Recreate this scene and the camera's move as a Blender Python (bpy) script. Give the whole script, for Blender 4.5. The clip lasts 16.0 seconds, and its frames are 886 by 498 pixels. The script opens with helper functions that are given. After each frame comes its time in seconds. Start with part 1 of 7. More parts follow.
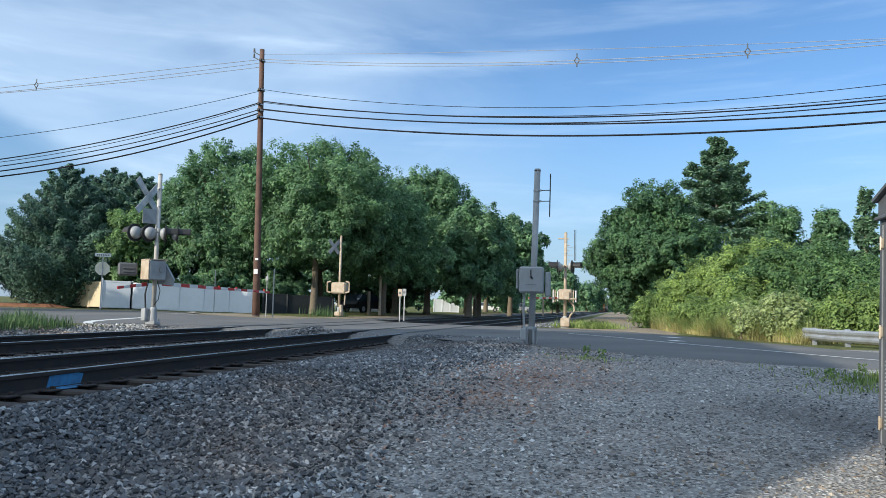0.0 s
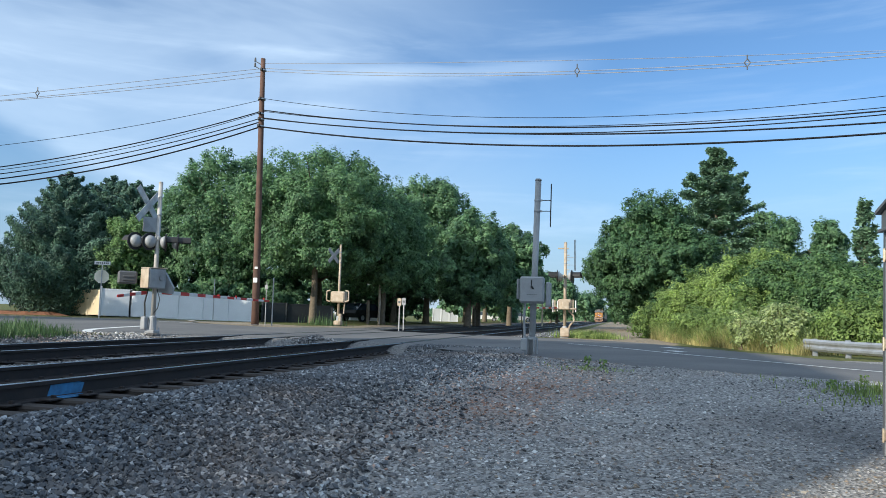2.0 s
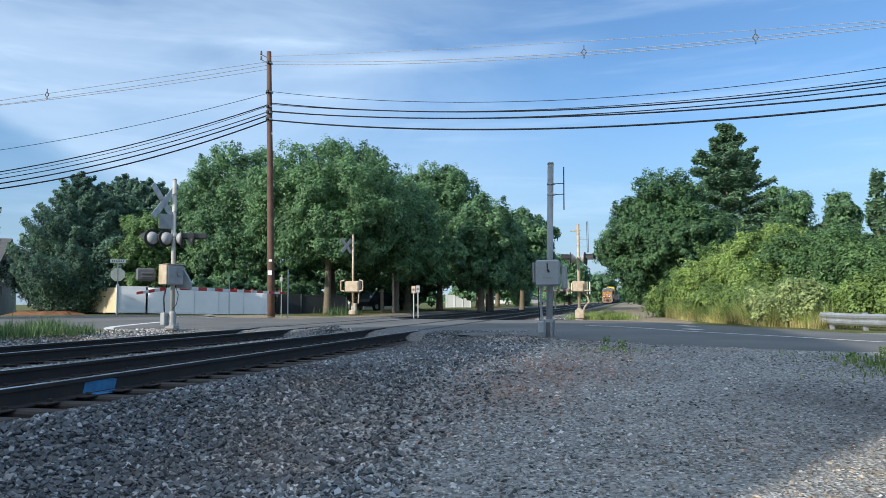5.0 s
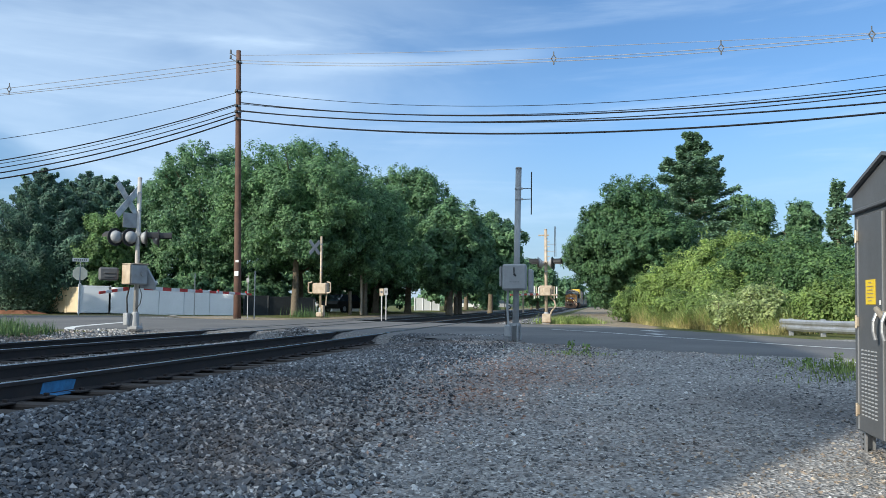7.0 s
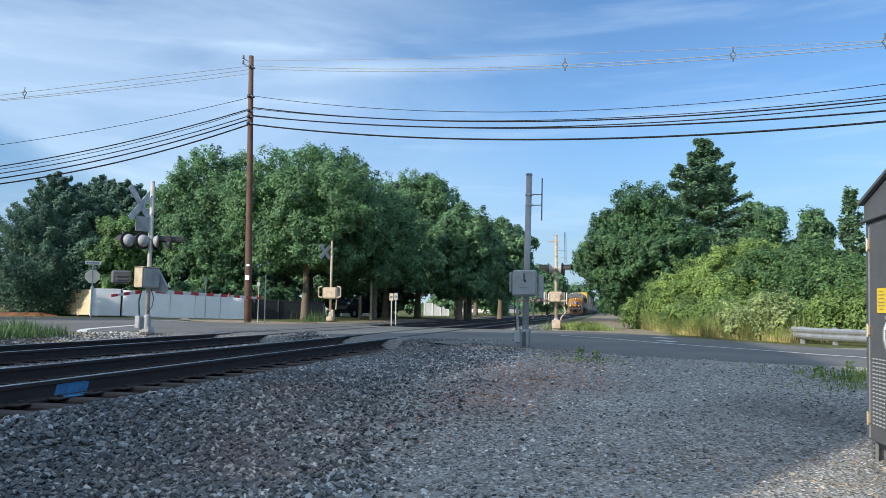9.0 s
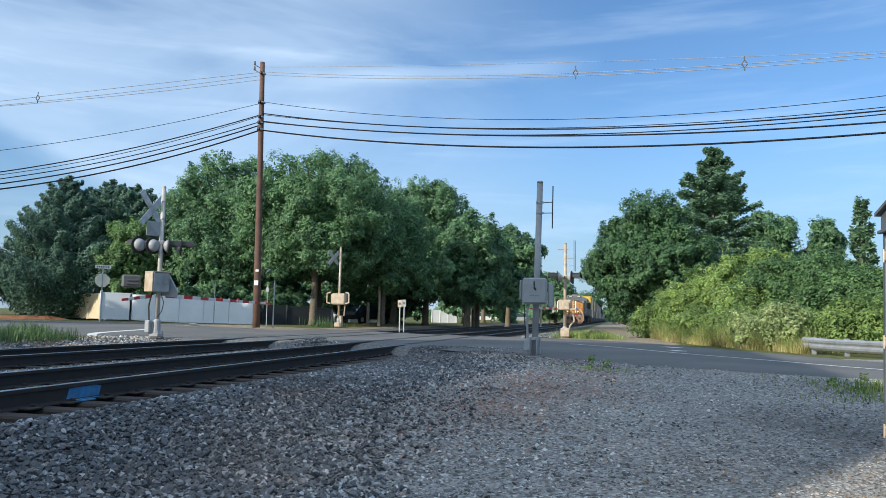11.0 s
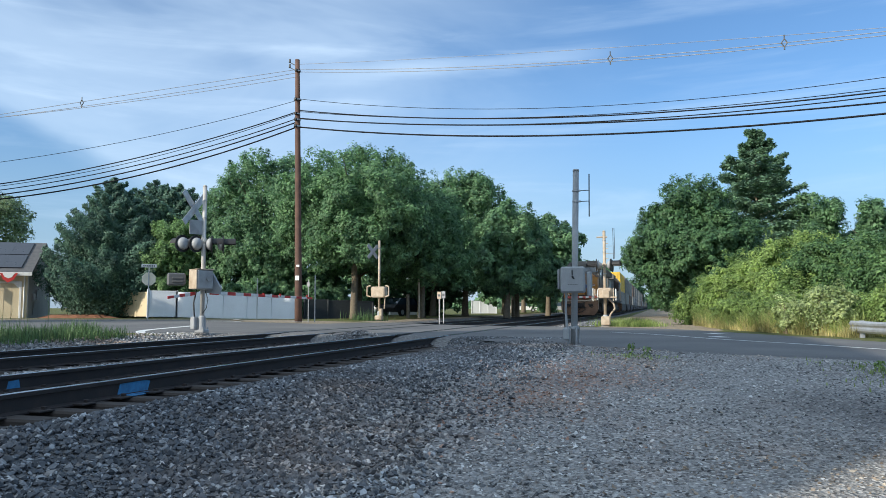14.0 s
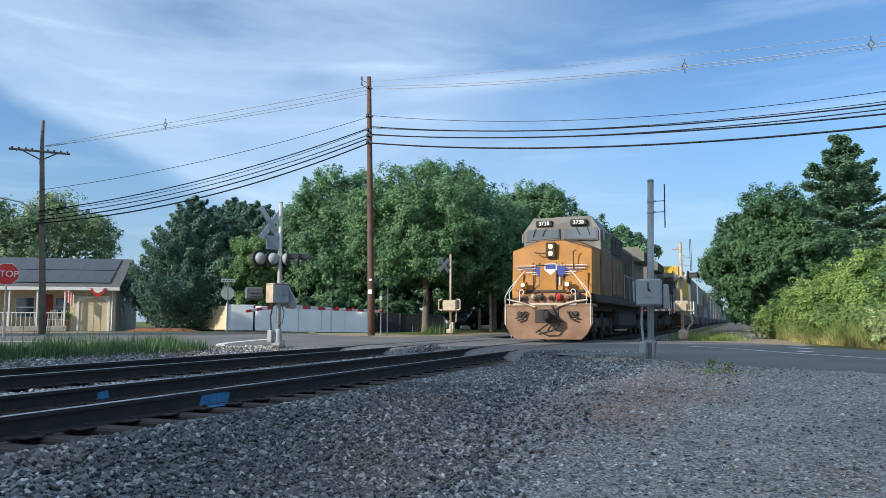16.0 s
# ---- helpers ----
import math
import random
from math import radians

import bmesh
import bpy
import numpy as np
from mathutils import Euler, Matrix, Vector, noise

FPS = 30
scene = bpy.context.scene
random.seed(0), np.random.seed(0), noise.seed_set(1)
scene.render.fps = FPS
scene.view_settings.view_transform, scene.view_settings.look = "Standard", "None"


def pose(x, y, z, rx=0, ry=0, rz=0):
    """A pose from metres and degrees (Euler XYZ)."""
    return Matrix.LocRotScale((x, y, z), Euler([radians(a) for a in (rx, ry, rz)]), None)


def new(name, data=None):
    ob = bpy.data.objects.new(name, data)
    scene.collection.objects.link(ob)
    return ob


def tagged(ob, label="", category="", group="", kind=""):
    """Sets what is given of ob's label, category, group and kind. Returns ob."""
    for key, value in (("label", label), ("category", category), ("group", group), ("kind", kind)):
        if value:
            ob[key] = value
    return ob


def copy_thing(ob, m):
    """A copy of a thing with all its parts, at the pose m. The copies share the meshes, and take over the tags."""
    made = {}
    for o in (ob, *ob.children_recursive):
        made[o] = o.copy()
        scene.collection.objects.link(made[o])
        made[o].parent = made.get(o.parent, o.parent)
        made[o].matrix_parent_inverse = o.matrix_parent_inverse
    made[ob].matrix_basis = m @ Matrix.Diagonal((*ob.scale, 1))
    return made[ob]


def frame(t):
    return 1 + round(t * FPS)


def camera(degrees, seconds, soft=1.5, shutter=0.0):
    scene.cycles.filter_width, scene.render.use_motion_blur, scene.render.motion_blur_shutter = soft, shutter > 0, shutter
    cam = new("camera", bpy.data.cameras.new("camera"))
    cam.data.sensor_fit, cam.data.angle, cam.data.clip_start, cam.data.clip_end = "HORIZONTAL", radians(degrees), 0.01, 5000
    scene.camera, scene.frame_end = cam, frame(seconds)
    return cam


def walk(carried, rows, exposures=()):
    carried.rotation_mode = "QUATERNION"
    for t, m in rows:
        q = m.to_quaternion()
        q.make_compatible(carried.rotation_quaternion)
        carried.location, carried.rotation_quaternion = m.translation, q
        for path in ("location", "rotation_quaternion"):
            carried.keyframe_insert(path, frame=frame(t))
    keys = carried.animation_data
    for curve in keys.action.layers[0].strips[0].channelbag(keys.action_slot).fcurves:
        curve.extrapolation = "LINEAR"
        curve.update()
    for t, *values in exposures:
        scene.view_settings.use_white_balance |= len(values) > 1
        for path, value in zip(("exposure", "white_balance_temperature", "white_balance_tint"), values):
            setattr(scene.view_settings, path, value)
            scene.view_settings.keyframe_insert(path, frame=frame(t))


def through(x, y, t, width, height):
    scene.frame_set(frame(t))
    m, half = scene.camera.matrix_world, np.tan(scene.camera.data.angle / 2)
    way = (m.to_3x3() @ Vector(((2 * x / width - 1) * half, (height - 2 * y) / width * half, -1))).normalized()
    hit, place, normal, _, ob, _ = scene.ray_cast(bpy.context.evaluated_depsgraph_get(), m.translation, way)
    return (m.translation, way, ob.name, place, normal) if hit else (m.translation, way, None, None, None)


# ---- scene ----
cam = camera(61.0, 16.0, soft=0.5)
walk(cam, [
    (0, pose(0.071, 0.159, 1.492, 94.374, -1.352, 12.943)),
    (0.5, pose(0.004, 0.155, 1.491, 94.462, -1.309, 12.494)),
    (1, pose(0.021, 0.153, 1.491, 94.586, -1.396, 12.238)),
    (1.5, pose(0.081, 0.176, 1.503, 94.786, -1.516, 12.316)),
    (2, pose(0.034, 0.154, 1.499, 95.078, -1.570, 12.845)),
    (2.5, pose(-0.070, 0.101, 1.486, 95.239, -1.324, 13.920)),
    (3, pose(0.013, 0.109, 1.494, 95.300, -0.667, 15.178)),
    (3.5, pose(0.109, 0.088, 1.501, 94.956, 0.190, 15.990)),
    (4, pose(0.049, 0.030, 1.490, 94.525, 0.679, 15.689)),
    (4.5, pose(-0.050, 0.025, 1.501, 94.058, 0.692, 14.787)),
    (7, pose(0.000, -0.000, 1.500, 94.250, -0.200, 11.400)),
    (7.5, pose(-0.022, -0.026, 1.504, 94.362, -0.028, 11.365)),
    (8, pose(-0.012, -0.003, 1.501, 94.458, -0.054, 11.537)),
    (8.5, pose(0.011, -0.026, 1.505, 94.541, -0.271, 11.760)),
    (9, pose(0.000, -0.040, 1.500, 94.645, -0.626, 12.125)),
    (9.5, pose(-0.023, -0.033, 1.495, 94.676, -0.904, 12.436)),
    (12, pose(-0.066, -0.062, 1.509, 95.391, -1.144, 12.744)),
    (12.5, pose(-0.076, -0.085, 1.503, 95.176, -0.753, 12.996)),
    (13, pose(0.009, -0.077, 1.492, 94.840, -0.345, 13.795)),
    (13.5, pose(0.065, -0.063, 1.496, 94.511, -0.059, 14.865)),
    (14, pose(0.001, -0.095, 1.502, 94.472, 0.036, 15.736)),
    (14.5, pose(-0.035, -0.096, 1.505, 94.698, 0.090, 16.239)),
    (15, pose(-0.019, -0.088, 1.515, 94.923, 0.100, 16.690)),
    (15.5, pose(-0.020, -0.080, 1.508, 95.162, 0.101, 17.989)),
    (16, pose(-0.027, -0.073, 1.500, 95.498, 0.040, 21.139)),
], exposures=[(0.0, 0.24, 5780.0, 5.0), (16.0, 0.24, 5780.0, 5.0)])

# ---- world and sun ----
SUN_ELEV = 25.0
SUN_FROM = (-0.60, -0.80)          # where the sun stands, seen from the crossing


def build_world():
    w = bpy.data.worlds.new("sky")
    w.use_nodes = True
    scene.world = w
    nt = w.node_tree
    nt.nodes.clear()
    out = nt.nodes.new("ShaderNodeOutputWorld")
    bg = nt.nodes.new("ShaderNodeBackground")
    sky = nt.nodes.new("ShaderNodeTexSky")
    sky.sky_type = "NISHITA"
    sky.sun_disc = False
    sky.sun_elevation = radians(SUN_ELEV)
    sky.sun_rotation = math.atan2(SUN_FROM[0], SUN_FROM[1])
    sky.air_density, sky.dust_density, sky.ozone_density = 1.0, 0.15, 4.0
    ln = nt.links.new
    tc = nt.nodes.new("ShaderNodeTexCoord")

    def math_node(op, a, b=None, clamp=False):
        k = nt.nodes.new("ShaderNodeMath")
        k.operation, k.use_clamp = op, clamp
        for sock, val in zip(k.inputs, (a, b)):
            if val is None:
                continue
            if hasattr(val, "is_output"):
                ln(val, sock)
            else:
                sock.default_value = val
        return k.outputs[0]

    def step(src, lo, hi, top=1.0):
        k = nt.nodes.new("ShaderNodeMapRange")
        k.interpolation_type = "SMOOTHSTEP"
        k.inputs[1].default_value, k.inputs[2].default_value = lo, hi
        k.inputs[3].default_value, k.inputs[4].default_value = 0.0, top
        ln(src, k.inputs[0])
        return k.outputs[0]

    def along(axis):
        k = nt.nodes.new("ShaderNodeVectorMath")
        k.operation = "DOT_PRODUCT"
        k.inputs[1].default_value = axis
        ln(tc.outputs["Generated"], k.inputs[0])
        return k.outputs["Value"]

    def wisps(scale, stretch, turn, detail, distortion):
        mp = nt.nodes.new("ShaderNodeMapping")
        mp.inputs["Rotation"].default_value = [radians(q) for q in turn]
        mp.inputs["Scale"].default_value = stretch
        n = nt.nodes.new("ShaderNodeTexNoise")
        n.inputs["Scale"].default_value, n.inputs["Detail"].default_value = scale, detail
        n.inputs["Roughness"].default_value, n.inputs["Distortion"].default_value = 0.58, distortion
        ln(tc.outputs["Generated"], mp.inputs["Vector"])
        ln(mp.outputs["Vector"], n.inputs["Vector"])
        return n.outputs["Fac"]

    sep = nt.nodes.new("ShaderNodeSeparateXYZ")
    ln(tc.outputs["Generated"], sep.inputs[0])
    soft_n, streak_n = wisps(1.5, (1.0, 1.4, 4.0), (0, 14, 30), 5.0, 0.7), wisps(2.6, (1.0, 1.2, 9.0), (0, -7, 0), 6.0, 0.4)
    # a bank of thin cloud with one clean slanting edge, fading out over the line
    edge = math_node("ADD", along((0.404, 0.152, 0.902)), math_node("MULTIPLY", math_node("SUBTRACT", soft_n, 0.5), 0.07))
    bank = math_node("MULTIPLY", step(edge, -0.004, 0.032), step(sep.outputs["X"], 0.02, -0.50))
    bank = math_node("MULTIPLY", bank, step(soft_n, 0.15, 0.62, 0.52))
    # one bright streak and fainter ones lower down
    lift = math_node("SUBTRACT", sep.outputs["Z"], math_node("ADD", math_node("MULTIPLY", sep.outputs["X"], 0.070), 0.322))
    off = math_node("ABSOLUTE", math_node("ADD", lift, math_node("MULTIPLY", math_node("SUBTRACT", streak_n, 0.5), 0.05)))
    streak = math_node("MULTIPLY", step(off, 0.018, 0.0, 0.28), math_node("MULTIPLY", step(sep.outputs["X"], -0.46, -0.25), step(sep.outputs["X"], 0.0, -0.13)))
    faint = step(streak_n, 0.47, 0.78, 0.26)
    # bright cloud out of view, sunward and overhead, added to light the ground more
    fill_veil = math_node("ADD", step(along((SUN_FROM[0], SUN_FROM[1], 0.25)), 0.0, 0.65, 0.85), step(sep.outputs["Z"], 0.44, 0.95, 0.55))
    most = math_node("ADD", math_node("ADD", bank, streak), math_node("ADD", faint, fill_veil), True)
    mix = nt.nodes.new("ShaderNodeMix")
    mix.data_type = "RGBA"
    mix.inputs[7].default_value = (6.0, 6.8, 7.7, 1)
    bg.inputs["Strength"].default_value = 0.122
    # grey-blue haze low over the horizon
    low = nt.nodes.new("ShaderNodeMapRange")
    low.interpolation_type = "SMOOTHSTEP"
    low.inputs[1].default_value, low.inputs[2].default_value = 0.28, 0.0
    low.inputs[3].default_value, low.inputs[4].default_value = 0.0, 0.8
    haze = nt.nodes.new("ShaderNodeMix")
    haze.data_type = "RGBA"
    haze.inputs[7].default_value = (2.6, 3.35, 4.25, 1)
    ln(sep.outputs["Z"], low.inputs[0])
    ln(low.outputs[0], haze.inputs[0])
    ln(sky.outputs["Color"], haze.inputs[6])
    ln(most, mix.inputs[0])
    ln(haze.outputs[2], mix.inputs[6])
    ln(mix.outputs[2], bg.inputs["Color"])
    ln(bg.outputs["Background"], out.inputs["Surface"])
    sun = bpy.data.lights.new("sun", "SUN")
    sun.energy = 4.6
    sun.angle = radians(0.6)
    sun.color = (1.0, 0.85, 0.67)
    ob = new("sun", sun)
    d = Vector((SUN_FROM[0], SUN_FROM[1], math.tan(radians(SUN_ELEV)))).normalized()
    ob.rotation_euler = (-d).to_track_quat("-Z", "Y").to_euler()
    ob.location = d * 200


build_world()


# ---- materials ----
def nodes_of(name):
    m = bpy.data.materials.new(name)
    m.use_nodes = True
    nt = m.node_tree
    return m, nt, nt.nodes["Principled BSDF"]


def noise_node(nt, scale, detail=4.0, rough=0.55, coord="Object"):
    tc = nt.nodes.new("ShaderNodeTexCoord")
    n = nt.nodes.new("ShaderNodeTexNoise")
    n.inputs["Scale"].default_value = scale
    n.inputs["Detail"].default_value = detail
    n.inputs["Roughness"].default_value = rough
    nt.links.new(tc.outputs[coord], n.inputs["Vector"])
    return n


def mix_col(nt, fac, a, b, blend="MIX"):
    mx = nt.nodes.new("ShaderNodeMix")
    mx.data_type, mx.blend_type = "RGBA", blend
    for sock, val in ((mx.inputs[0], fac), (mx.inputs[6], a), (mx.inputs[7], b)):
        if hasattr(val, "is_output"):
            nt.links.new(val, sock)
        elif isinstance(val, (int, float)):
            sock.default_value = val
        else:
            sock.default_value = (*val, 1)
    return mx.outputs[2]


def ramp_node(nt, src, lo, hi):
    r = nt.nodes.new("ShaderNodeMapRange")
    r.inputs[1].default_value, r.inputs[2].default_value = lo, hi
    nt.links.new(src, r.inputs[0])
    return r.outputs[0]


def surface(name, col, col2=None, rough=0.6, metal=0.0, scale=6.0, fine=60.0, bump=0.15, dirt=None, dirt_amt=0.5, spec=0.5):
    """A painted or plain surface: two tones by broad noise, fine grain, patches of dirt and a little relief."""
    m, nt, b = nodes_of(name)
    n1, n2 = noise_node(nt, scale), noise_node(nt, fine, 3.0)
    col2 = col2 or tuple(c * 0.78 for c in col)
    c = mix_col(nt, ramp_node(nt, n1.outputs["Fac"], 0.35, 0.65), col, col2)
    g = mix_col(nt, n2.outputs["Fac"], (0.80, 0.80, 0.80), (1.15, 1.15, 1.15))
    c = mix_col(nt, 1.0, c, g, "MULTIPLY")
    if dirt:
        n3 = noise_node(nt, scale * 0.45, 6.0, 0.65)
        k = nt.nodes.new("ShaderNodeMath")
        k.operation = "MULTIPLY"
        k.inputs[1].default_value = dirt_amt
        nt.links.new(ramp_node(nt, n3.outputs["Fac"], 0.48, 0.68), k.inputs[0])
        c = mix_col(nt, k.outputs[0], c, dirt)
    nt.links.new(c, b.inputs["Base Color"])
    r = nt.nodes.new("ShaderNodeMapRange")
    r.inputs[3].default_value, r.inputs[4].default_value = max(0.05, rough - 0.12), min(1.0, rough + 0.12)
    nt.links.new(n1.outputs["Fac"], r.inputs[0])
    nt.links.new(r.outputs[0], b.inputs["Roughness"])
    b.inputs["Metallic"].default_value = metal
    b.inputs["Specular IOR Level"].default_value = spec
    if bump:
        bp = nt.nodes.new("ShaderNodeBump")
        bp.inputs["Strength"].default_value = bump
        bp.inputs["Distance"].default_value = 0.01
        nt.links.new(n2.outputs["Fac"], bp.inputs["Height"])
        nt.links.new(bp.outputs["Normal"], b.inputs["Normal"])
    return m


def foliage(name, dark, light, through=0.30, shade=0.62):
    """Leaves: each one takes its own tone, groups drift between two greens, and light comes through."""
    m, nt, b = nodes_of(name)
    geo = nt.nodes.new("ShaderNodeNewGeometry")
    n1 = noise_node(nt, 0.9, 4.0)
    c = mix_col(nt, ramp_node(nt, n1.outputs["Fac"], 0.38, 0.62), tuple(q * 1.05 for q in dark), tuple(q * 1.55 for q in light))
    v = mix_col(nt, geo.outputs["Random Per Island"], (shade, shade, shade), (1.45, 1.42, 1.25))
    c = mix_col(nt, 1.0, c, v, "MULTIPLY")
    nt.links.new(c, b.inputs["Base Color"])
    b.inputs["Roughness"].default_value = 0.55
    b.inputs["Specular IOR Level"].default_value = 0.35
    tr = nt.nodes.new("ShaderNodeBsdfTranslucent")
    nt.links.new(c, tr.inputs["Color"])
    ms = nt.nodes.new("ShaderNodeMixShader")
    ms.inputs[0].default_value = through
    nt.links.new(b.outputs[0], ms.inputs[1])
    nt.links.new(tr.outputs[0], ms.inputs[2])
    nt.links.new(ms.outputs[0], nt.nodes["Material Output"].inputs["Surface"])
    return m


def stone_mat(name, cols):
    m, nt, b = nodes_of(name)
    geo = nt.nodes.new("ShaderNodeNewGeometry")
    r = nt.nodes.new("ShaderNodeValToRGB")
    els = r.color_ramp.elements
    for i, c in enumerate(cols):
        e = els[i] if i < 2 else els.new(0.5)
        e.position = i / (len(cols) - 1)
        e.color = (*c, 1)
    for i, c in enumerate(cols):
        els[i].position = i / (len(cols) - 1)
        els[i].color = (*c, 1)
    n = noise_node(nt, 40.0, 3.0)
    g = mix_col(nt, n.outputs["Fac"], (0.7, 0.7, 0.7), (1.25, 1.25, 1.25))
    nt.links.new(geo.outputs["Random Per Island"], r.inputs["Fac"])
    c = mix_col(nt, 1.0, r.outputs["Color"], g, "MULTIPLY")
    # dusty and dark patches, and a rusty one, lie across many stones
    dust, rust = noise_node(nt, 0.55, 4.0), noise_node(nt, 0.42, 3.0)
    d = mix_col(nt, ramp_node(nt, dust.outputs["Fac"], 0.38, 0.62), (0.62, 0.62, 0.63), (1.22, 1.21, 1.19))
    c = mix_col(nt, 1.0, c, d, "MULTIPLY")
    q = mix_col(nt, ramp_node(nt, rust.outputs["Fac"], 0.52, 0.68), (1.0, 1.0, 1.0), (1.10, 0.90, 0.76))
    c = mix_col(nt, 1.0, c, q, "MULTIPLY")
    nt.links.new(c, b.inputs["Base Color"])
    b.inputs["Roughness"].default_value = 0.85
    return m


def glow(name, col, strength):
    m, nt, b = nodes_of(name)
    b.inputs["Base Color"].default_value = (*col, 1)
    b.inputs["Emission Color"].default_value = (*col, 1)
    b.inputs["Emission Strength"].default_value = strength
    return m


def glass_mat(name, col=(0.03, 0.04, 0.05)):
    m, nt, b = nodes_of(name)
    b.inputs["Base Color"].default_value = (*col, 1)
    b.inputs["Roughness"].default_value = 0.06
    b.inputs["Specular IOR Level"].default_value = 0.8
    return m


def ground_mat():
    """Lot gravel, track ballast, sandy dirt and mown grass, blended by painted zones with ragged borders."""
    m, nt, b = nodes_of("ground_soil")
    at = nt.nodes.new("ShaderNodeAttribute")
    at.attribute_name = "zone"
    sep = nt.nodes.new("ShaderNodeSeparateColor")
    nt.links.new(at.outputs["Color"], sep.inputs[0])
    edge = noise_node(nt, 1.7, 6.0, 0.65)
    big, mid, fine = noise_node(nt, 0.33, 5.0), noise_node(nt, 5.0, 5.0, 0.65), noise_node(nt, 45.0, 4.0, 0.7)
    vor = nt.nodes.new("ShaderNodeTexVoronoi")
    vor.inputs["Scale"].default_value = 34.0
    tc = nt.nodes.new("ShaderNodeTexCoord")
    nt.links.new(tc.outputs["Object"], vor.inputs["Vector"])

    def zone(out):
        a = nt.nodes.new("ShaderNodeMath")
        a.operation = "ADD"
        nt.links.new(sep.outputs[out], a.inputs[0])
        nt.links.new(edge.outputs["Fac"], a.inputs[1])
        return ramp_node(nt, a.outputs[0], 0.93, 1.10)

    grass = mix_col(nt, ramp_node(nt, mid.outputs["Fac"], 0.35, 0.65), (0.075, 0.10, 0.025), (0.16, 0.15, 0.055))
    sand = mix_col(nt, ramp_node(nt, mid.outputs["Fac"], 0.35, 0.65), (0.36, 0.29, 0.20), (0.24, 0.20, 0.15))
    pebble = mix_col(nt, vor.outputs["Color"], (0.075, 0.072, 0.069), (0.62, 0.60, 0.57))
    lot = mix_col(nt, ramp_node(nt, big.outputs["Fac"], 0.42, 0.62), (0.15, 0.144, 0.138), (0.34, 0.33, 0.31))
    rust = mix_col(nt, ramp_node(nt, noise_node(nt, 0.8, 4.0).outputs["Fac"], 0.55, 0.75), lot, (0.34, 0.26, 0.21))
    lot = mix_col(nt, 0.62, rust, pebble)
    # single larger stones, pale or dark, trodden in
    v2 = nt.nodes.new("ShaderNodeTexVoronoi")
    v2.inputs["Scale"].default_value = 25.0
    nt.links.new(tc.outputs["Object"], v2.inputs["Vector"])
    sp = nt.nodes.new("ShaderNodeSeparateColor")
    nt.links.new(v2.outputs["Color"], sp.inputs[0])
    near = ramp_node(nt, v2.outputs["Distance"], 0.48, 0.34)

    def chosen(out, lo, hi):
        k = nt.nodes.new("ShaderNodeMath")
        k.operation = "MULTIPLY"
        nt.links.new(ramp_node(nt, sp.outputs[out], lo, hi), k.inputs[0])
        nt.links.new(near, k.inputs[1])
        return k.outputs[0]
    lot = mix_col(nt, chosen("Red", 0.72, 0.76), lot, (0.58, 0.56, 0.53))
    lot = mix_col(nt, chosen("Green", 0.70, 0.74), lot, (0.10, 0.095, 0.092))
    lot = mix_col(nt, ramp_node(nt, at.outputs["Alpha"], 0.50, 1.5), lot, (0.27, 0.165, 0.12))
    lot = mix_col(nt, ramp_node(nt, at.outputs["Alpha"], 0.50, -0.35), lot, (0.10, 0.092, 0.088))
    bal = mix_col(nt, vor.outputs["Color"], (0.045, 0.043, 0.04), (0.32, 0.31, 0.30))
    c = mix_col(nt, zone("Blue"), grass, sand)
    c = mix_col(nt, zone("Red"), c, lot)
    c = mix_col(nt, zone("Green"), c, bal)
    g = mix_col(nt, fine.outputs["Fac"], (0.65, 0.65, 0.65), (1.3, 1.3, 1.3))
    c = mix_col(nt, 1.0, c, g, "MULTIPLY")
    nt.links.new(c, b.inputs["Base Color"])
    b.inputs["Roughness"].default_value = 0.92
    b.inputs["Specular IOR Level"].default_value = 0.25
    bp = nt.nodes.new("ShaderNodeBump")
    bp.inputs["Strength"].default_value = 1.0
    bp.inputs["Distance"].default_value = 0.02
    nt.links.new(vor.outputs["Distance"], bp.inputs["Height"])
    bp2 = nt.nodes.new("ShaderNodeBump")
    bp2.inputs["Strength"].default_value = 0.5
    bp2.inputs["Distance"].default_value = 0.03
    nt.links.new(mid.outputs["Fac"], bp2.inputs["Height"])
    nt.links.new(bp2.outputs["Normal"], bp.inputs["Normal"])
    nt.links.new(bp.outputs["Normal"], b.inputs["Normal"])
    return m


M_GROUND = ground_mat()
M_ASPHALT = surface("asphalt", (0.125, 0.124, 0.124), (0.175, 0.171, 0.167), 0.85, 0, 0.5, 70, 0.5, (0.105, 0.104, 0.105), 0.6, 0.3)
M_PAINT = surface("road_paint", (0.78, 0.78, 0.76), (0.62, 0.62, 0.60), 0.7, 0, 3.0, 50, 0.2, (0.24, 0.24, 0.24), 0.5)
M_CONC = surface("concrete", (0.40, 0.37, 0.32), (0.30, 0.28, 0.25), 0.85, 0, 3.0, 60, 0.3, (0.18, 0.16, 0.13), 0.5)
M_RAIL_TOP = surface("rail_head_steel", (0.72, 0.73, 0.75), (0.60, 0.61, 0.63), 0.22, 1.0, 4.0, 80, 0.02)
M_RAIL = surface("rail_rust", (0.030, 0.026, 0.025), (0.048, 0.038, 0.034), 0.8, 0.2, 5.0, 70, 0.3)
M_TIE = surface("tie_wood", (0.040, 0.032, 0.027), (0.066, 0.054, 0.046), 0.9, 0, 6.0, 50, 0.5, (0.03, 0.027, 0.025), 0.6)
M_BLUE = surface("blue_marking_paint", (0.072, 0.25, 0.47), (0.06, 0.19, 0.36), 0.8, 0, 12.0, 70, 0.2, (0.05, 0.07, 0.10), 0.5)
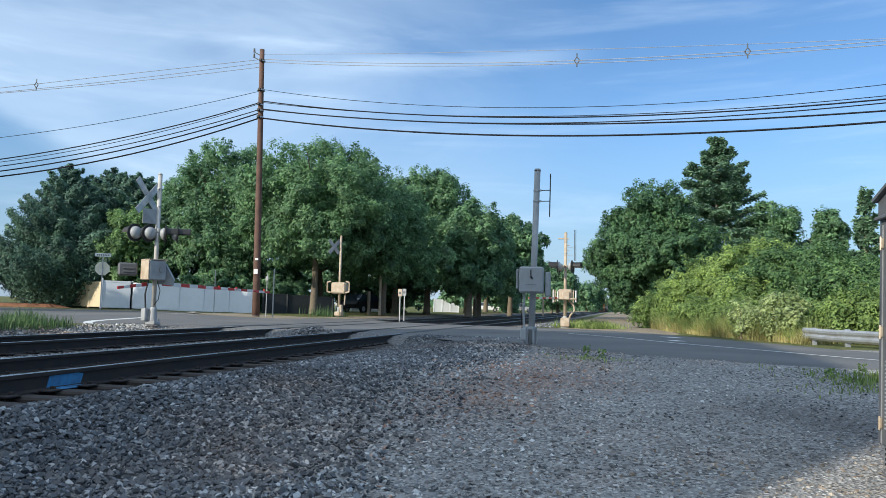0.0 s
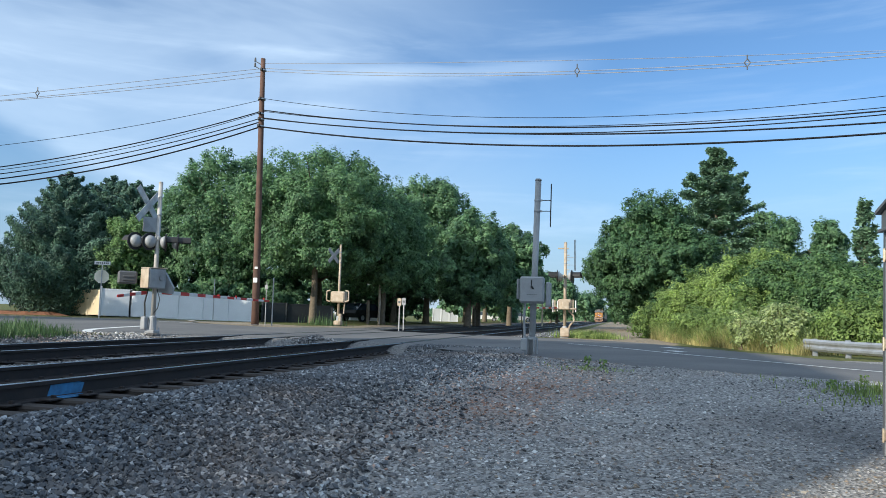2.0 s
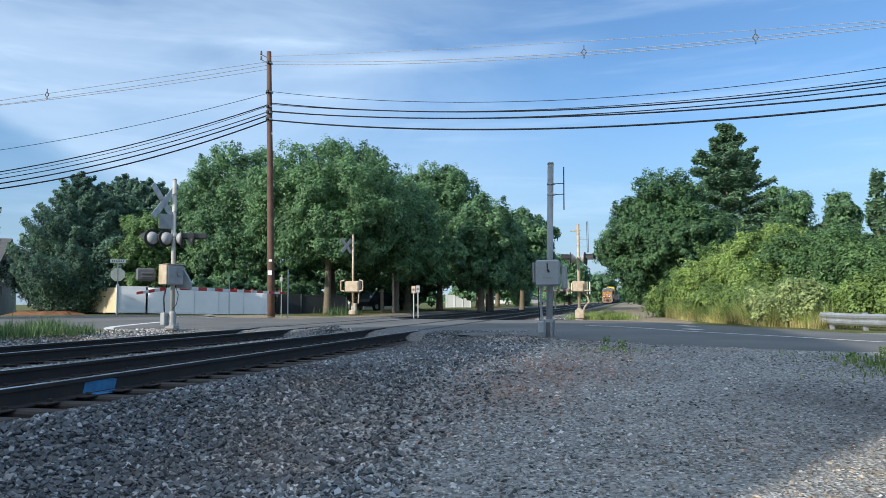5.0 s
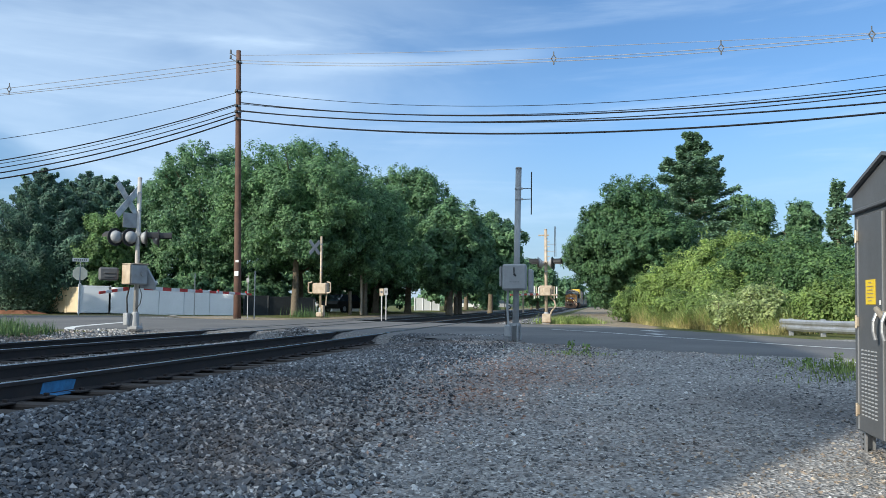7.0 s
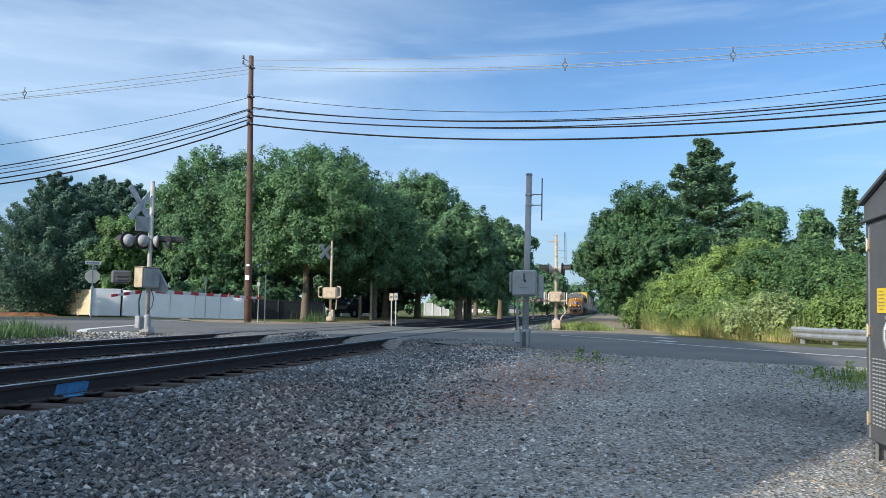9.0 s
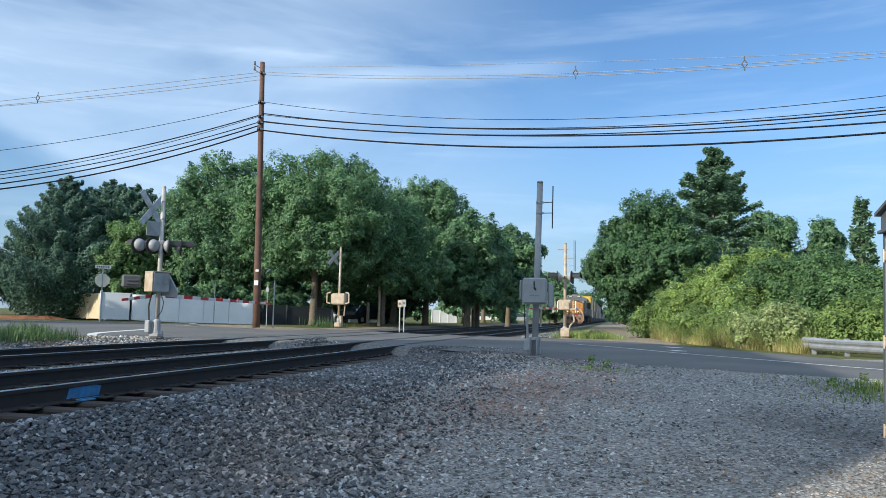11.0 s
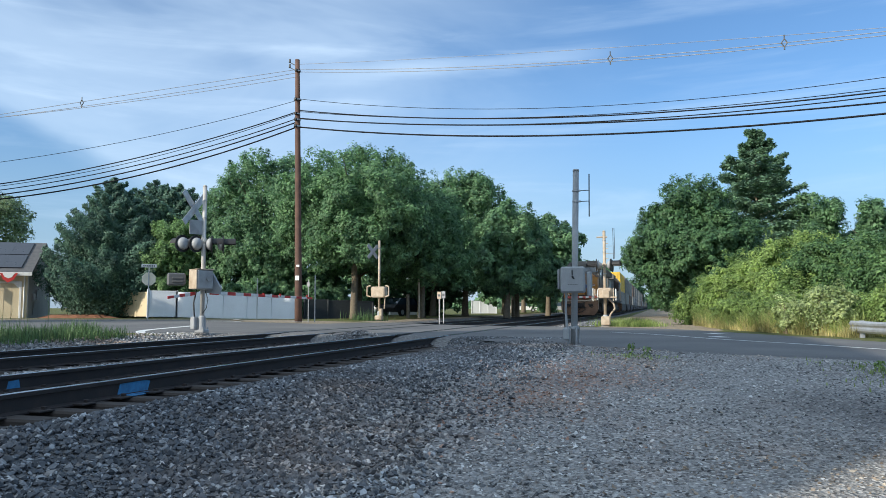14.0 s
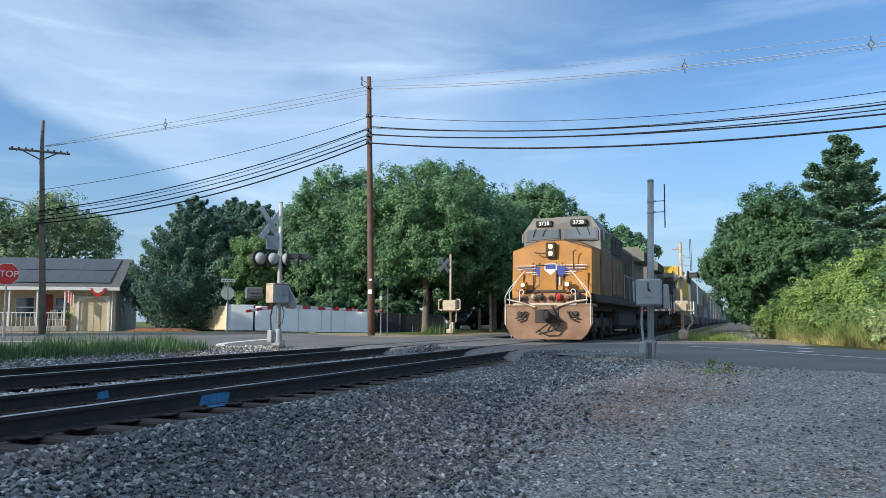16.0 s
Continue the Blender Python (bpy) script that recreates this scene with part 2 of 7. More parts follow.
M_RUBBER = surface("black_rubber", (0.025, 0.025, 0.026), None, 0.8)
M_STONE = stone_mat("ballast_stone", [(0.040, 0.045, 0.052), (0.107, 0.115, 0.127), (0.184, 0.195, 0.211), (0.112, 0.112, 0.116), (0.165, 0.168, 0.176), (0.47, 0.49, 0.51)])
M_PEBBLE = stone_mat("gravel_stone", [(0.085, 0.087, 0.090), (0.215, 0.216, 0.218), (0.37, 0.37, 0.37), (0.26, 0.235, 0.215), (0.72, 0.72, 0.71)])
M_RUSTSTONE = stone_mat("rusty_gravel_stone", [(0.24, 0.14, 0.10), (0.40, 0.24, 0.17), (0.33, 0.21, 0.16), (0.50, 0.34, 0.26), (0.64, 0.50, 0.42)])
# lot gravel with the warmth of sunlight put into its colours
M_SUNTANSTONE = stone_mat("sun_tinted_gravel_stone", [(0.16, 0.125, 0.09), (0.30, 0.24, 0.18), (0.40, 0.33, 0.25), (0.24, 0.19, 0.145), (0.58, 0.50, 0.40)])
M_GREY = surface("grey_enamel", (0.37, 0.385, 0.395), (0.31, 0.32, 0.33), 0.5, 0, 3.0, 60, 0.05, (0.15, 0.13, 0.11), 0.35)
M_DKGREY = surface("dark_grey_enamel", (0.115, 0.12, 0.128), (0.09, 0.095, 0.10), 0.5, 0, 2.0, 60, 0.06, (0.15, 0.14, 0.12), 0.25)
M_GALV = surface("galvanised_steel", (0.50, 0.51, 0.52), (0.40, 0.41, 0.42), 0.45, 0.7, 6.0, 60, 0.05, (0.25, 0.22, 0.19), 0.3)
M_SILVER = surface("silver_mast_paint", (0.56, 0.55, 0.52), (0.46, 0.44, 0.41), 0.5, 0.2, 5.0, 60, 0.05, (0.32, 0.26, 0.20), 0.4)
M_TAN = surface("weathered_mast_paint", (0.55, 0.46, 0.35), (0.42, 0.34, 0.25), 0.6, 0.1, 5.0, 60, 0.1, (0.30, 0.20, 0.12), 0.5)
# bare sign back: cream stands in for sunlight that doesn't reach it
M_SUNLITBACK = surface("sunlit_cream_sign_back", (0.82, 0.76, 0.60), (0.74, 0.68, 0.52), 0.45, 0.0, 4.0, 60, 0.03)
M_BLACK = surface("black_paint", (0.02, 0.02, 0.021), None, 0.6)
M_WHITE = surface("white_paint", (0.78, 0.78, 0.76), (0.70, 0.70, 0.68), 0.5, 0, 3.0, 60, 0.05, (0.45, 0.42, 0.38), 0.3)
M_VINYL = surface("white_vinyl", (0.72, 0.75, 0.79), (0.66, 0.69, 0.73), 0.4, 0, 1.0, 40, 0.02)
M_RED = surface("red_reflective", (0.55, 0.035, 0.03), (0.42, 0.03, 0.03), 0.5, 0, 5.0)
M_YELLOWLABEL = surface("yellow_label", (0.85, 0.62, 0.03), (0.80, 0.56, 0.03), 0.5)
M_BRASS = surface("hinge_steel", (0.62, 0.55, 0.42), (0.45, 0.36, 0.26), 0.4, 0.6)
M_POLE = surface("pole_wood", (0.145, 0.080, 0.058), (0.098, 0.057, 0.043), 0.85, 0, 2.5, 40, 0.5, (0.09, 0.06, 0.045), 0.5)
M_POLEGREY = surface("grey_pole_wood", (0.20, 0.16, 0.13), (0.13, 0.105, 0.085), 0.85, 0, 2.5, 40, 0.5)
M_WIRE = surface("black_cable", (0.012, 0.013, 0.016), None, 0.75, 0, 3, 30, 0, spec=0.2)
M_ALU = surface("bare_conductor", (0.33, 0.33, 0.34), None, 0.7, 0.0, 3, 30, 0)
M_BARK = surface("bark", (0.20, 0.165, 0.115), (0.13, 0.105, 0.075), 0.9, 0, 7.0, 30, 0.8)
M_LEAF_A = foliage("maple_leaves", (0.090, 0.176, 0.100), (0.142, 0.240, 0.122), 0.46)
M_LEAF_B = foliage("deep_green_leaves", (0.094, 0.184, 0.114), (0.150, 0.248, 0.136), 0.48)
M_LEAF_O = foliage("oak_leaves", (0.052, 0.116, 0.062), (0.084, 0.154, 0.072), 0.36)
M_LEAF_C = foliage("evergreen_needles", (0.048, 0.100, 0.084), (0.076, 0.138, 0.102), 0.30)
M_LEAF_P = foliage("pine_needles", (0.096, 0.172, 0.124), (0.142, 0.222, 0.144), 0.36)
M_LEAF_S = foliage("shrub_leaves", (0.138, 0.216, 0.074), (0.232, 0.312, 0.104), 0.44)
M_LEAF_T = foliage("light_tree_leaves", (0.104, 0.186, 0.084), (0.152, 0.244, 0.104), 0.42)
M_LEAF_L = foliage("pale_shrub_leaves", (0.22, 0.29, 0.13), (0.37, 0.42, 0.22), 0.42)
M_LEAF_D = foliage("dark_shrub_leaves", (0.060, 0.126, 0.054), (0.100, 0.168, 0.064), 0.36)
M_LEAF_H = foliage("pale_loose_leaves", (0.130, 0.190, 0.115), (0.200, 0.260, 0.150), 0.46)
M_GRASS = foliage("grass_blades", (0.15, 0.215, 0.065), (0.25, 0.30, 0.11), 0.42)
M_WEED = foliage("weed_leaves", (0.055, 0.105, 0.048), (0.085, 0.140, 0.060), 0.35)
M_STRAW = foliage("dry_grass_blades", (0.26, 0.25, 0.11), (0.38, 0.34, 0.17), 0.35)
M_ORANGE = surface("armour_yellow_enamel", (0.45, 0.20, 0.026), (0.36, 0.155, 0.022), 0.55, 0, 1.5, 40, 0.04, (0.24, 0.125, 0.06), 0.75)
# locomotive yellow for the flanks: their shade is put into the colour, with soot
M_SHADESOOT = surface("sooty_shaded_yellow_enamel", (0.056, 0.041, 0.030), (0.042, 0.032, 0.026), 0.65, 0, 1.2, 40, 0.05, (0.07, 0.052, 0.042), 0.7)
M_SHADEYELLOW = surface("stained_shaded_yellow_enamel", (0.21, 0.115, 0.045), (0.15, 0.085, 0.04), 0.6, 0, 1.2, 40, 0.05, (0.08, 0.055, 0.04), 0.8)
M_LOCOGREY = surface("harbour_grey_enamel", (0.17, 0.163, 0.147), (0.125, 0.12, 0.11), 0.5, 0, 1.5, 40, 0.04, (0.16, 0.12, 0.09), 0.4)
M_PLOW = surface("rusty_plow", (0.30, 0.175, 0.11), (0.21, 0.12, 0.075), 0.8, 0, 2.0, 40, 0.2, (0.13, 0.075, 0.05), 0.5)
M_ANTIGLARE = surface("anti_glare_paint", (0.10, 0.055, 0.035), (0.075, 0.042, 0.03), 0.75, 0, 2.0, 40, 0.06)
M_GRIME = surface("grimy_steel", (0.045, 0.040, 0.037), (0.075, 0.062, 0.052), 0.8, 0.2, 3.0, 40, 0.2)
M_GLASS = glass_mat("dark_glass", (0.05, 0.07, 0.09))
# windshield glass, its base lightened as a painted reflection of the sky
M_CABGLASS = glass_mat("sky_tinted_cab_glass", (0.14, 0.165, 0.19))
M_LAMP = glow("headlight_lens", (1.0, 0.62, 0.25), 1.0)
M_DITCH = glow("ditch_light_lens", (1.0, 0.74, 0.34), 1.8)
M_BLUEEMB = surface("blue_enamel", (0.04, 0.06, 0.30), None, 0.5)
M_ROOF = surface("asphalt_shingle", (0.085, 0.085, 0.09), (0.12, 0.12, 0.125), 0.9, 0, 3.0, 40, 0.4)
M_SOLAR = surface("solar_glass", (0.018, 0.02, 0.03), (0.024, 0.026, 0.036), 0.3, 0, 1.0, 30, 0.0)
M_CREAM = surface("cream_siding", (0.66, 0.55, 0.36), (0.60, 0.50, 0.33), 0.7, 0, 1.0, 40, 0.1, (0.4, 0.33, 0.22), 0.3)
M_SIDING = surface("grey_siding", (0.42, 0.42, 0.41), (0.38, 0.38, 0.37), 0.7, 0, 1.0, 40, 0.1)
M_DOORRED = surface("red_door_paint", (0.38, 0.05, 0.04), None, 0.5)
M_BRICK = surface("brick_wall", (0.28, 0.14, 0.10), (0.22, 0.11, 0.08), 0.85, 0, 4.0, 50, 0.3)
M_MULCH = surface("mulch", (0.28, 0.13, 0.07), (0.20, 0.09, 0.05), 0.95, 0, 5.0, 40, 0.6)
M_SCREEN = surface("dark_fence_fabric", (0.020, 0.026, 0.030), (0.03, 0.036, 0.04), 0.8)
M_LENS = surface("dark_red_lens", (0.05, 0.008, 0.008), None, 0.3)
M_NUMBER = glow("lit_number_panel", (0.85, 0.86, 0.78), 0.35)


def container_mat(name, col, col2):
    return surface(name, col, col2, 0.6, 0, 0.6, 30, 0.08, (0.16, 0.12, 0.09), 0.45)


M_BOX = [container_mat("box_white", (0.25, 0.245, 0.23), (0.20, 0.195, 0.185)),
         container_mat("box_grey", (0.17, 0.172, 0.17), (0.13, 0.132, 0.13)),
         container_mat("box_brown", (0.13, 0.085, 0.065), (0.10, 0.065, 0.05)),
         container_mat("box_blue", (0.085, 0.105, 0.15), (0.065, 0.085, 0.12))]
M_BOXYELLOW = container_mat("box_yellow", (0.74, 0.50, 0.04), (0.66, 0.43, 0.04))


# ---- mesh building ----
class Mesh:
    """Collects boxes, rods and plates into one mesh."""

    def __init__(self):
        self.v, self.f = [], []

    def add(self, verts, faces, m=None):
        n = len(self.v)
        self.v += [tuple(m @ Vector(p)) if m else tuple(p) for p in verts]
        self.f += [tuple(i + n for i in q) for q in faces]
        return self

    def box(self, c, s, chamfer=0.0, m=None):
        hx, hy, hz = s[0] / 2, s[1] / 2, s[2] / 2
        k = Matrix.Translation(c)
        if m:
            k = m @ k
        if not chamfer:
            vs = [(x, y, z) for x in (-hx, hx) for y in (-hy, hy) for z in (-hz, hz)]
            return self.add(vs, [(0, 1, 3, 2), (4, 6, 7, 5), (0, 4, 5, 1), (2, 3, 7, 6), (0, 2, 6, 4), (1, 5, 7, 3)], k)
        d, vs = min(chamfer, hx * 0.9, hy * 0.9, hz * 0.9), []
        for x in (-1, 1):
            for y in (-1, 1):
                for z in (-1, 1):
                    vs += [(x * hx, y * (hy - d), z * (hz - d)), (x * (hx - d), y * hy, z * (hz - d)), (x * (hx - d), y * (hy - d), z * hz)]

        def i(x, y, z, a):
            return (x * 4 + y * 2 + z) * 3 + a
        fs = []
        for s0 in (0, 1):
            fs.append([i(s0, 0, 0, 0), i(s0, 1, 0, 0), i(s0, 1, 1, 0), i(s0, 0, 1, 0)])
            fs.append([i(0, s0, 0, 1), i(1, s0, 0, 1), i(1, s0, 1, 1), i(0, s0, 1, 1)])
            fs.append([i(0, 0, s0, 2), i(1, 0, s0, 2), i(1, 1, s0, 2), i(0, 1, s0, 2)])
        for p in (0, 1):
            for q in (0, 1):
                fs.append([i(p, q, 0, 0), i(p, q, 1, 0), i(p, q, 1, 1), i(p, q, 0, 1)])
                fs.append([i(p, 0, q, 0), i(p, 1, q, 0), i(p, 1, q, 2), i(p, 0, q, 2)])
                fs.append([i(0, p, q, 1), i(1, p, q, 1), i(1, p, q, 2), i(0, p, q, 2)])
                for r in (0, 1):
                    fs.append([i(p, q, r, 0), i(p, q, r, 1), i(p, q, r, 2)])
        return self.add(vs, fs, k)

    def rod(self, a, b, r0, r1=None, n=10, m=None):
        a, b = Vector(a), Vector(b)
        r1 = r0 if r1 is None else r1
        q = (b - a).to_track_quat("Z", "Y").to_matrix()
        vs = []
        for p, r in ((a, r0), (b, r1)):
            vs += [p + q @ Vector((r * math.cos(2 * math.pi * k / n), r * math.sin(2 * math.pi * k / n), 0)) for k in range(n)]
        fs = [(k, (k + 1) % n, n + (k + 1) % n, n + k) for k in range(n)] + [tuple(range(n)), tuple(range(n, 2 * n))]
        return self.add(vs, fs, m)

    def lathe(self, pts, n=14):
        """One skin round a line of (centre, radius) rings."""
        vs = []
        for c, r in pts:
            vs += [(c[0] + r * math.cos(2 * math.pi * k / n), c[1] + r * math.sin(2 * math.pi * k / n), c[2]) for k in range(n)]
        fs = [tuple(range(n)), tuple(range(len(vs) - n, len(vs)))]
        for i in range(len(pts) - 1):
            fs += [(i * n + k, i * n + (k + 1) % n, (i + 1) * n + (k + 1) % n, (i + 1) * n + k) for k in range(n)]
        return self.add(vs, fs)

    def tube(self, pts, r, n=8, m=None):
        for a, b in zip(pts, pts[1:]):
            self.rod(a, b, r, None, n, m)
        return self

    def plate(self, outline, axis, lo, hi, m=None):
        """A flat outline in the two other axes, given thickness along the axis."""
        n, vs = len(outline), []
        for h in (lo, hi):
            for p, q in outline:
                vs.append({"x": (h, p, q), "y": (p, h, q), "z": (p, q, h)}[axis])
        fs = [tuple(range(n)), tuple(range(n, 2 * n))] + [(k, (k + 1) % n, n + (k + 1) % n, n + k) for k in range(n)]
        return self.add(vs, fs, m)


def part(name, mesh, material, parent=None, label="", smooth=False):
    me = bpy.data.meshes.new(name)
    me.from_pydata(mesh.v, [], mesh.f)
    bm = bmesh.new()
    bm.from_mesh(me)
    bmesh.ops.recalc_face_normals(bm, faces=bm.faces)
    bm.to_mesh(me)
    bm.free()
    me.materials.append(material)
    if smooth:
        me.polygons.foreach_set("use_smooth", [len(p.vertices) == 4 for p in me.polygons])
    ob = new(name, me)
    if parent:
        ob.parent = parent
    if label:
        ob["label"] = label
    return ob


def thing(name, m, label, category, group="", kind=""):
    ob = new(name)
    ob.empty_display_size = 0.2
    ob.matrix_basis = m
    return tagged(ob, label, category, group, kind)


def raw_object(name, co, faces, material, parent=None):
    """A mesh from arrays: co is n x 3, faces is k x 3 or k x 4."""
    me = bpy.data.meshes.new(name)
    n, (k, c) = len(co), faces.shape
    me.vertices.add(n)
    me.vertices.foreach_set("co", np.ascontiguousarray(co, np.float32).ravel())
    me.loops.add(k * c)
    me.loops.foreach_set("vertex_index", np.ascontiguousarray(faces, np.int32).ravel())
    me.polygons.add(k)
    me.polygons.foreach_set("loop_start", np.arange(0, k * c, c, dtype=np.int32))
    me.update(calc_edges=True)
    me.shade_flat()
    me.materials.append(material)
    ob = new(name, me)
    if parent:
        ob.parent = parent
    return ob


def lettering(name, text, size, material, parent, m, label=""):
    cu = bpy.data.curves.new(name, "FONT")
    cu.body, cu.size, cu.align_x, cu.align_y, cu.extrude = text, size, "CENTER", "CENTER", 0.004
    tmp = new("lettering_source", cu)
    me = bpy.data.meshes.new_from_object(tmp.evaluated_get(bpy.context.evaluated_depsgraph_get()))
    bpy.data.objects.remove(tmp)
    me.materials.clear()
    me.materials.append(material)
    ob = new(name, me)
    ob.parent, ob.matrix_basis = parent, m
    if label:
        ob["label"] = label
    return ob


RNG = np.random.default_rng(7)


def unit(n, rng=RNG):
    v = rng.normal(size=(n, 3))
    return v / np.linalg.norm(v, axis=1, keepdims=True)


def leaf_arrays(pos, nrm, size, rng=RNG, long=1.25, spread=0.68):
    """Small folded leaves: two triangles each, tilted at random about their normal."""
    n = len(pos)
    nn = nrm + unit(n, rng) * spread
    nn /= np.linalg.norm(nn, axis=1, keepdims=True) + 1e-9
    u = np.cross(nn, unit(n, rng))
    u /= np.linalg.norm(u, axis=1, keepdims=True) + 1e-9
    w = np.cross(nn, u)
    s = (size * (0.6 + 0.8 * rng.random(n)))[:, None] / 2
    fold = nn * s * (rng.random(n)[:, None] * 0.6)
    co = np.stack([pos - u * s * long, pos + w * s * 0.75 + fold, pos + u * s * long, pos - w * s * 0.75 + fold], 1).reshape(-1, 3)
    b = np.arange(n)[:, None] * 4
    return co, np.concatenate([b + [0, 1, 2], b + [0, 2, 3]])


def smooth01(a, b, x):
    t = min(1.0, max(0.0, (x - a) / (b - a)))
    return t * t * (3 - 2 * t)


# ---- the ground ----
RAIL_TOP = 0.77
TRACKS = (-6.10, -9.98)
BED = 0.585


def ground_z(x, y):
    far = 0.745 + 0.115 * (1 - smooth01(-18.0, -11.5, x))
    z = far
    if x > -8:
        z = 0.08 + (far - 0.08) * smooth01(2.5, 14.5, y)
    z += 0.02 * noise.noise((x * 0.6, y * 0.6, 0)) + 0.008 * noise.noise((x * 2.5, y * 2.5, 3))
    lo, hi = 17.3 + 1.9 * min(1.0, max(0.0, (-4.8 - x) / 2.1)), 30.5
    k = 1 - smooth01(lo - 0.5, lo + 0.4, y) * (1 - smooth01(hi - 0.4, hi + 0.5, y))
    if k > 0:
        b = z
        if -12.2 < x < -4.55:
            b = BED - 0.05 + 0.05 * smooth01(-4.85, -4.6, x)
        elif -4.55 <= x < -2.8:
            b = BED + (z - BED) * smooth01(-4.55, -2.8, x)
        elif -13.4 < x <= -12.2:
            b = BED + (z - BED) * (1 - smooth01(-13.4, -12.2, x))
        z = z + (b - z) * k
    return z


def sun_tint(x, y):
    """Where the gravel round the cabinet is coloured tan for warm sunlight."""
    return np.exp(-((x - 2.3) / 1.7) ** 2 - ((y - 5.4) / 2.0) ** 2)


def zones(x, y):
    """How much lot gravel, ballast and bare sandy dirt lies here; the sun-tinted patch counts as sand."""
    lot = smooth01(-4.9, -4.3, x) * (1 - smooth01(5.5, 9.0, x)) * (1 - smooth01(17.5, 19.5, y)) * smooth01(-30, -20, y)
    bal = smooth01(-13.6, -12.8, x) * (1 - smooth01(-3.6, -2.7, x))
    path = smooth01(-2.6, -1.7, x) * (1 - smooth01(1.6, 2.6, x)) * smooth01(24, 27, y)
    curb = 1.0 if (-46 < x < -18 and 26 < y < 37.5) else 0.0
    curb = max(curb, 1.0 if (-20.5 < x < -14.0 and 29 < y < 35.2) else 0.0)
    far_walk = 0.9 if (-14.5 < x < -12.5 and y > 35) else 0.0
    near = float(sun_tint(x, y))
    return lot * (1 - 0.48 * near), bal, max(path, curb * 0.9, far_walk, 1.0 if near > 0.15 else 0.0)


def rusty(x, y):
    """The reddish patch of stone near the crossing."""
    return np.exp(-((x + 1.25 + 0.3 * np.sin(1.7 * y)) / 1.0) ** 2 - ((y - 10.4 + 0.4 * np.sin(2.9 * x)) / 2.1) ** 2)


def dark_patch(x, y):
    """The dark patch by the weeds."""
    return np.exp(-((x - 2.1) / 1.3) ** 2 - ((y - 8.7 + 0.25 * np.sin(3.1 * x)) / 0.9) ** 2)


def build_ground():
    def axis(lo, hi, step, ends):
        core = np.arange(lo, hi + 1e-6, step)
        left, right, d = [], [], step
        a, b = lo, hi
        while a > -ends:
            d *= 1.35
            a -= d
            b += d
            left.append(a)
            right.append(b)
        return np.array(left[::-1] + core.tolist() + right)
    xs, ys = axis(-22, 9, 0.28, 2600), axis(1, 38, 0.28, 2600)
    co = np.array([(x, y, ground_z(x, y)) for y in ys for x in xs])
    zo = np.array([(*zones(x, y), 0.5 + 0.45 * rusty(x, y) - 0.45 * dark_patch(x, y)) for y in ys for x in xs])
    nx, ny = len(xs), len(ys)
    i = (np.arange(ny - 1)[:, None] * nx + np.arange(nx - 1)[None]).ravel()
    ob = raw_object("ground", co, np.stack([i, i + 1, i + nx + 1, i + nx], 1), M_GROUND)
    att = ob.data.color_attributes.new("zone", "FLOAT_COLOR", "POINT")
    att.data.foreach_set("color", zo.astype(np.float32).ravel())
    ob.data.polygons.foreach_set("use_smooth", [True] * len(ob.data.polygons))
    tagged(ob, "gravel lot, dirt verge and mown grass beside the tracks", "ground", kind="structure")


build_ground()

ROAD = [((60, -25), (64, -17)), ((20, 1.5), (23, 6.5)), ((10, 8.3), (12.5, 12)), ((6, 11.3), (7.5, 15)), ((3.8, 12.55), (5.2, 17.4)),
        ((2.2, 12.75), (4.1, 20)), ((0.9, 13.3), (2.6, 23.4)), ((-0.6, 14.4), (0.9, 27.2)), ((-1.7, 15.5), (-0.6, 28.6)),
        ((-3.1, 16.4), (-2.2, 29.6)), ((-4.8, 18.2), (-4.5, 30.2)), ((-6.9, 20.3), (-6.9, 31)), ((-9.4, 20.2), (-9.4, 32.5)),
        ((-11, 20), (-11.3, 34.0)), ((-13.2, 20), (-13.4, 34.5)), ((-14.4, 17.6), (-14.6, 30.4)), ((-18, 15.2), (-18.8, 31.2)),
        ((-21, 14), (-20.8, 34.2)), ((-26, 12.5), (-27.5, 35)), ((-36, 10), (-34, 30.5)), ((-60, 4), (-55, 24)), ((-120, -10), (-120, 10))]


def road_z(x, y):
    far = 0.745 + 0.115 * (1 - smooth01(-18.0, -11.5, x))
    z = far
    if x > -4.5:
        z = max(0.60, 0.08 + (far - 0.08) * smooth01(2.5, 14.5, y)) if y < 14.5 else far
    return z + 0.022


def spline(pts, n):
    """A smooth run of points through the given ones."""
    out = []
    p = [Vector(q) for q in pts]
    for i in range(len(p) - 1):
        a, b, c, d = p[max(0, i - 1)], p[i], p[i + 1], p[min(len(p) - 1, i + 2)]
        for k in range(n):
            t = k / n
            out.append(0.5 * ((2 * b) + (c - a) * t + (2 * a - 5 * b + 4 * c - d) * t * t + (3 * b - a - 3 * c + d) * t ** 3))
    return out + [p[-1]]


def build_road():
    near, far = spline([q[0] for q in ROAD], 6), spline([q[1] for q in ROAD], 6)
    rows, cross = len(near), 26
    co = []
    for a, b in zip(near, far):
        for k in range(cross + 1):
            q = a.lerp(b, k / cross)
            co.append((q.x, q.y, road_z(q.x, q.y) + (-0.03 if k in (0, cross) else 0)))
    i = (np.arange(rows - 1)[:, None] * (cross + 1) + np.arange(cross)[None]).ravel()
    ob = raw_object("road", np.array(co), np.stack([i, i + 1, i + cross + 2, i + cross + 1], 1), M_ASPHALT)
    tagged(ob, "worn dark asphalt road over the level crossing", "road", kind="structure")


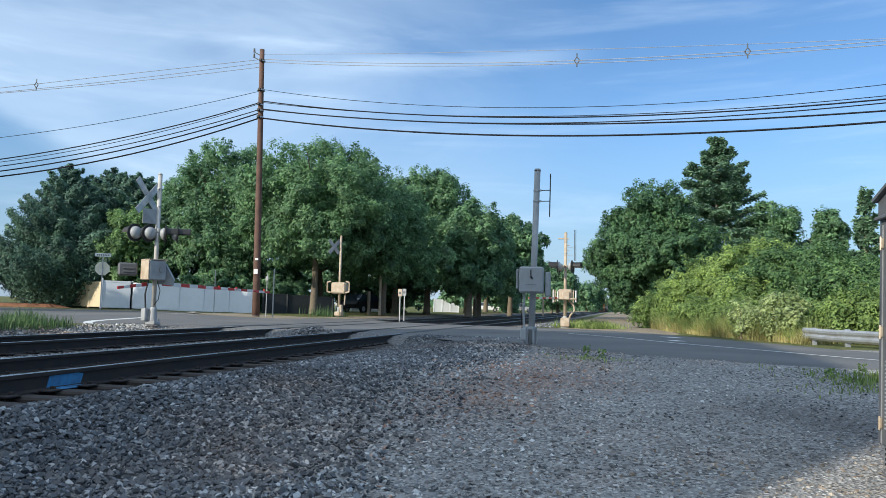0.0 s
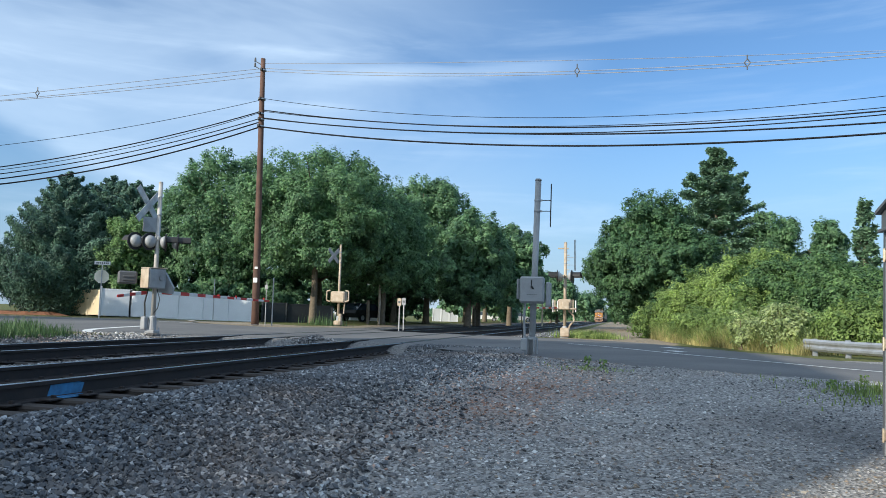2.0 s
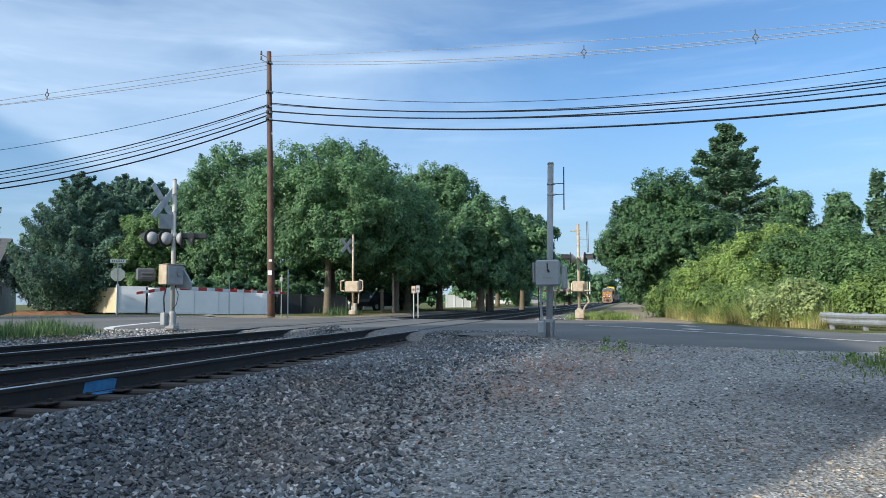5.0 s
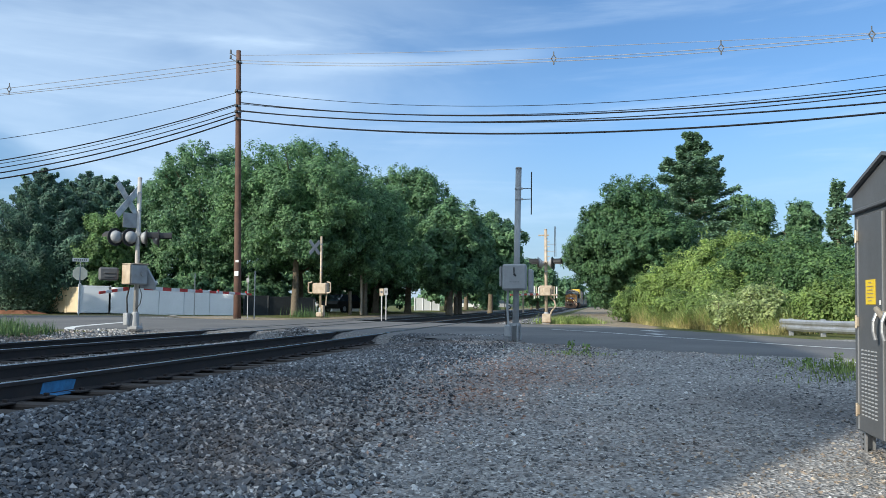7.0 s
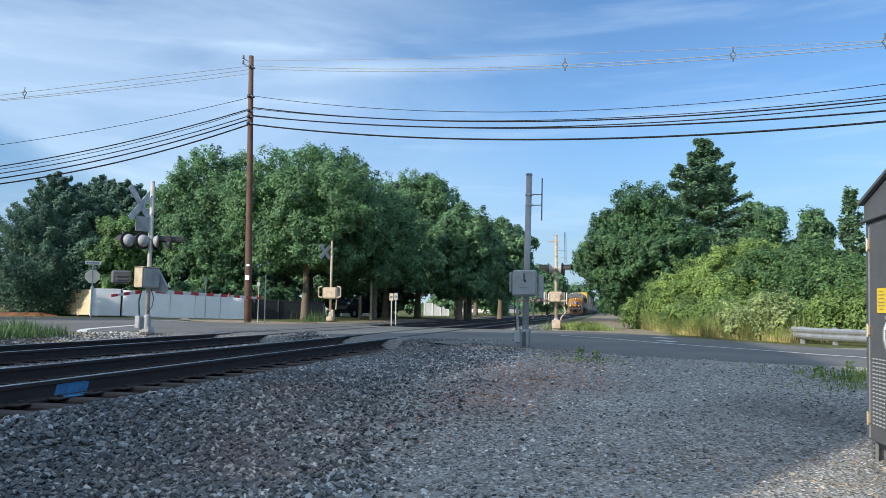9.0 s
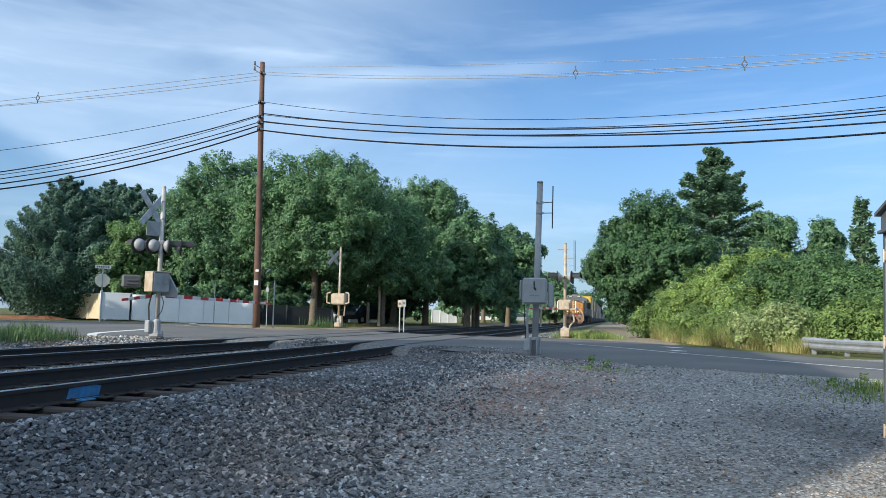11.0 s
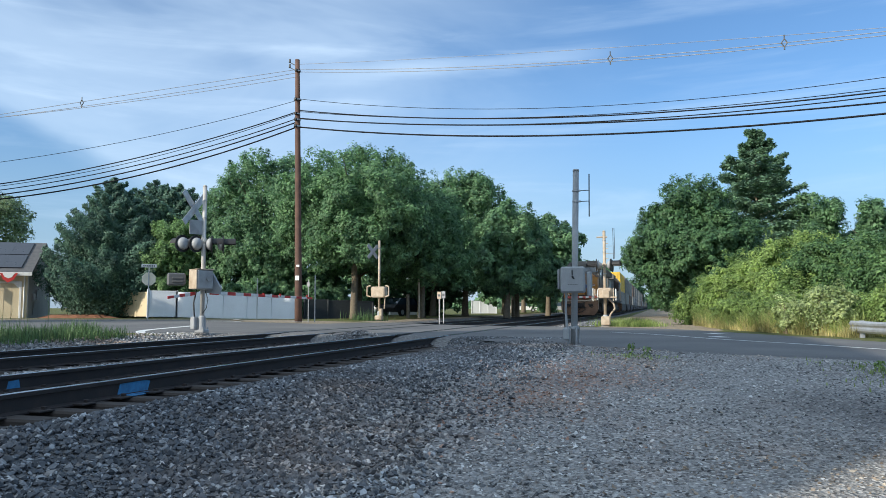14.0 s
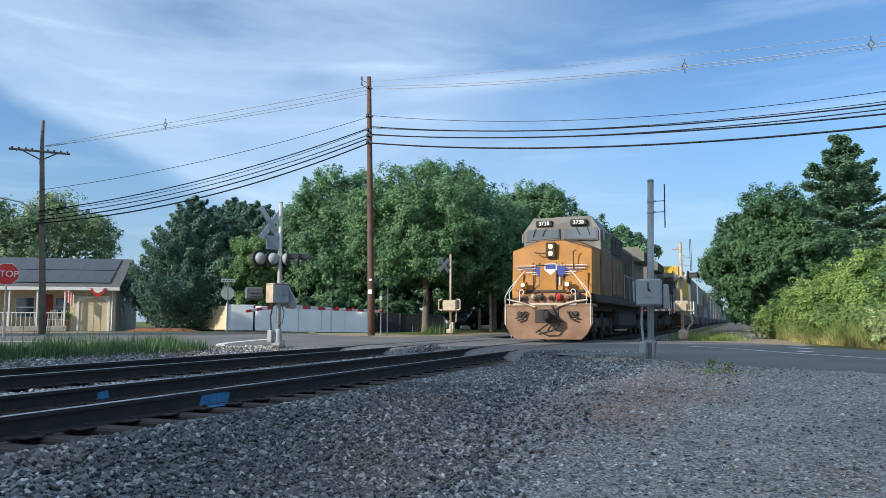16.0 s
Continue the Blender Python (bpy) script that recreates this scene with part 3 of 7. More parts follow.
def strip(name, pts, width, material, label, lift=0.006, n=8, zf=road_z):
    c = spline(pts, n)
    co = []
    for i, p in enumerate(c):
        d = (c[min(i + 1, len(c) - 1)] - c[max(i - 1, 0)]).normalized()
        for s in (-0.5, 0.5):
            q = p + Vector((-d.y, d.x)) * s * width
            co.append((q.x, q.y, zf(q.x, q.y) + lift))
    k = np.arange(len(c) - 1) * 2
    ob = raw_object(name, np.array(co), np.stack([k, k + 1, k + 3, k + 2], 1), material)
    return tagged(ob, label, "road marking", kind="structure")


build_road()
strip("road_line", [(-1.32, 23.2), (0.1, 21.2), (1.4, 18.65), (3.07, 16.1), (4.3, 14.2), (6.6, 12.0), (11, 9.4)], 0.12, M_PAINT, "worn white lane line on the asphalt")
strip("road_line", [(-13.9, 18.0), (-14.9, 19.6), (-16.1, 23.9)], 0.25, M_PAINT, "white edge line curving into the side street")
strip("road_line", [(-21.0, 31.6), (-19.4, 31.0), (-18.0, 30.2)], 0.2, M_PAINT, "white line by the kerb")
strip("road_line", [(-22.0, 17.2), (-18.2, 17.2), (-15.6, 17.0)], 0.35, M_PAINT, "white stop line on the side street")
strip("road_patch", [(1.42, 22.9), (1.8, 22.2)], 0.35, M_PAINT, "white survey paint patch on the asphalt")
strip("road_patch", [(1.4, 20.4), (1.66, 19.75)], 0.30, M_PAINT, "white survey paint patch on the asphalt")
strip("kerb", [(-42, 26.3), (-36, 29.2), (-31.5, 33.1), (-27.6, 35.3), (-24, 36.0), (-21, 34.7), (-19, 31.5), (-17, 30.5), (-14.8, 30.3)], 0.3, M_CONC, "pale concrete kerb of the side street", 0.06)


# ---- tracks ----
def rail_profile(m, x, y0, y1):
    """Foot, web and the sides of the head of one rail."""
    h = RAIL_TOP
    pts = [(-0.075, h - 0.185), (0.075, h - 0.185), (0.075, h - 0.172), (0.012, h - 0.155), (0.010, h - 0.045), (0.036, h - 0.038),
           (0.036, h - 0.006), (-0.036, h - 0.006), (-0.036, h - 0.038), (-0.010, h - 0.045), (-0.012, h - 0.155), (-0.075, h - 0.172)]
    m.plate([(x + p, q) for p, q in pts], "y", y0, y1)


def build_track(cx, name):
    t = thing(name, pose(0, 0, 0), "steel rails with polished heads on dark timber ties in ballast", "railway track", "railway tracks", "structure")
    for s in (-1, 1):
        x = cx + s * 0.745
        m = Mesh()
        rail_profile(m, x, -60, 900)
        part("rail", m, M_RAIL, t, "rust-brown rail")
        m = Mesh()
        m.box((x, 420, RAIL_TOP - 0.003), (0.060, 960, 0.008), 0.003)
        part("rail_head", m, M_RAIL_TOP, t, "polished rail head")
        for y in np.arange(-2.9, 18.5, 0.52):
            m = Mesh()
            m.box((x, float(y), BED + 0.012), (0.36, 0.19, 0.016), 0.004)
            for q in (-1, 1):
                m.box((x + q * 0.10, float(y) + 0.05 * q, BED + 0.03), (0.05, 0.035, 0.035), 0.006)
            part("tie_plate", m, M_RAIL, t)
    tie = Mesh()
    tie.box((0, 0, 0), (2.6, 0.23, 0.18), 0.02)
    proto = None
    for k, y in enumerate([*np.arange(-10, 19.0, 0.52), *np.arange(31.5, 130, 0.52)]):
        m = pose(cx + RNG.normal() * 0.03, float(y), BED - 0.09 + RNG.normal() * 0.006, 0, 0, RNG.normal() * 0.6)
        if proto is None:
            proto = part("tie", tie, M_TIE, t)
            proto.matrix_basis = m
        else:
            o = new("tie", proto.data)
            o.parent, o.matrix_basis = t, m
    for s in (-1, 1):
        for q in (-1, 1):
            m = Mesh()
            x = cx + s * 0.745 + q * 0.072
            y0 = 19.3 if cx > -8 else 20.3
            y1 = 30.8 if cx > -8 else 32.6
            m.box((x, (y0 + y1) / 2, RAIL_TOP - 0.012), (0.065, y1 - y0, 0.030), 0.004)
            part("flangeway", m, M_RUBBER, t, "black rubber flangeway strip")
    return t


NEAR_TRACK = build_track(TRACKS[0], "railway_track")
FAR_TRACK = build_track(TRACKS[1], "railway_track")


def build_blue_marks():
    m = Mesh()
    m.plate([(6.52, RAIL_TOP - 0.172), (7.0, RAIL_TOP - 0.168), (7.04, RAIL_TOP - 0.06), (6.96, RAIL_TOP - 0.045), (6.56, RAIL_TOP - 0.05)], "x", TRACKS[0] + 0.745 + 0.0125, TRACKS[0] + 0.745 + 0.0165)
    m.box((TRACKS[0] + 0.745 + 0.05, 6.74, RAIL_TOP - 0.165), (0.06, 0.42, 0.006))
    m.box((TRACKS[0] + 0.745 + 0.11, 6.70, RAIL_TOP - 0.172), (0.06, 0.22, 0.008))
    part("paint_mark", m, M_BLUE, NEAR_TRACK, "bright blue survey paint on the rail web")
    m = Mesh()
    m.plate([(6.60, RAIL_TOP - 0.15), (6.78, RAIL_TOP - 0.15), (6.76, RAIL_TOP - 0.06), (6.62, RAIL_TOP - 0.07)], "x", TRACKS[0] - 0.745 + 0.0125, TRACKS[0] - 0.745 + 0.0165)
    part("paint_mark", m, M_BLUE, NEAR_TRACK, "faint blue survey paint on the rail web")


build_blue_marks()


# ---- loose stone ----
def stones(name, x, y, z, size, material, label, flat=0.82, small=False):
    """Angular stones: a jittered eight-sided lump for each place."""
    n = len(x)
    base = np.array([(1, 0, 0), (0, 1, 0), (-1, 0, 0), (0, -1, 0), (0, 0, 1), (0, 0, -1),
                     (0.6, 0.6, 0.55), (-0.6, -0.6, 0.5)], float)
    tri = np.array([(0, 1, 6), (1, 4, 6), (4, 0, 6), (1, 2, 4), (2, 3, 7), (3, 4, 7), (4, 2, 7), (3, 0, 4), (1, 0, 5), (2, 1, 5), (3, 2, 5), (0, 3, 5)])
    if small:
        base, tri = base[:6], np.array([(0, 1, 4), (1, 2, 4), (2, 3, 4), (3, 0, 4), (1, 0, 5), (2, 1, 5), (3, 2, 5), (0, 3, 5)])
    nv = len(base)
    p = base[None] + np.clip(RNG.normal(size=(n, nv, 3)), -1.8, 1.8) * (0.24 if small else 0.15)
    p *= (size * 0.5)[:, None, None] * (0.75 + 0.5 * RNG.random((n, 1, 3)))
    p[:, :, 2] *= flat
    a = RNG.random(n) * 6.283
    c, s = np.cos(a)[:, None], np.sin(a)[:, None]
    px, py = p[:, :, 0] * c - p[:, :, 1] * s, p[:, :, 0] * s + p[:, :, 1] * c
    t1, t2 = RNG.normal(size=(n, 1)) * 0.28, RNG.normal(size=(n, 1)) * 0.28
    pz = p[:, :, 2] + px * t1 + py * t2
    co = np.stack([px + x[:, None], py + y[:, None], pz + z[:, None]], 2).reshape(-1, 3)
    f = (np.arange(n)[:, None, None] * nv + tri[None]).reshape(-1, 3)
    ob = raw_object(name, co, f, material)
    return tagged(ob, label, "stones", kind="stuff")


def scatter_stones():
    # ballast shoulder beside the near track, coarse and dense
    def pick(n, x0, x1, y0, y1, power=1.6):
        return x0 + (x1 - x0) * RNG.random(n), y0 + (y1 - y0) * RNG.random(n) ** power

    def heights(x, y):
        return np.array([ground_z(float(a), float(b)) for a, b in zip(x, y)])
    x, y = pick(46000, -4.76, -1.6, 1.5, 18.6)
    keep = RNG.random(len(x)) < 1 - np.clip((x + 3.5 + 0.5 * np.sin(y * 0.9)) / 1.6, 0, 0.95)
    x, y = x[keep], y[keep]
    s = 0.030 + 0.036 * RNG.random(len(x)) ** 2
    stones("ballast_shoulder", x, y, heights(x, y) + s * 0.12 + 0.01, s, M_STONE, "dark grey crushed ballast stones heaped along the ties")
    # in the cribs, between and beyond the rails
    x, y = pick(16000, -12.6, -4.9, 2.0, 19.0, 1.3)
    on_tie = (np.abs(((y + 10) / 0.52 + 0.5) % 1 - 0.5) * 0.52 < 0.12) & ((np.abs(x - TRACKS[0]) < 1.3) | (np.abs(x - TRACKS[1]) < 1.3))
    rail = np.min(np.abs(x[:, None] - np.array([c + q * 0.745 for c in TRACKS for q in (-1, 1)])[None]), 1) < 0.12
    keep = ~on_tie & ~rail
    x, y = x[keep], y[keep]
    s = 0.04 + 0.045 * RNG.random(len(x)) ** 2
    stones("ballast", x, y, heights(x, y) - 0.045, s, M_STONE, "dark crushed ballast between the ties")
    # a paler windrow between the two tracks
    x = -8.05 + RNG.normal(size=5200) * 0.26
    y = 4 + 16 * RNG.random(5200)
    s = 0.04 + 0.05 * RNG.random(len(x)) ** 2
    z = heights(x, y) + 0.10 * np.exp(-((x + 8.05) / 0.3) ** 2)
    stones("ballast_windrow", x, y, z, s, M_PEBBLE, "pale ballast ridge between the tracks")
    x, y = -12.9 + RNG.normal(size=2600) * 0.35, 8 + 11.5 * RNG.random(2600)
    s = 0.04 + 0.05 * RNG.random(len(x)) ** 2
    stones("ballast_windrow", x, y, heights(x, y) + 0.01, s, M_PEBBLE, "pale ballast at the street side of the tracks")
    # beyond the crossing
    x, y = pick(3500, -4.8, -2.4, 30.6, 45, 1.5)
    s = 0.05 + 0.06 * RNG.random(len(x)) ** 2
    stones("ballast", x, y, heights(x, y) + 0.01, s, M_STONE, "dark ballast beyond the crossing")
    # the lot: coarse loose stone towards the track, finer and sparser to the right
    x, y = pick(110000, -3.9, 6.0, 2.6, 15.5, 1.45)
    w = np.clip(1.15 - (x + 3.4) / 5.2, 0.42, 1)
    edge = y < 15.2 - 0.52 * np.clip(x, -2, 3.6) - 0.8
    keep = (RNG.random(len(x)) < w) & edge
    x, y = x[keep], y[keep]
    s = (0.016 + 0.046 * RNG.random(len(x)) ** 2.2) * np.clip(1.25 - (x + 3.4) / 9, 0.7, 1.3)
    z, pick_rust, pick_dark = heights(x, y) + s * 0.05, RNG.random(len(x)) < 0.62 * rusty(x, y), RNG.random(len(x)) < 0.42 * dark_patch(x, y)
    pick_tan = (RNG.random(len(x)) < 0.75 * sun_tint(x, y)) & ~pick_rust & ~pick_dark
    for sel, mt, lb in ((pick_rust, M_RUSTSTONE, "rust-brown loose gravel near the crossing"), (pick_dark & ~pick_rust, M_STONE, "dark gravel by the weeds"),
                        (pick_tan, M_SUNTANSTONE, "gravel round the cabinet's feet, tinted tan for sunlight"), (~pick_rust & ~pick_dark & ~pick_tan, M_PEBBLE, "grey loose gravel trodden into the lot")):
        stones("lot_gravel", x[sel], y[sel], z[sel], s[sel], mt, lb, 0.62, True)


scatter_stones()


# ---- trees and plants ----
def facet_leaves(pos, nrm, size, rng, long=1.25, spread=0.6):
    """One small facet for each leaf, tilted at random about its normal."""
    n = len(pos)
    nn = nrm + unit(n, rng) * spread
    nn /= np.linalg.norm(nn, axis=1, keepdims=True) + 1e-9
    u = np.cross(nn, unit(n, rng))
    u /= np.linalg.norm(u, axis=1, keepdims=True) + 1e-9
    w = np.cross(nn, u)
    s = (size * (0.6 + 0.8 * rng.random(n)))[:, None] / 2
    co = np.stack([pos - u * s * long + w * s * 0.8, pos - u * s * long - w * s * 0.8, pos + u * s * long], 1).reshape(-1, 3)
    return co, np.arange(n * 3).reshape(-1, 3)


def crown(parent, centre, radii, lobes, leaves, size, material, low=-0.35, lobe_r=(0.17, 0.34), fill=0.22, squash=0.85, profile=None, rng=None, tuft=0.5, lift=0.35, shoots=False):
    """Boughs end in uneven lobes, each lobe carries sprays, each spray many leaves; the heart is filled thinly, so that sky shows only in gaps."""
    rng = rng or RNG
    c, r = np.array(centre, float), np.array(radii, float)
    d = unit(lobes * 5, rng)
    d = d[d[:, 2] > low - 0.5][:int(lobes * 1.7)]
    lc = d * (0.46 + 0.38 * rng.random((len(d), 1)) ** 0.6) * r
    if profile:
        h = (lc[:, 2] / r[2] + 1) / 2
        lc[:, :2] *= np.array([profile(q) for q in h])[:, None]
    lr = (lobe_r[0] + (lobe_r[1] - lobe_r[0]) * rng.random(len(d))) * r[:2].mean()
    out = lc / r
    out /= np.linalg.norm(out, axis=1, keepdims=True) + 1e-9
    m = max(60, int(leaves / 48))
    which = rng.integers(0, len(d), m * 2)
    td = unit(m * 2, rng)
    keep = (td * out[which]).sum(1) + 0.45 * td[:, 2] > -0.15
    which, td = which[keep][:m], td[keep][:m]
    tc = lc[which] + td * lr[which][:, None] * (0.70 + 0.40 * rng.random((len(td), 1))) * np.array([1, 1, squash])
    if shoots:                      # some shoots stand above the rest
        tc[:, 2] += (rng.random(len(td)) < 0.16) * (td[:, 2] > 0) * rng.random(len(td)) * 0.6
    ax = td * 0.6 + out[which] * 0.5 + np.array([0, 0, lift]) + unit(len(td), rng) * 0.25
    ax /= np.linalg.norm(ax, axis=1, keepdims=True)
    tr = tuft * (0.55 + 0.75 * rng.random(len(td)))
    w2 = rng.integers(0, len(td), leaves)
    nd = unit(leaves, rng) + ax[w2] * 0.55
    nd /= np.linalg.norm(nd, axis=1, keepdims=True) + 1e-9
    q = (0.35 + 0.65 * rng.random((leaves, 1)) ** 0.6) * tr[w2][:, None]
    pos = c + tc[w2] + nd * q + ax[w2] * (nd * ax[w2]).sum(1, keepdims=True) * q * 0.45
    n_in = int(leaves * fill)
    inner = unit(n_in, rng) * (rng.random((n_in, 1)) ** 0.4) * r * 0.74
    if profile:
        h = (inner[:, 2] / r[2] + 1) / 2
        inner[:, :2] *= np.array([profile(q) for q in h])[:, None]
    pos = np.concatenate([pos, c + inner])
    nrm = np.concatenate([nd + ax[w2] * 0.5 + np.array([0, 0, 0.2]), unit(n_in, rng)])
    sz = np.concatenate([np.full(leaves, size), np.full(n_in, size * 1.7)])
    # bring the whole crown to its height and spread
    top = np.percentile(pos[:, 2], 99.9)
    up = pos[:, 2] > c[2]
    pos[up, 2] = c[2] + (pos[up, 2] - c[2]) * r[2] / (top - c[2])
    for k in (0, 1):
        pos[:, k] = c[k] + (pos[:, k] - c[k]) * r[k] / np.percentile(np.abs(pos[:, k] - c[k]), 99.2)
    co, f = facet_leaves(pos, nrm, sz, rng, 1.25)
    return raw_object("crown", co, f, material, parent)


def trunk_and_limbs(parent, h, r, spread, limbs, base=0.0):
    m = Mesh()
    pts = [Vector((0, 0, -0.1)), Vector((0.05, 0.02, h * 0.3)), Vector((-0.06, 0.05, h * 0.62)), Vector((0.04, -0.03, h))]
    rad = [r * 1.35, r, r * 0.8, r * 0.35]
    m.lathe([((0, 0, -0.15), r * 1.9), ((0, 0, 0.25), r * 1.3), *zip(pts[1:], rad[1:])], 12)
    part("trunk", m, M_BARK, parent, "grey-brown ridged trunk", True)
    for k in range(limbs):
        a = 6.283 * (k / limbs + 0.3 * RNG.random())
        z0 = h * (0.42 + 0.45 * RNG.random())
        e = Vector((math.cos(a) * spread * (0.5 + 0.4 * RNG.random()), math.sin(a) * spread * (0.5 + 0.4 * RNG.random()), z0 + h * (0.18 + 0.2 * RNG.random())))
        mid = Vector((0, 0, z0)).lerp(e, 0.5) + Vector((0, 0, -0.15))
        m = Mesh()
        m.rod((0, 0, z0), mid, r * 0.42, r * 0.28, 7)
        m.rod(mid, e, r * 0.28, r * 0.08, 7)
        part("limb", m, M_BARK, parent)


def broad_tree(x, y, top, rx, ry, bottom, leaves, size, material, label, lobes=46, trunk=0.22, group="roadside trees", profile=None, fill=0.14, tuft=0.36):
    zb = ground_z(x, y)
    t = thing("tree", pose(x, y, zb), label, "tree", group)
    trunk_and_limbs(t, (top - zb) * 0.72, trunk, rx, 6)
    cz, rz = (top + bottom) / 2 - zb, (top - bottom) / 2
    crown(t, (0, 0, cz), (rx, ry, rz), lobes, int(leaves * 1.6), size * 0.72, material, lobe_r=(0.13, 0.27), profile=profile, fill=fill, tuft=tuft * max(1.0, size / 0.3), lift=0.75)
    return t


LAB_MAPLE = "broad dark green maple in full leaf behind the fence"
LAB_ROW = "full green shade tree in the row along the track"


def barrel(h):
    """A crown that keeps its breadth down to low boughs."""
    return 1.0 + 0.5 * max(0.0, 0.55 - h)


broad_tree(-17.6, 42.4, 11.4, 4.9, 4.0, 2.9, 46000, 0.185, M_LEAF_A, "broad green maple with a pale bare trunk by the crossing", 70, 0.18)
broad_tree(-15.2, 48.6, 10.3, 3.3, 3.3, 1.7, 24000, 0.195, M_LEAF_A, LAB_ROW, 46, 0.16, profile=barrel)
broad_tree(-25.6, 45.6, 12.2, 4.3, 3.6, 1.6, 36000, 0.19, M_LEAF_B, LAB_MAPLE, 60, profile=barrel)
broad_tree(-14.9, 59.4, 12.7, 4.0, 3.8, 1.3, 38000, 0.21, M_LEAF_B, LAB_ROW, 54, profile=barrel)
broad_tree(-10.9, 56.4, 9.7, 2.9, 2.9, 1.2, 18000, 0.26, M_LEAF_B, LAB_ROW, 36, profile=barrel)
broad_tree(-11.6, 64.5, 9.4, 3.4, 3.4, 1.6, 16000, 0.30, M_LEAF_B, LAB_ROW, 36, profile=barrel)
broad_tree(-10.2, 74.3, 10.7, 4.2, 4.2, 1.8, 20000, 0.33, M_LEAF_B, LAB_ROW, 40)
broad_tree(-17.2, 58.0, 8.6, 3.6, 3.6, 3.2, 9000, 0.40, M_LEAF_B, "dark shade tree behind the row", 34)
broad_tree(-21.0, 51.5, 9.0, 3.4, 3.4, 3.4, 11000, 0.36, M_LEAF_B, "dark shade tree behind the row", 34)
broad_tree(-30.4, 43.0, 7.5, 2.1, 2.1, 1.2, 18000, 0.17, M_LEAF_T, "small light green tree behind the white fence", 30, 0.10, tuft=0.26)
broad_tree(-9.6, 129.0, 9.0, 3.4, 4.5, 1.2, 7000, 0.6, M_LEAF_B, "distant green tree beside the line", 28, 0.22, "distant trees")
broad_tree(-14.0, 193.0, 10.2, 4.4, 6, 1.0, 5000, 0.8, M_LEAF_B, "distant green tree beside the line", 26, 0.25, "distant trees")
broad_tree(-12.0, 318.0, 13.0, 7.5, 9, 1.0, 5000, 1.3, M_LEAF_B, "distant green tree beside the line", 26, 0.3, "distant trees")
broad_tree(-12.2, 147.0, 10.6, 4.2, 5, 1.0, 5000, 0.6, M_LEAF_B, "distant green tree beside the line", 26, 0.25, "distant trees")
broad_tree(-16.0, 110.0, 8.6, 4.4, 5, 1.0, 6000, 0.6, M_LEAF_B, "distant green tree beside the line", 26, 0.25, "distant trees")
# added behind the row so that their shadows fall on the approaching locomotive
for x, y, top in ((-15.6, 79.5, 11.2), (-16.6, 90.0, 12.0), (-17.2, 101.0, 12.6)):
    broad_tree(x, y, top, 4.2, 4.6, 1.0, 6500, 0.5, M_LEAF_B, "tree added behind the row to shade the locomotive", 34, 0.25, profile=barrel)
OAK = "tall dense dark green tree beside the line"
broad_tree(2.65, 60.5, 11.7, 4.75, 4.4, 0.6, 60000, 0.205, M_LEAF_O, OAK, 64, 0.26, "trees beyond the thicket", lambda h: 0.72 + 0.55 * math.sin(math.pi * min(1, h * 0.9 + 0.12)) * 0.55)
broad_tree(13.3, 69.0, 11.2, 2.2, 2.2, 2.0, 13000, 0.25, M_LEAF_A, "round green tree behind the thicket", 34, 0.2, "trees beyond the thicket")
broad_tree(17.2, 68.0, 10.4, 1.9, 1.9, 2.0, 13000, 0.25, M_LEAF_B, "round green tree behind the thicket", 34, 0.2, "trees beyond the thicket")
broad_tree(24.5, 66.0, 8.6, 3.2, 3.0, 1.5, 9000, 0.4, M_LEAF_B, "round green tree behind the thicket", 30, 0.2, "trees beyond the thicket")
FAR_HOUSE = "tall loose green tree behind the house"
broad_tree(-67.0, 59.6, 15.4, 6.6, 6, 3.5, 10000, 0.38, M_LEAF_H, FAR_HOUSE, 30, 0.35, "trees behind the house", fill=0.04, tuft=0.7)
broad_tree(-63.0, 49.5, 13.0, 5.0, 5, 3.0, 7500, 0.38, M_LEAF_H, FAR_HOUSE, 24, 0.3, "trees behind the house", fill=0.04, tuft=0.7)


def cone(h):
    return (0.5 + 3.3 * h) if h < 0.15 else 1.0 - 0.93 * ((h - 0.15) / 0.85) ** 1.15


def egg(h):
    return (0.62 + 1.3 * h) if h < 0.3 else max(0.12, 1.0 - 0.9 * ((h - 0.3) / 0.7) ** 1.9)


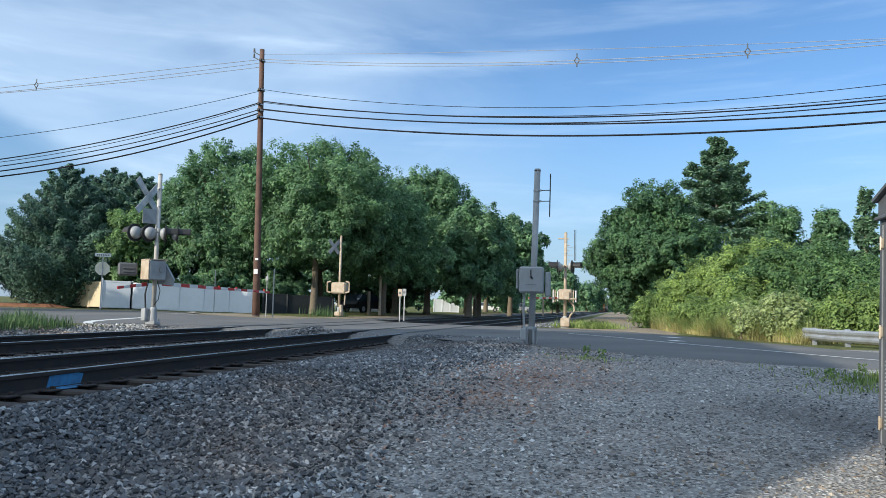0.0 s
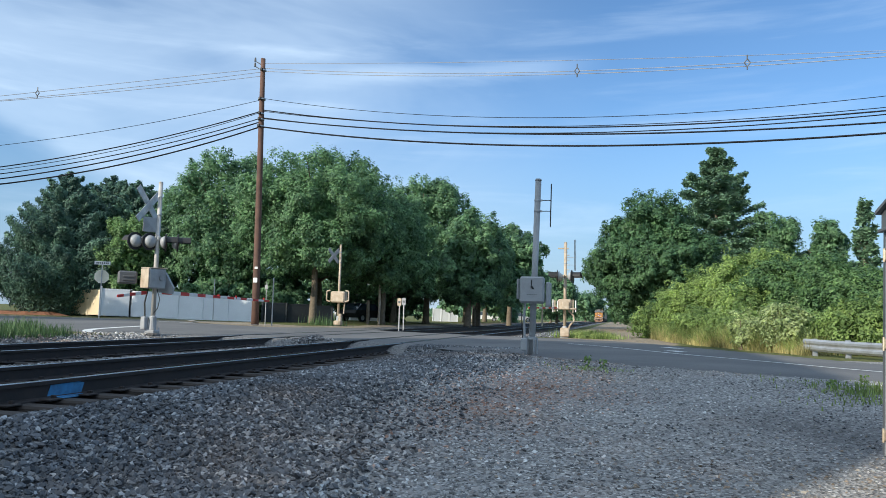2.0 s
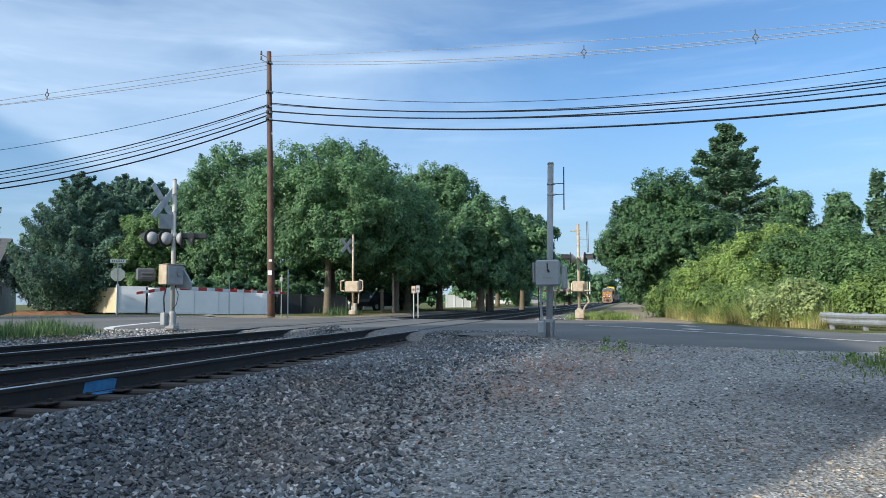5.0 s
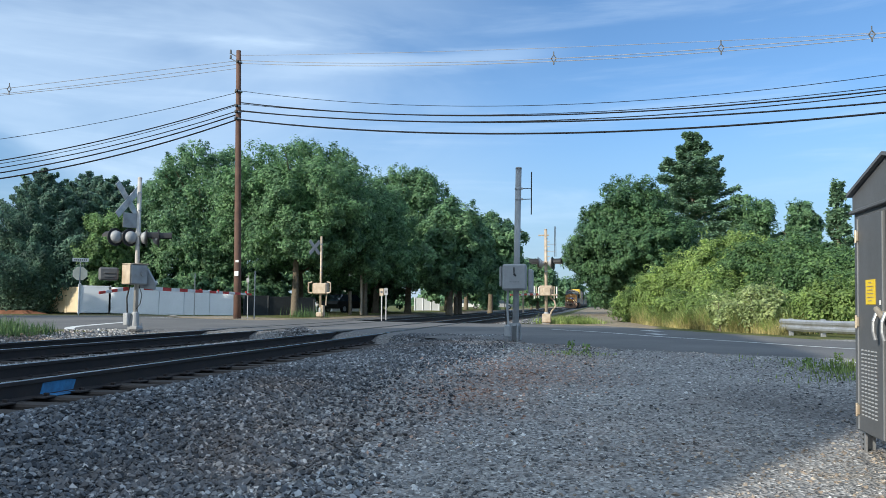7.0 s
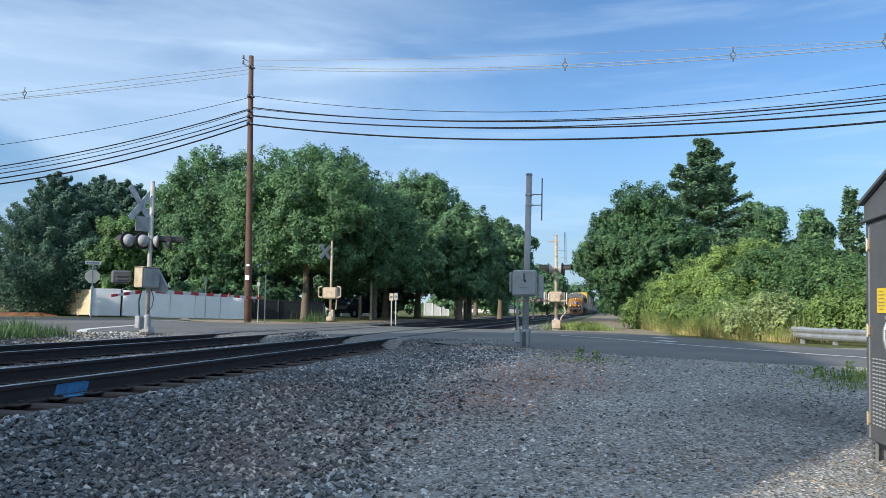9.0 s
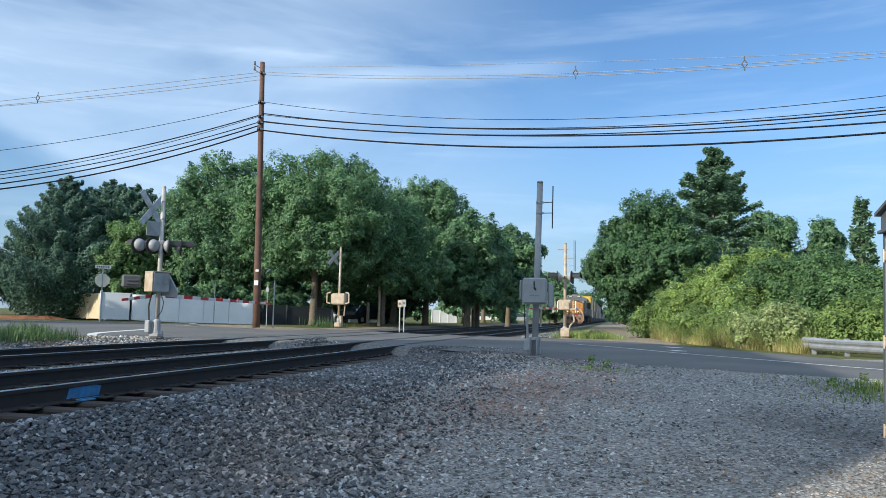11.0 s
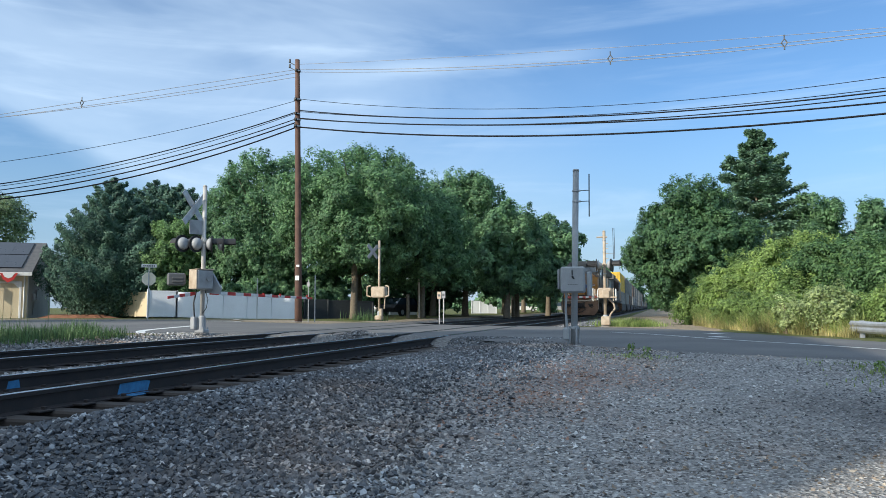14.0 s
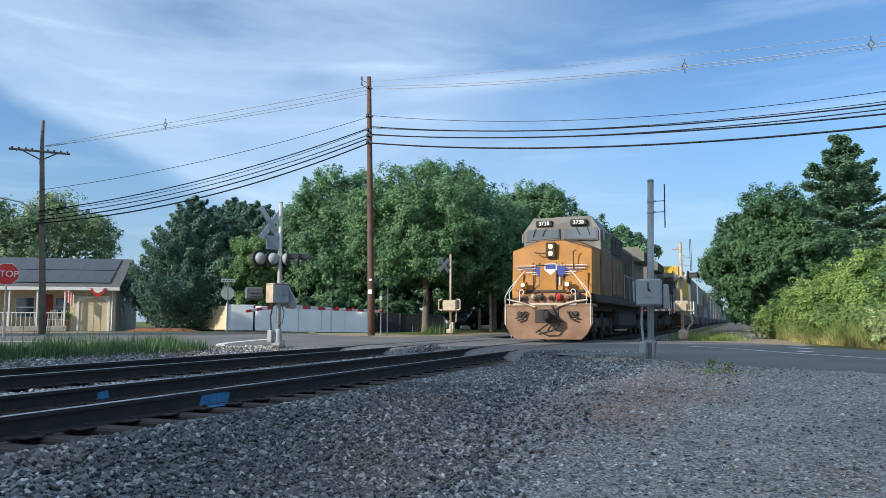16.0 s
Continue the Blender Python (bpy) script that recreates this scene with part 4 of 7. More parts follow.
def evergreen(x, y, top, rx, leaves, label, shape, size=0.15, rise=0.55):
    """Feathery sprays on rising branches from the ground to the tip."""
    zb = ground_z(x, y)
    t = thing("tree", pose(x, y, zb), label, "tree", "evergreens by the house")
    h = top - zb
    m = Mesh()
    m.rod((0, 0, -0.1), (0, 0, h * 0.9), 0.2, 0.05, 10)
    part("trunk", m, M_BARK, t, "", True)
    for k in range(9):
        a = k * 0.9
        m = Mesh()
        m.rod((0, 0, 0.15), (math.cos(a) * 1.7, math.sin(a) * 1.7, 1.6), 0.07, 0.03, 6)
        part("limb", m, M_BARK, t)
    P, N = [], []
    branches = 210
    for k in range(branches):
        q = (k + RNG.random()) / branches
        q = 1 - (1 - q) ** 0.72
        a = k * 2.39996 + 0.4 * RNG.random()
        L = rx * shape(q) * (0.58 + 0.55 * RNG.random()) + 0.25
        z = 0.35 + (h - 1.1) * q - L * rise * 0.55
        n = int(leaves / branches * (0.35 + 1.3 * shape(q)))
        s = 0.30 + 0.70 * RNG.random(n) ** 0.65
        half = L * 0.135 * np.sin(np.pi * np.clip(s * 0.9 + 0.06, 0, 1)) + 0.05
        across, over = RNG.normal(size=n) * half, RNG.normal(size=n) * half * 0.55
        zz = np.maximum(z + L * rise * s ** 1.4 + over, 0.12)
        P.append(np.stack([math.cos(a) * L * s - math.sin(a) * across, math.sin(a) * L * s + math.cos(a) * across, zz], 1))
        N.append(np.stack([math.cos(a) * 0.6 - math.sin(a) * across / half * 0.5, math.sin(a) * 0.6 + math.cos(a) * across / half * 0.5, 0.5 + over / half * 0.6], 1))
    pos, nrm = np.concatenate(P), np.concatenate(N)
    pos[:, 2] *= h / np.percentile(pos[:, 2], 99.95)
    co, f = facet_leaves(pos, nrm, np.full(len(pos), size), RNG, 1.9, 0.5)
    raw_object("crown", co, f, M_LEAF_C, t)


evergreen(-35.6, 42.9, 10.2, 5.0, 125000, "dark bushy evergreen with low bare limbs beside the house", cone, 0.10)
evergreen(-36.3, 48.5, 11.0, 3.6, 60000, "dark bushy evergreen behind the corner fence", egg, 0.14)
evergreen(-32.9, 46.5, 10.2, 3.7, 60000, "dark bushy evergreen behind the corner fence", egg, 0.14)


def pine(x, y, top, rx, whorls, label, first=0.2, dens=330):
    zb = ground_z(x, y)
    t = thing("pine_tree", pose(x, y, zb), label, "tree", "trees beyond the thicket")
    h = top - zb
    m = Mesh()
    m.rod((0, 0, -0.1), (0, 0, h * 0.97), 0.3, 0.05, 10)
    part("trunk", m, M_BARK, t, "", True)
    P, N = [], []
    for k in range(whorls):
        q = k / (whorls - 1)
        z = h * (first + (0.97 - first) * q)
        reach = rx * (1.0 - 0.97 * q) ** 0.85 * (0.78 + 0.4 * RNG.random()) + 0.3
        for b in range(9):
            a = 6.283 * (b / 9 + 0.08 * RNG.random()) + k * 1.7
            L = reach * (0.72 + 0.38 * RNG.random())
            rise = 0.10 + 0.40 * q + 0.06 * RNG.normal()
            zq = z + 0.20 * RNG.normal()
            m = Mesh()
            m.rod((0, 0, zq), (math.cos(a) * L * 0.9, math.sin(a) * L * 0.9, zq + L * rise), 0.06, 0.015, 5)
            part("branch", m, M_BARK, t)
            n = int(dens * 1.8 * (0.4 + L / rx))
            s = 0.25 + 0.75 * RNG.random(n) ** 0.7
            across = np.clip(RNG.normal(size=n), -1.9, 1.9) * 0.17 * L * (1.15 - s * 0.6)
            P.append(np.stack([math.cos(a) * L * s - math.sin(a) * across, math.sin(a) * L * s + math.cos(a) * across,
                               zq + L * s * rise + np.clip(RNG.normal(size=n), -2, 2) * 0.12 + 0.12], 1))
            N.append(np.tile((0.0, 0.0, 1.0), (n, 1)))
    pos = np.concatenate(P)
    co, f = facet_leaves(pos, np.concatenate(N), np.full(len(pos), 0.20), RNG, 2.0, 0.8)
    raw_object("crown", co, f, M_LEAF_P, t)


pine(8.9, 71.4, 17.0, 7.6, 15, "tall white pine with open tiers of branches", 0.12, 260)
pine(15.8, 53.5, 9.2, 1.3, 11, "slim young conifer behind the thicket", 0.1, 34)


def shrub(x, y, top, r, leaves, size, material, label, group="thicket by the road", depth=None):
    zb = ground_z(x, y)
    t = thing("shrub", pose(x, y, zb), label, "shrub", group)
    for k in range(5):
        a = k * 1.3 + x
        m = Mesh()
        m.rod((0.2 * math.cos(a), 0.2 * math.sin(a), -0.05), (math.cos(a) * r * 0.5, math.sin(a) * r * 0.5, (top - zb) * 0.7), 0.035, 0.012, 5)
        part("stem", m, M_BARK, t)
    hz = (top - zb) / 2
    crown(t, (0, 0, hz), (r, depth or r, hz), 38, int(leaves * 1.3), size * 0.80, material, -1.0, (0.14, 0.30), 0.18, 1.35, tuft=0.24, lift=0.9, shoots=True)


THICKET = "bright green leafy shrub in the roadside thicket"
for x, y, top, r, n in ((1.9, 36.2, 2.4, 1.1, 4500), (3.2, 35.2, 3.3, 1.6, 7500), (4.3, 33.8, 4.0, 1.8, 9000), (5.4, 31.6, 4.5, 2.0, 11000),
                        (6.2, 29.2, 4.2, 2.1, 11000), (7.0, 27.6, 3.9, 2.0, 11000), (7.3, 25.6, 3.3, 1.9, 10000), (7.9, 23.2, 2.7, 1.7, 8000),
                        (9.6, 23.0, 2.7, 1.8, 6000), (12.0, 21.5, 2.6, 2.0, 4000), (9.8, 28.5, 3.2, 2.0, 5000)):
    shrub(x, y, top, r, int(n * 2.15), 0.100, M_LEAF_D if x > 6.1 else M_LEAF_S, THICKET)
shrub(4.6, 22.6, 2.25, 0.68, 4200, 0.085, M_LEAF_L, "pale shrub with whitish leaves at the thicket's edge")
shrub(3.8, 23.8, 1.95, 0.5, 2200, 0.085, M_LEAF_L, "pale shrub with whitish leaves at the thicket's edge")
shrub(3.9, 26.4, 2.2, 0.9, 5200, 0.095, M_LEAF_S, THICKET)
for x, y, top, r in ((3.2, 29.5, 2.1, 1.1), (5.6, 23.4, 1.9, 0.9), (6.4, 22.4, 2.4, 1.0), (4.6, 28.2, 2.9, 1.3)):
    shrub(x, y, top, r, 8500, 0.092, M_LEAF_S, THICKET)
for x, y, top, r in ((-24.5, 43.6, 4.2, 2.2), (-20.5, 43.4, 3.4, 1.9), (-27.5, 44.6, 3.4, 1.9), (-17.6, 60.5, 4.6, 2.6), (-22.5, 59.0, 5.6, 2.6), (-19.4, 64.0, 5.4, 2.6), (-27.5, 60.0, 6.2, 3.0), (-31.5, 58.0, 6.4, 3.0), (-24.5, 52.5, 5.0, 2.4)):
    shrub(x, y, top, r, 5200, 0.26, M_LEAF_B, "dark shaded shrub under the trees", "shrubs under the trees")


def grass_patch(name, xs, ys, n, h, material, label, lean=0.25, width=0.012):
    """Upright blades, each a thin bent sliver."""
    x, y = xs(n), ys(n)
    if len(x) == 0:
        return
    z = np.array([ground_z(float(a), float(b)) for a, b in zip(x, y)])
    clump = 0.5 + 0.5 * np.sin(1.9 * x + 0.7 + np.sin(1.1 * y)) * np.sin(2.3 * y + 1.3 * np.sin(0.9 * x))
    hh = h * (0.4 + 0.7 * RNG.random(len(x))) * (0.5 + 0.8 * clump)
    a = RNG.random(len(x)) * 6.283
    l = lean * RNG.random(len(x)) * hh
    dx, dy = np.cos(a), np.sin(a)
    w = width * (0.7 + 0.6 * RNG.random(len(x)))
    p = np.stack([x, y, z - 0.02], 1)
    side = np.stack([-dy * w, dx * w, 0 * w], 1)
    top = p + np.stack([dx * l, dy * l, hh], 1)
    mid = p + np.stack([dx * l * 0.3, dy * l * 0.3, hh * 0.55], 1)
    co = np.stack([p - side, p + side, mid + side * 0.8, mid - side * 0.8, top], 1).reshape(-1, 3)
    b = np.arange(len(x))[:, None] * 5
    f = np.concatenate([b + [0, 1, 2], b + [0, 2, 3], b + [3, 2, 4]])
    tagged(raw_object(name, co, f, material), label, "grass", kind="stuff")


def uni(a, b):
    return lambda n: a + (b - a) * RNG.random(n)


def verge(name, n, h, material, label, off, spread, t0=0.0, t1=1.0):
    """Blades along the line where the thicket meets the road."""
    line = spline([(1.6, 34.0), (2.4, 28.0), (3.4, 24.6), (4.6, 21.6), (5.6, 19.4), (7.4, 17.2)], 10)
    k = t0 + (t1 - t0) * RNG.random(n)
    i = np.minimum((k * (len(line) - 1)).astype(int), len(line) - 2)
    q = k * (len(line) - 1) - i
    pts = np.array([(p.x, p.y) for p in line])
    c = pts[i] * (1 - q[:, None]) + pts[i + 1] * q[:, None]
    d = off + np.abs(RNG.normal(size=n)) * spread
    x, y = c[:, 0] + d * 0.86, c[:, 1] + d * 0.5
    grass_patch(name, lambda m: x, lambda m: y, n, h * (0.55 + 0.9 * RNG.random(n)), material, label, 1.25, 0.006)


verge("verge_grass", 30000, 0.60, M_GRASS, "tall green and straw grass at the thicket's foot", 0.0, 1.1, 0.0, 0.60)
verge("verge_grass", 10000, 0.44, M_STRAW, "dry yellow grass at the road's edge", -0.1, 0.5, 0.0, 0.64)
grass_patch("grass_tuft", lambda n: -1.1 + RNG.normal(size=n) * 0.55, lambda n: 30.9 + np.abs(RNG.normal(size=n)) * 2.0, 4000, 0.34, M_GRASS, "green grass island beside the signal mast", 0.6, 0.010)
grass_patch("street_weeds", lambda n: -13.0 - np.abs(RNG.normal(size=n)) * 1.5, uni(7.0, 16.6), 7000, 0.40, M_WEED, "tall green weeds between track and street", 0.6, 0.008)
grass_patch("street_weeds", lambda n: -13.2 - np.abs(RNG.normal(size=n)) * 2.5, uni(5.0, 15.0), 260, 1.0, M_WEED, "seed stalks above the weeds", 0.3, 0.006)
for cx, cy, s, n, h in ((-0.15, 12.6, 0.28, 130, 0.09), (-0.55, 12.7, 0.4, 100, 0.07), (3.4, 11.3, 0.4, 420, 0.13), (4.2, 11.0, 0.6, 400, 0.13), (3.1, 10.6, 0.4, 180, 0.09), (2.9, 12.2, 0.4, 120, 0.08)):
    grass_patch("weed_tuft", lambda k, cx=cx, s=s: cx + RNG.normal(size=k) * s, lambda k, cy=cy, s=s: cy + RNG.normal(size=k) * s * 0.7, n, h, M_GRASS, "low green weeds in the gravel", 0.6, 0.010)
grass_patch("trunk_weeds", lambda n: -15.3 + RNG.normal(size=n) * 0.5, lambda n: 38.6 + RNG.normal(size=n) * 0.3, 260, 0.7, M_WEED, "tall weeds by the maple's trunk", 0.3, 0.012)


def broad_weed(x, y, h):
    t = thing("weed", pose(x, y, ground_z(x, y)), "small upright green weed in the gravel", "weed", "weeds in the lot")
    m = Mesh()
    m.rod((0, 0, 0), (0.02, 0, h), 0.008, 0.004, 5)
    part("stem", m, M_LEAF_S, t)
    n = 46
    z = h * RNG.random(n)
    a = RNG.random(n) * 6.283
    p = np.stack([np.cos(a) * 0.05, np.sin(a) * 0.05, z], 1)
    co, f = leaf_arrays(p, np.stack([np.cos(a) * 0.4, np.sin(a) * 0.4, 0 * a + 0.9], 1), 0.042)
    raw_object("leaves", co, f, M_LEAF_S, t)


broad_weed(-0.40, 12.9, 0.20)
broad_weed(-0.15, 12.8, 0.14)
broad_weed(3.45, 11.9, 0.17)
broad_weed(2.95, 11.6, 0.12)


# ---- poles and wires ----
def utility_pole(x, y, zb, top, r, material, label, lean=(0.0, 0.0)):
    t = thing("utility_pole", pose(x, y, zb), label, "utility pole", "utility poles")
    m = Mesh()
    h = top - zb
    n = 6
    m.lathe([((lean[0] * k / n, lean[1] * k / n, h * k / n - (0.3 if k == 0 else 0)), r * (1 - 0.38 * k / n)) for k in range(n + 1)])
    part("shaft", m, material, t, "", True)
    return t, h


def build_pole_near():
    t, h = utility_pole(-16.14, 32.18, 0.85, 13.42, 0.175, M_POLE, "tall brown wooden utility pole with cable clamps and stapled notices", (-0.2, -0.1))
    for z, s in ((10.6, 0.3), (9.3, 0.26), (9.62, 0.26), (9.9, 0.22), (12.0, 0.24)):
        m = Mesh()
        m.rod((-0.16, -0.1, z - 0.03), (-0.16, -0.1, z + 0.03), s * 0.62, None, 14)
        part("clamp_band", m, M_GALV, t)
        m = Mesh()
        m.box((-0.16, -0.26, z), (0.12, 0.18, 0.12), 0.02)
        part("cable_clamp", m, M_BLACK, t)
    for z in (12.05, 12.3):
        m = Mesh()
        m.rod((-0.3, -0.1, z), (-0.62, -0.1, z + 0.18), 0.025, None, 6)
        m.rod((-0.6, -0.1, z + 0.16), (-0.6, -0.1, z + 0.34), 0.055, 0.04, 8)
        part("insulator", m, M_DKGREY, t, "dark insulator on a side bracket")
    m = Mesh()
    m.box((0.0, -0.19, 2.05), (0.20, 0.02, 0.22), 0.004)
    part("notice", m, M_WHITE, t, "torn white paper notice")
    m = Mesh()
    m.box((0.02, -0.19, 2.62), (0.16, 0.02, 0.10), 0.004)
    part("notice", m, M_WHITE, t, "torn white paper notice")
    m = Mesh()
    m.box((0.45, 0.1, 0.95), (0.035, 0.035, 2.1), 0.008)
    m.box((0.45, 0.07, 1.75), (0.14, 0.02, 0.20), 0.004)
    part("marker_stake", m, M_GREY, t, "thin grey marker stake beside the pole")


build_pole_near()


def build_pole_far():
    t, h = utility_pole(-31.74, 27.47, 0.8, 9.9, 0.17, M_POLEGREY, "weathered grey wooden utility pole with a crossarm and lamp arm", (-0.3, -0.3))
    m = Mesh()
    m.rod((-0.3, -0.3, h - 0.6), (-0.32, -0.32, 10.75), 0.10, 0.08, 10)
    part("pole_top", m, M_POLEGREY, t)
    d = Vector((0.65, 0.76, 0))
    m = Mesh()
    c = Vector((-0.3, -0.42, 9.15))
    m.rod(c - d * 1.35, c + d * 1.35, 0.06, None, 6)
    part("crossarm", m, M_POLEGREY, t)
    for s in (-1, 1):
        m = Mesh()
        m.rod(c + d * 0.75 * s + Vector((0, 0, -0.04)), c + Vector((0, 0.1, -0.42)), 0.035, None, 6)
        part("brace", m, M_POLEGREY, t)
        for q in (0.35, 0.62, 0.92, 1.22):
            m = Mesh()
            p = c + d * q * s
            m.rod(p + Vector((0, 0, 0.05)), p + Vector((0, 0, 0.13)), 0.05, 0.035, 8)
            m.rod(p + Vector((0.02, -0.08, -0.02)), p + Vector((0.10, -0.20, -0.10)), 0.035, 0.03, 6)
            part("insulator", m, M_DKGREY, t, "dark pin insulator with a dropped fuse holder")
    m = Mesh()
    m.tube([(-0.2, -0.2, 5.9), (-0.8, -0.9, 6.55), (-1.6, -1.85, 6.75)], 0.035, 8)
    part("lamp_arm", m, M_GALV, t)
    m = Mesh()
    m.box((-1.85, -2.15, 6.74), (0.28, 0.75, 0.14), 0.05, None)
    part("lamp_head", m, M_GALV, t, "grey cobra-head street lamp")


build_pole_far()


def wire(name, a, b, za, lin, quad, r, material, label, n=28):
    """One cable from pole to pole, hanging as za + lin s + quad s^2."""
    pts = []
    for k in range(n + 1):
        s = k / n
        pts.append((a[0] + (b[0] - a[0]) * s, a[1] + (b[1] - a[1]) * s, za + lin * s + quad * s * s))
    cu = bpy.data.curves.new(name, "CURVE")
    cu.dimensions, cu.bevel_depth, cu.bevel_resolution = "3D", r, 1
    sp = cu.splines.new("POLY")
    sp.points.add(len(pts) - 1)
    for p, q in zip(sp.points, pts):
        p.co = (*q, 1)
    tmp = new("wire_source", cu)
    me = bpy.data.meshes.new_from_object(tmp.evaluated_get(bpy.context.evaluated_depsgraph_get()))
    bpy.data.objects.remove(tmp)
    me.materials.clear()
    me.materials.append(material)
    return tagged(new(name, me), label, "cable", "overhead cables")


POLE_A, POLE_B, POLE_C = (-16.25, 32.12), (-32.0, 27.1), (18.0, 24.0)
BLK, BARE = "thick black cable strung between the utility poles", "thin bare conductor strung between the utility poles"
for z, lin, quad, r, mt, lb in ((12.96, -6.04, 3.33, 0.013, M_ALU, BARE), (12.82, -5.9, 3.15, 0.013, M_ALU, BARE), (13.2, -4.6, 1.0, 0.009, M_ALU, BARE),
                                (11.5, -8.14, 6.3, 0.012, M_WIRE, BLK), (10.94, -7.3, 5.29, 0.026, M_WIRE, BLK), (10.57, -6.91, 5.23, 0.020, M_WIRE, BLK),
                                (10.54, -6.57, 4.32, 0.030, M_WIRE, BLK), (10.13, -6.93, 4.93, 0.036, M_WIRE, BLK), (10.88, -7.0, 5.2, 0.014, M_WIRE, BLK)):
    wire("overhead_cable", POLE_A, POLE_C, z, lin, quad, r, mt, lb)
for z, mid, end, r, mt, lb in ((12.96, 11.6, 10.2, 0.012, M_ALU, BARE), (12.8, 11.35, 10.15, 0.012, M_ALU, BARE), (12.6, 11.25, 10.2, 0.012, M_ALU, BARE), (11.45, 9.35, 8.0, 0.012, M_WIRE, BLK),
                               (10.9, 8.42, 6.95, 0.026, M_WIRE, BLK), (10.57, 8.07, 6.7, 0.022, M_WIRE, BLK), (10.4, 7.84, 6.5, 0.030, M_WIRE, BLK),
                               (10.16, 7.56, 6.35, 0.034, M_WIRE, BLK), (10.85, 8.27, 6.9, 0.014, M_WIRE, BLK)):
    q = 2 * (z + end - 2 * mid)
    wire("overhead_cable", POLE_A, POLE_B, z, end - z - q, q, r, mt, lb)


def spacer(s, a, b, za, lin, quad):
    x, y, z = a[0] + (b[0] - a[0]) * s, a[1] + (b[1] - a[1]) * s, za + lin * s + quad * s * s
    t = thing("cable_spacer", pose(x, y, z), "small diamond cable spacer hanging on the conductors", "cable spacer", "cable spacers")
    m = Mesh()
    pts = [(-0.10, 0, 0.0), (0, 0, 0.14), (0.10, 0, 0.0), (0, 0, -0.14), (-0.10, 0, 0.0)]
    m.tube(pts, 0.02, 6)
    part("frame", m, M_DKGREY, t)
    m = Mesh()
    m.rod((0, 0, 0.14), (0, 0, 0.28), 0.022, None, 6)
    m.rod((0, 0, -0.14), (0, 0, -0.24), 0.025, None, 6)
    part("hook", m, M_DKGREY, t)


for s in (0.432, 0.604, 0.735):
    spacer(s, POLE_A, POLE_C, 12.96, -6.04, 3.33)
spacer(0.62, POLE_A, POLE_B, 12.9, -2.68, -0.05)


# ---- crossing signals ----
def crossbuck(parent, m, z, size, material):
    for a in (45, -45):
        b = Mesh()
        b.box((0, 0, 0), (size, 0.02, 0.20), 0.004)
        o = part("crossbuck_blade", b, material, parent, "white crossbuck blade seen from its grey back")
        o.matrix_basis = m @ pose(0, 0.012 * (1 if a > 0 else -1), 0, 0, a, 0)


def lamp_unit(parent, m):
    """A flasher: round black backboard, hood and red lens."""
    b = Mesh()
    n = 24
    b.rod((0, 0.0, 0), (0, 0.03, 0), 0.25, None, n)
    o = part("backboard", b, M_BLACK, parent)
    o.matrix_basis = m
    b = Mesh()
    b.lathe([((0, 0, 0.03), 0.185), ((0, 0, 0.09), 0.17), ((0, 0, 0.15), 0.125), ((0, 0, 0.18), 0.05)], 20)
    b.v = [(x, z, y) for x, y, z in b.v]
    h = part("lamp_housing", b, M_GREY, parent, "", True)
    h.matrix_basis = m
    b = Mesh()
    for k in range(-5, 6):
        a0, a1 = math.radians(90 + k * 16 - 8), math.radians(90 + k * 16 + 8)
        b.add([(0.16 * math.cos(a0), 0, 0.16 * math.sin(a0)), (0.16 * math.cos(a1), 0, 0.16 * math.sin(a1)),
               (0.17 * math.cos(a1), -0.34, 0.17 * math.sin(a1)), (0.17 * math.cos(a0), -0.34, 0.17 * math.sin(a0)),
               (0.168 * math.cos(a0), 0, 0.168 * math.sin(a0)), (0.168 * math.cos(a1), 0, 0.168 * math.sin(a1)),
               (0.178 * math.cos(a1), -0.34, 0.178 * math.sin(a1)), (0.178 * math.cos(a0), -0.34, 0.178 * math.sin(a0))],
              [(0, 1, 2, 3), (4, 5, 6, 7), (0, 1, 5, 4), (2, 3, 7, 6), (0, 3, 7, 4), (1, 2, 6, 5)])
    h = part("hood", b, M_BLACK, parent)
    h.matrix_basis = m
    b = Mesh()
    b.rod((0, -0.012, 0), (0, -0.002, 0), 0.145, None, 18)
    h = part("lens", b, M_LENS, parent, "dark red lens")
    h.matrix_basis = m


def arm(parent, a, b, stripes, thick=0.09):
    """A gate arm in alternating red and white lengths."""
    a, b = Vector(a), Vector(b)
    for k in range(stripes):
        m = Mesh()
        p, q = a.lerp(b, k / stripes), a.lerp(b, (k + 1) / stripes - 0.002)
        t = thick * (1 - 0.35 * k / stripes)
        d = q - p
        rot = d.to_track_quat("X", "Z").to_matrix().to_4x4()
        m.box((0, 0, 0), (d.length, 0.03, t), 0.006, Matrix.Translation((p + q) / 2) @ rot)
        part("arm_stripe", m, M_RED if k % 2 == 0 else M_WHITE, parent, "red reflective stripe" if k % 2 == 0 else "white reflective stripe")


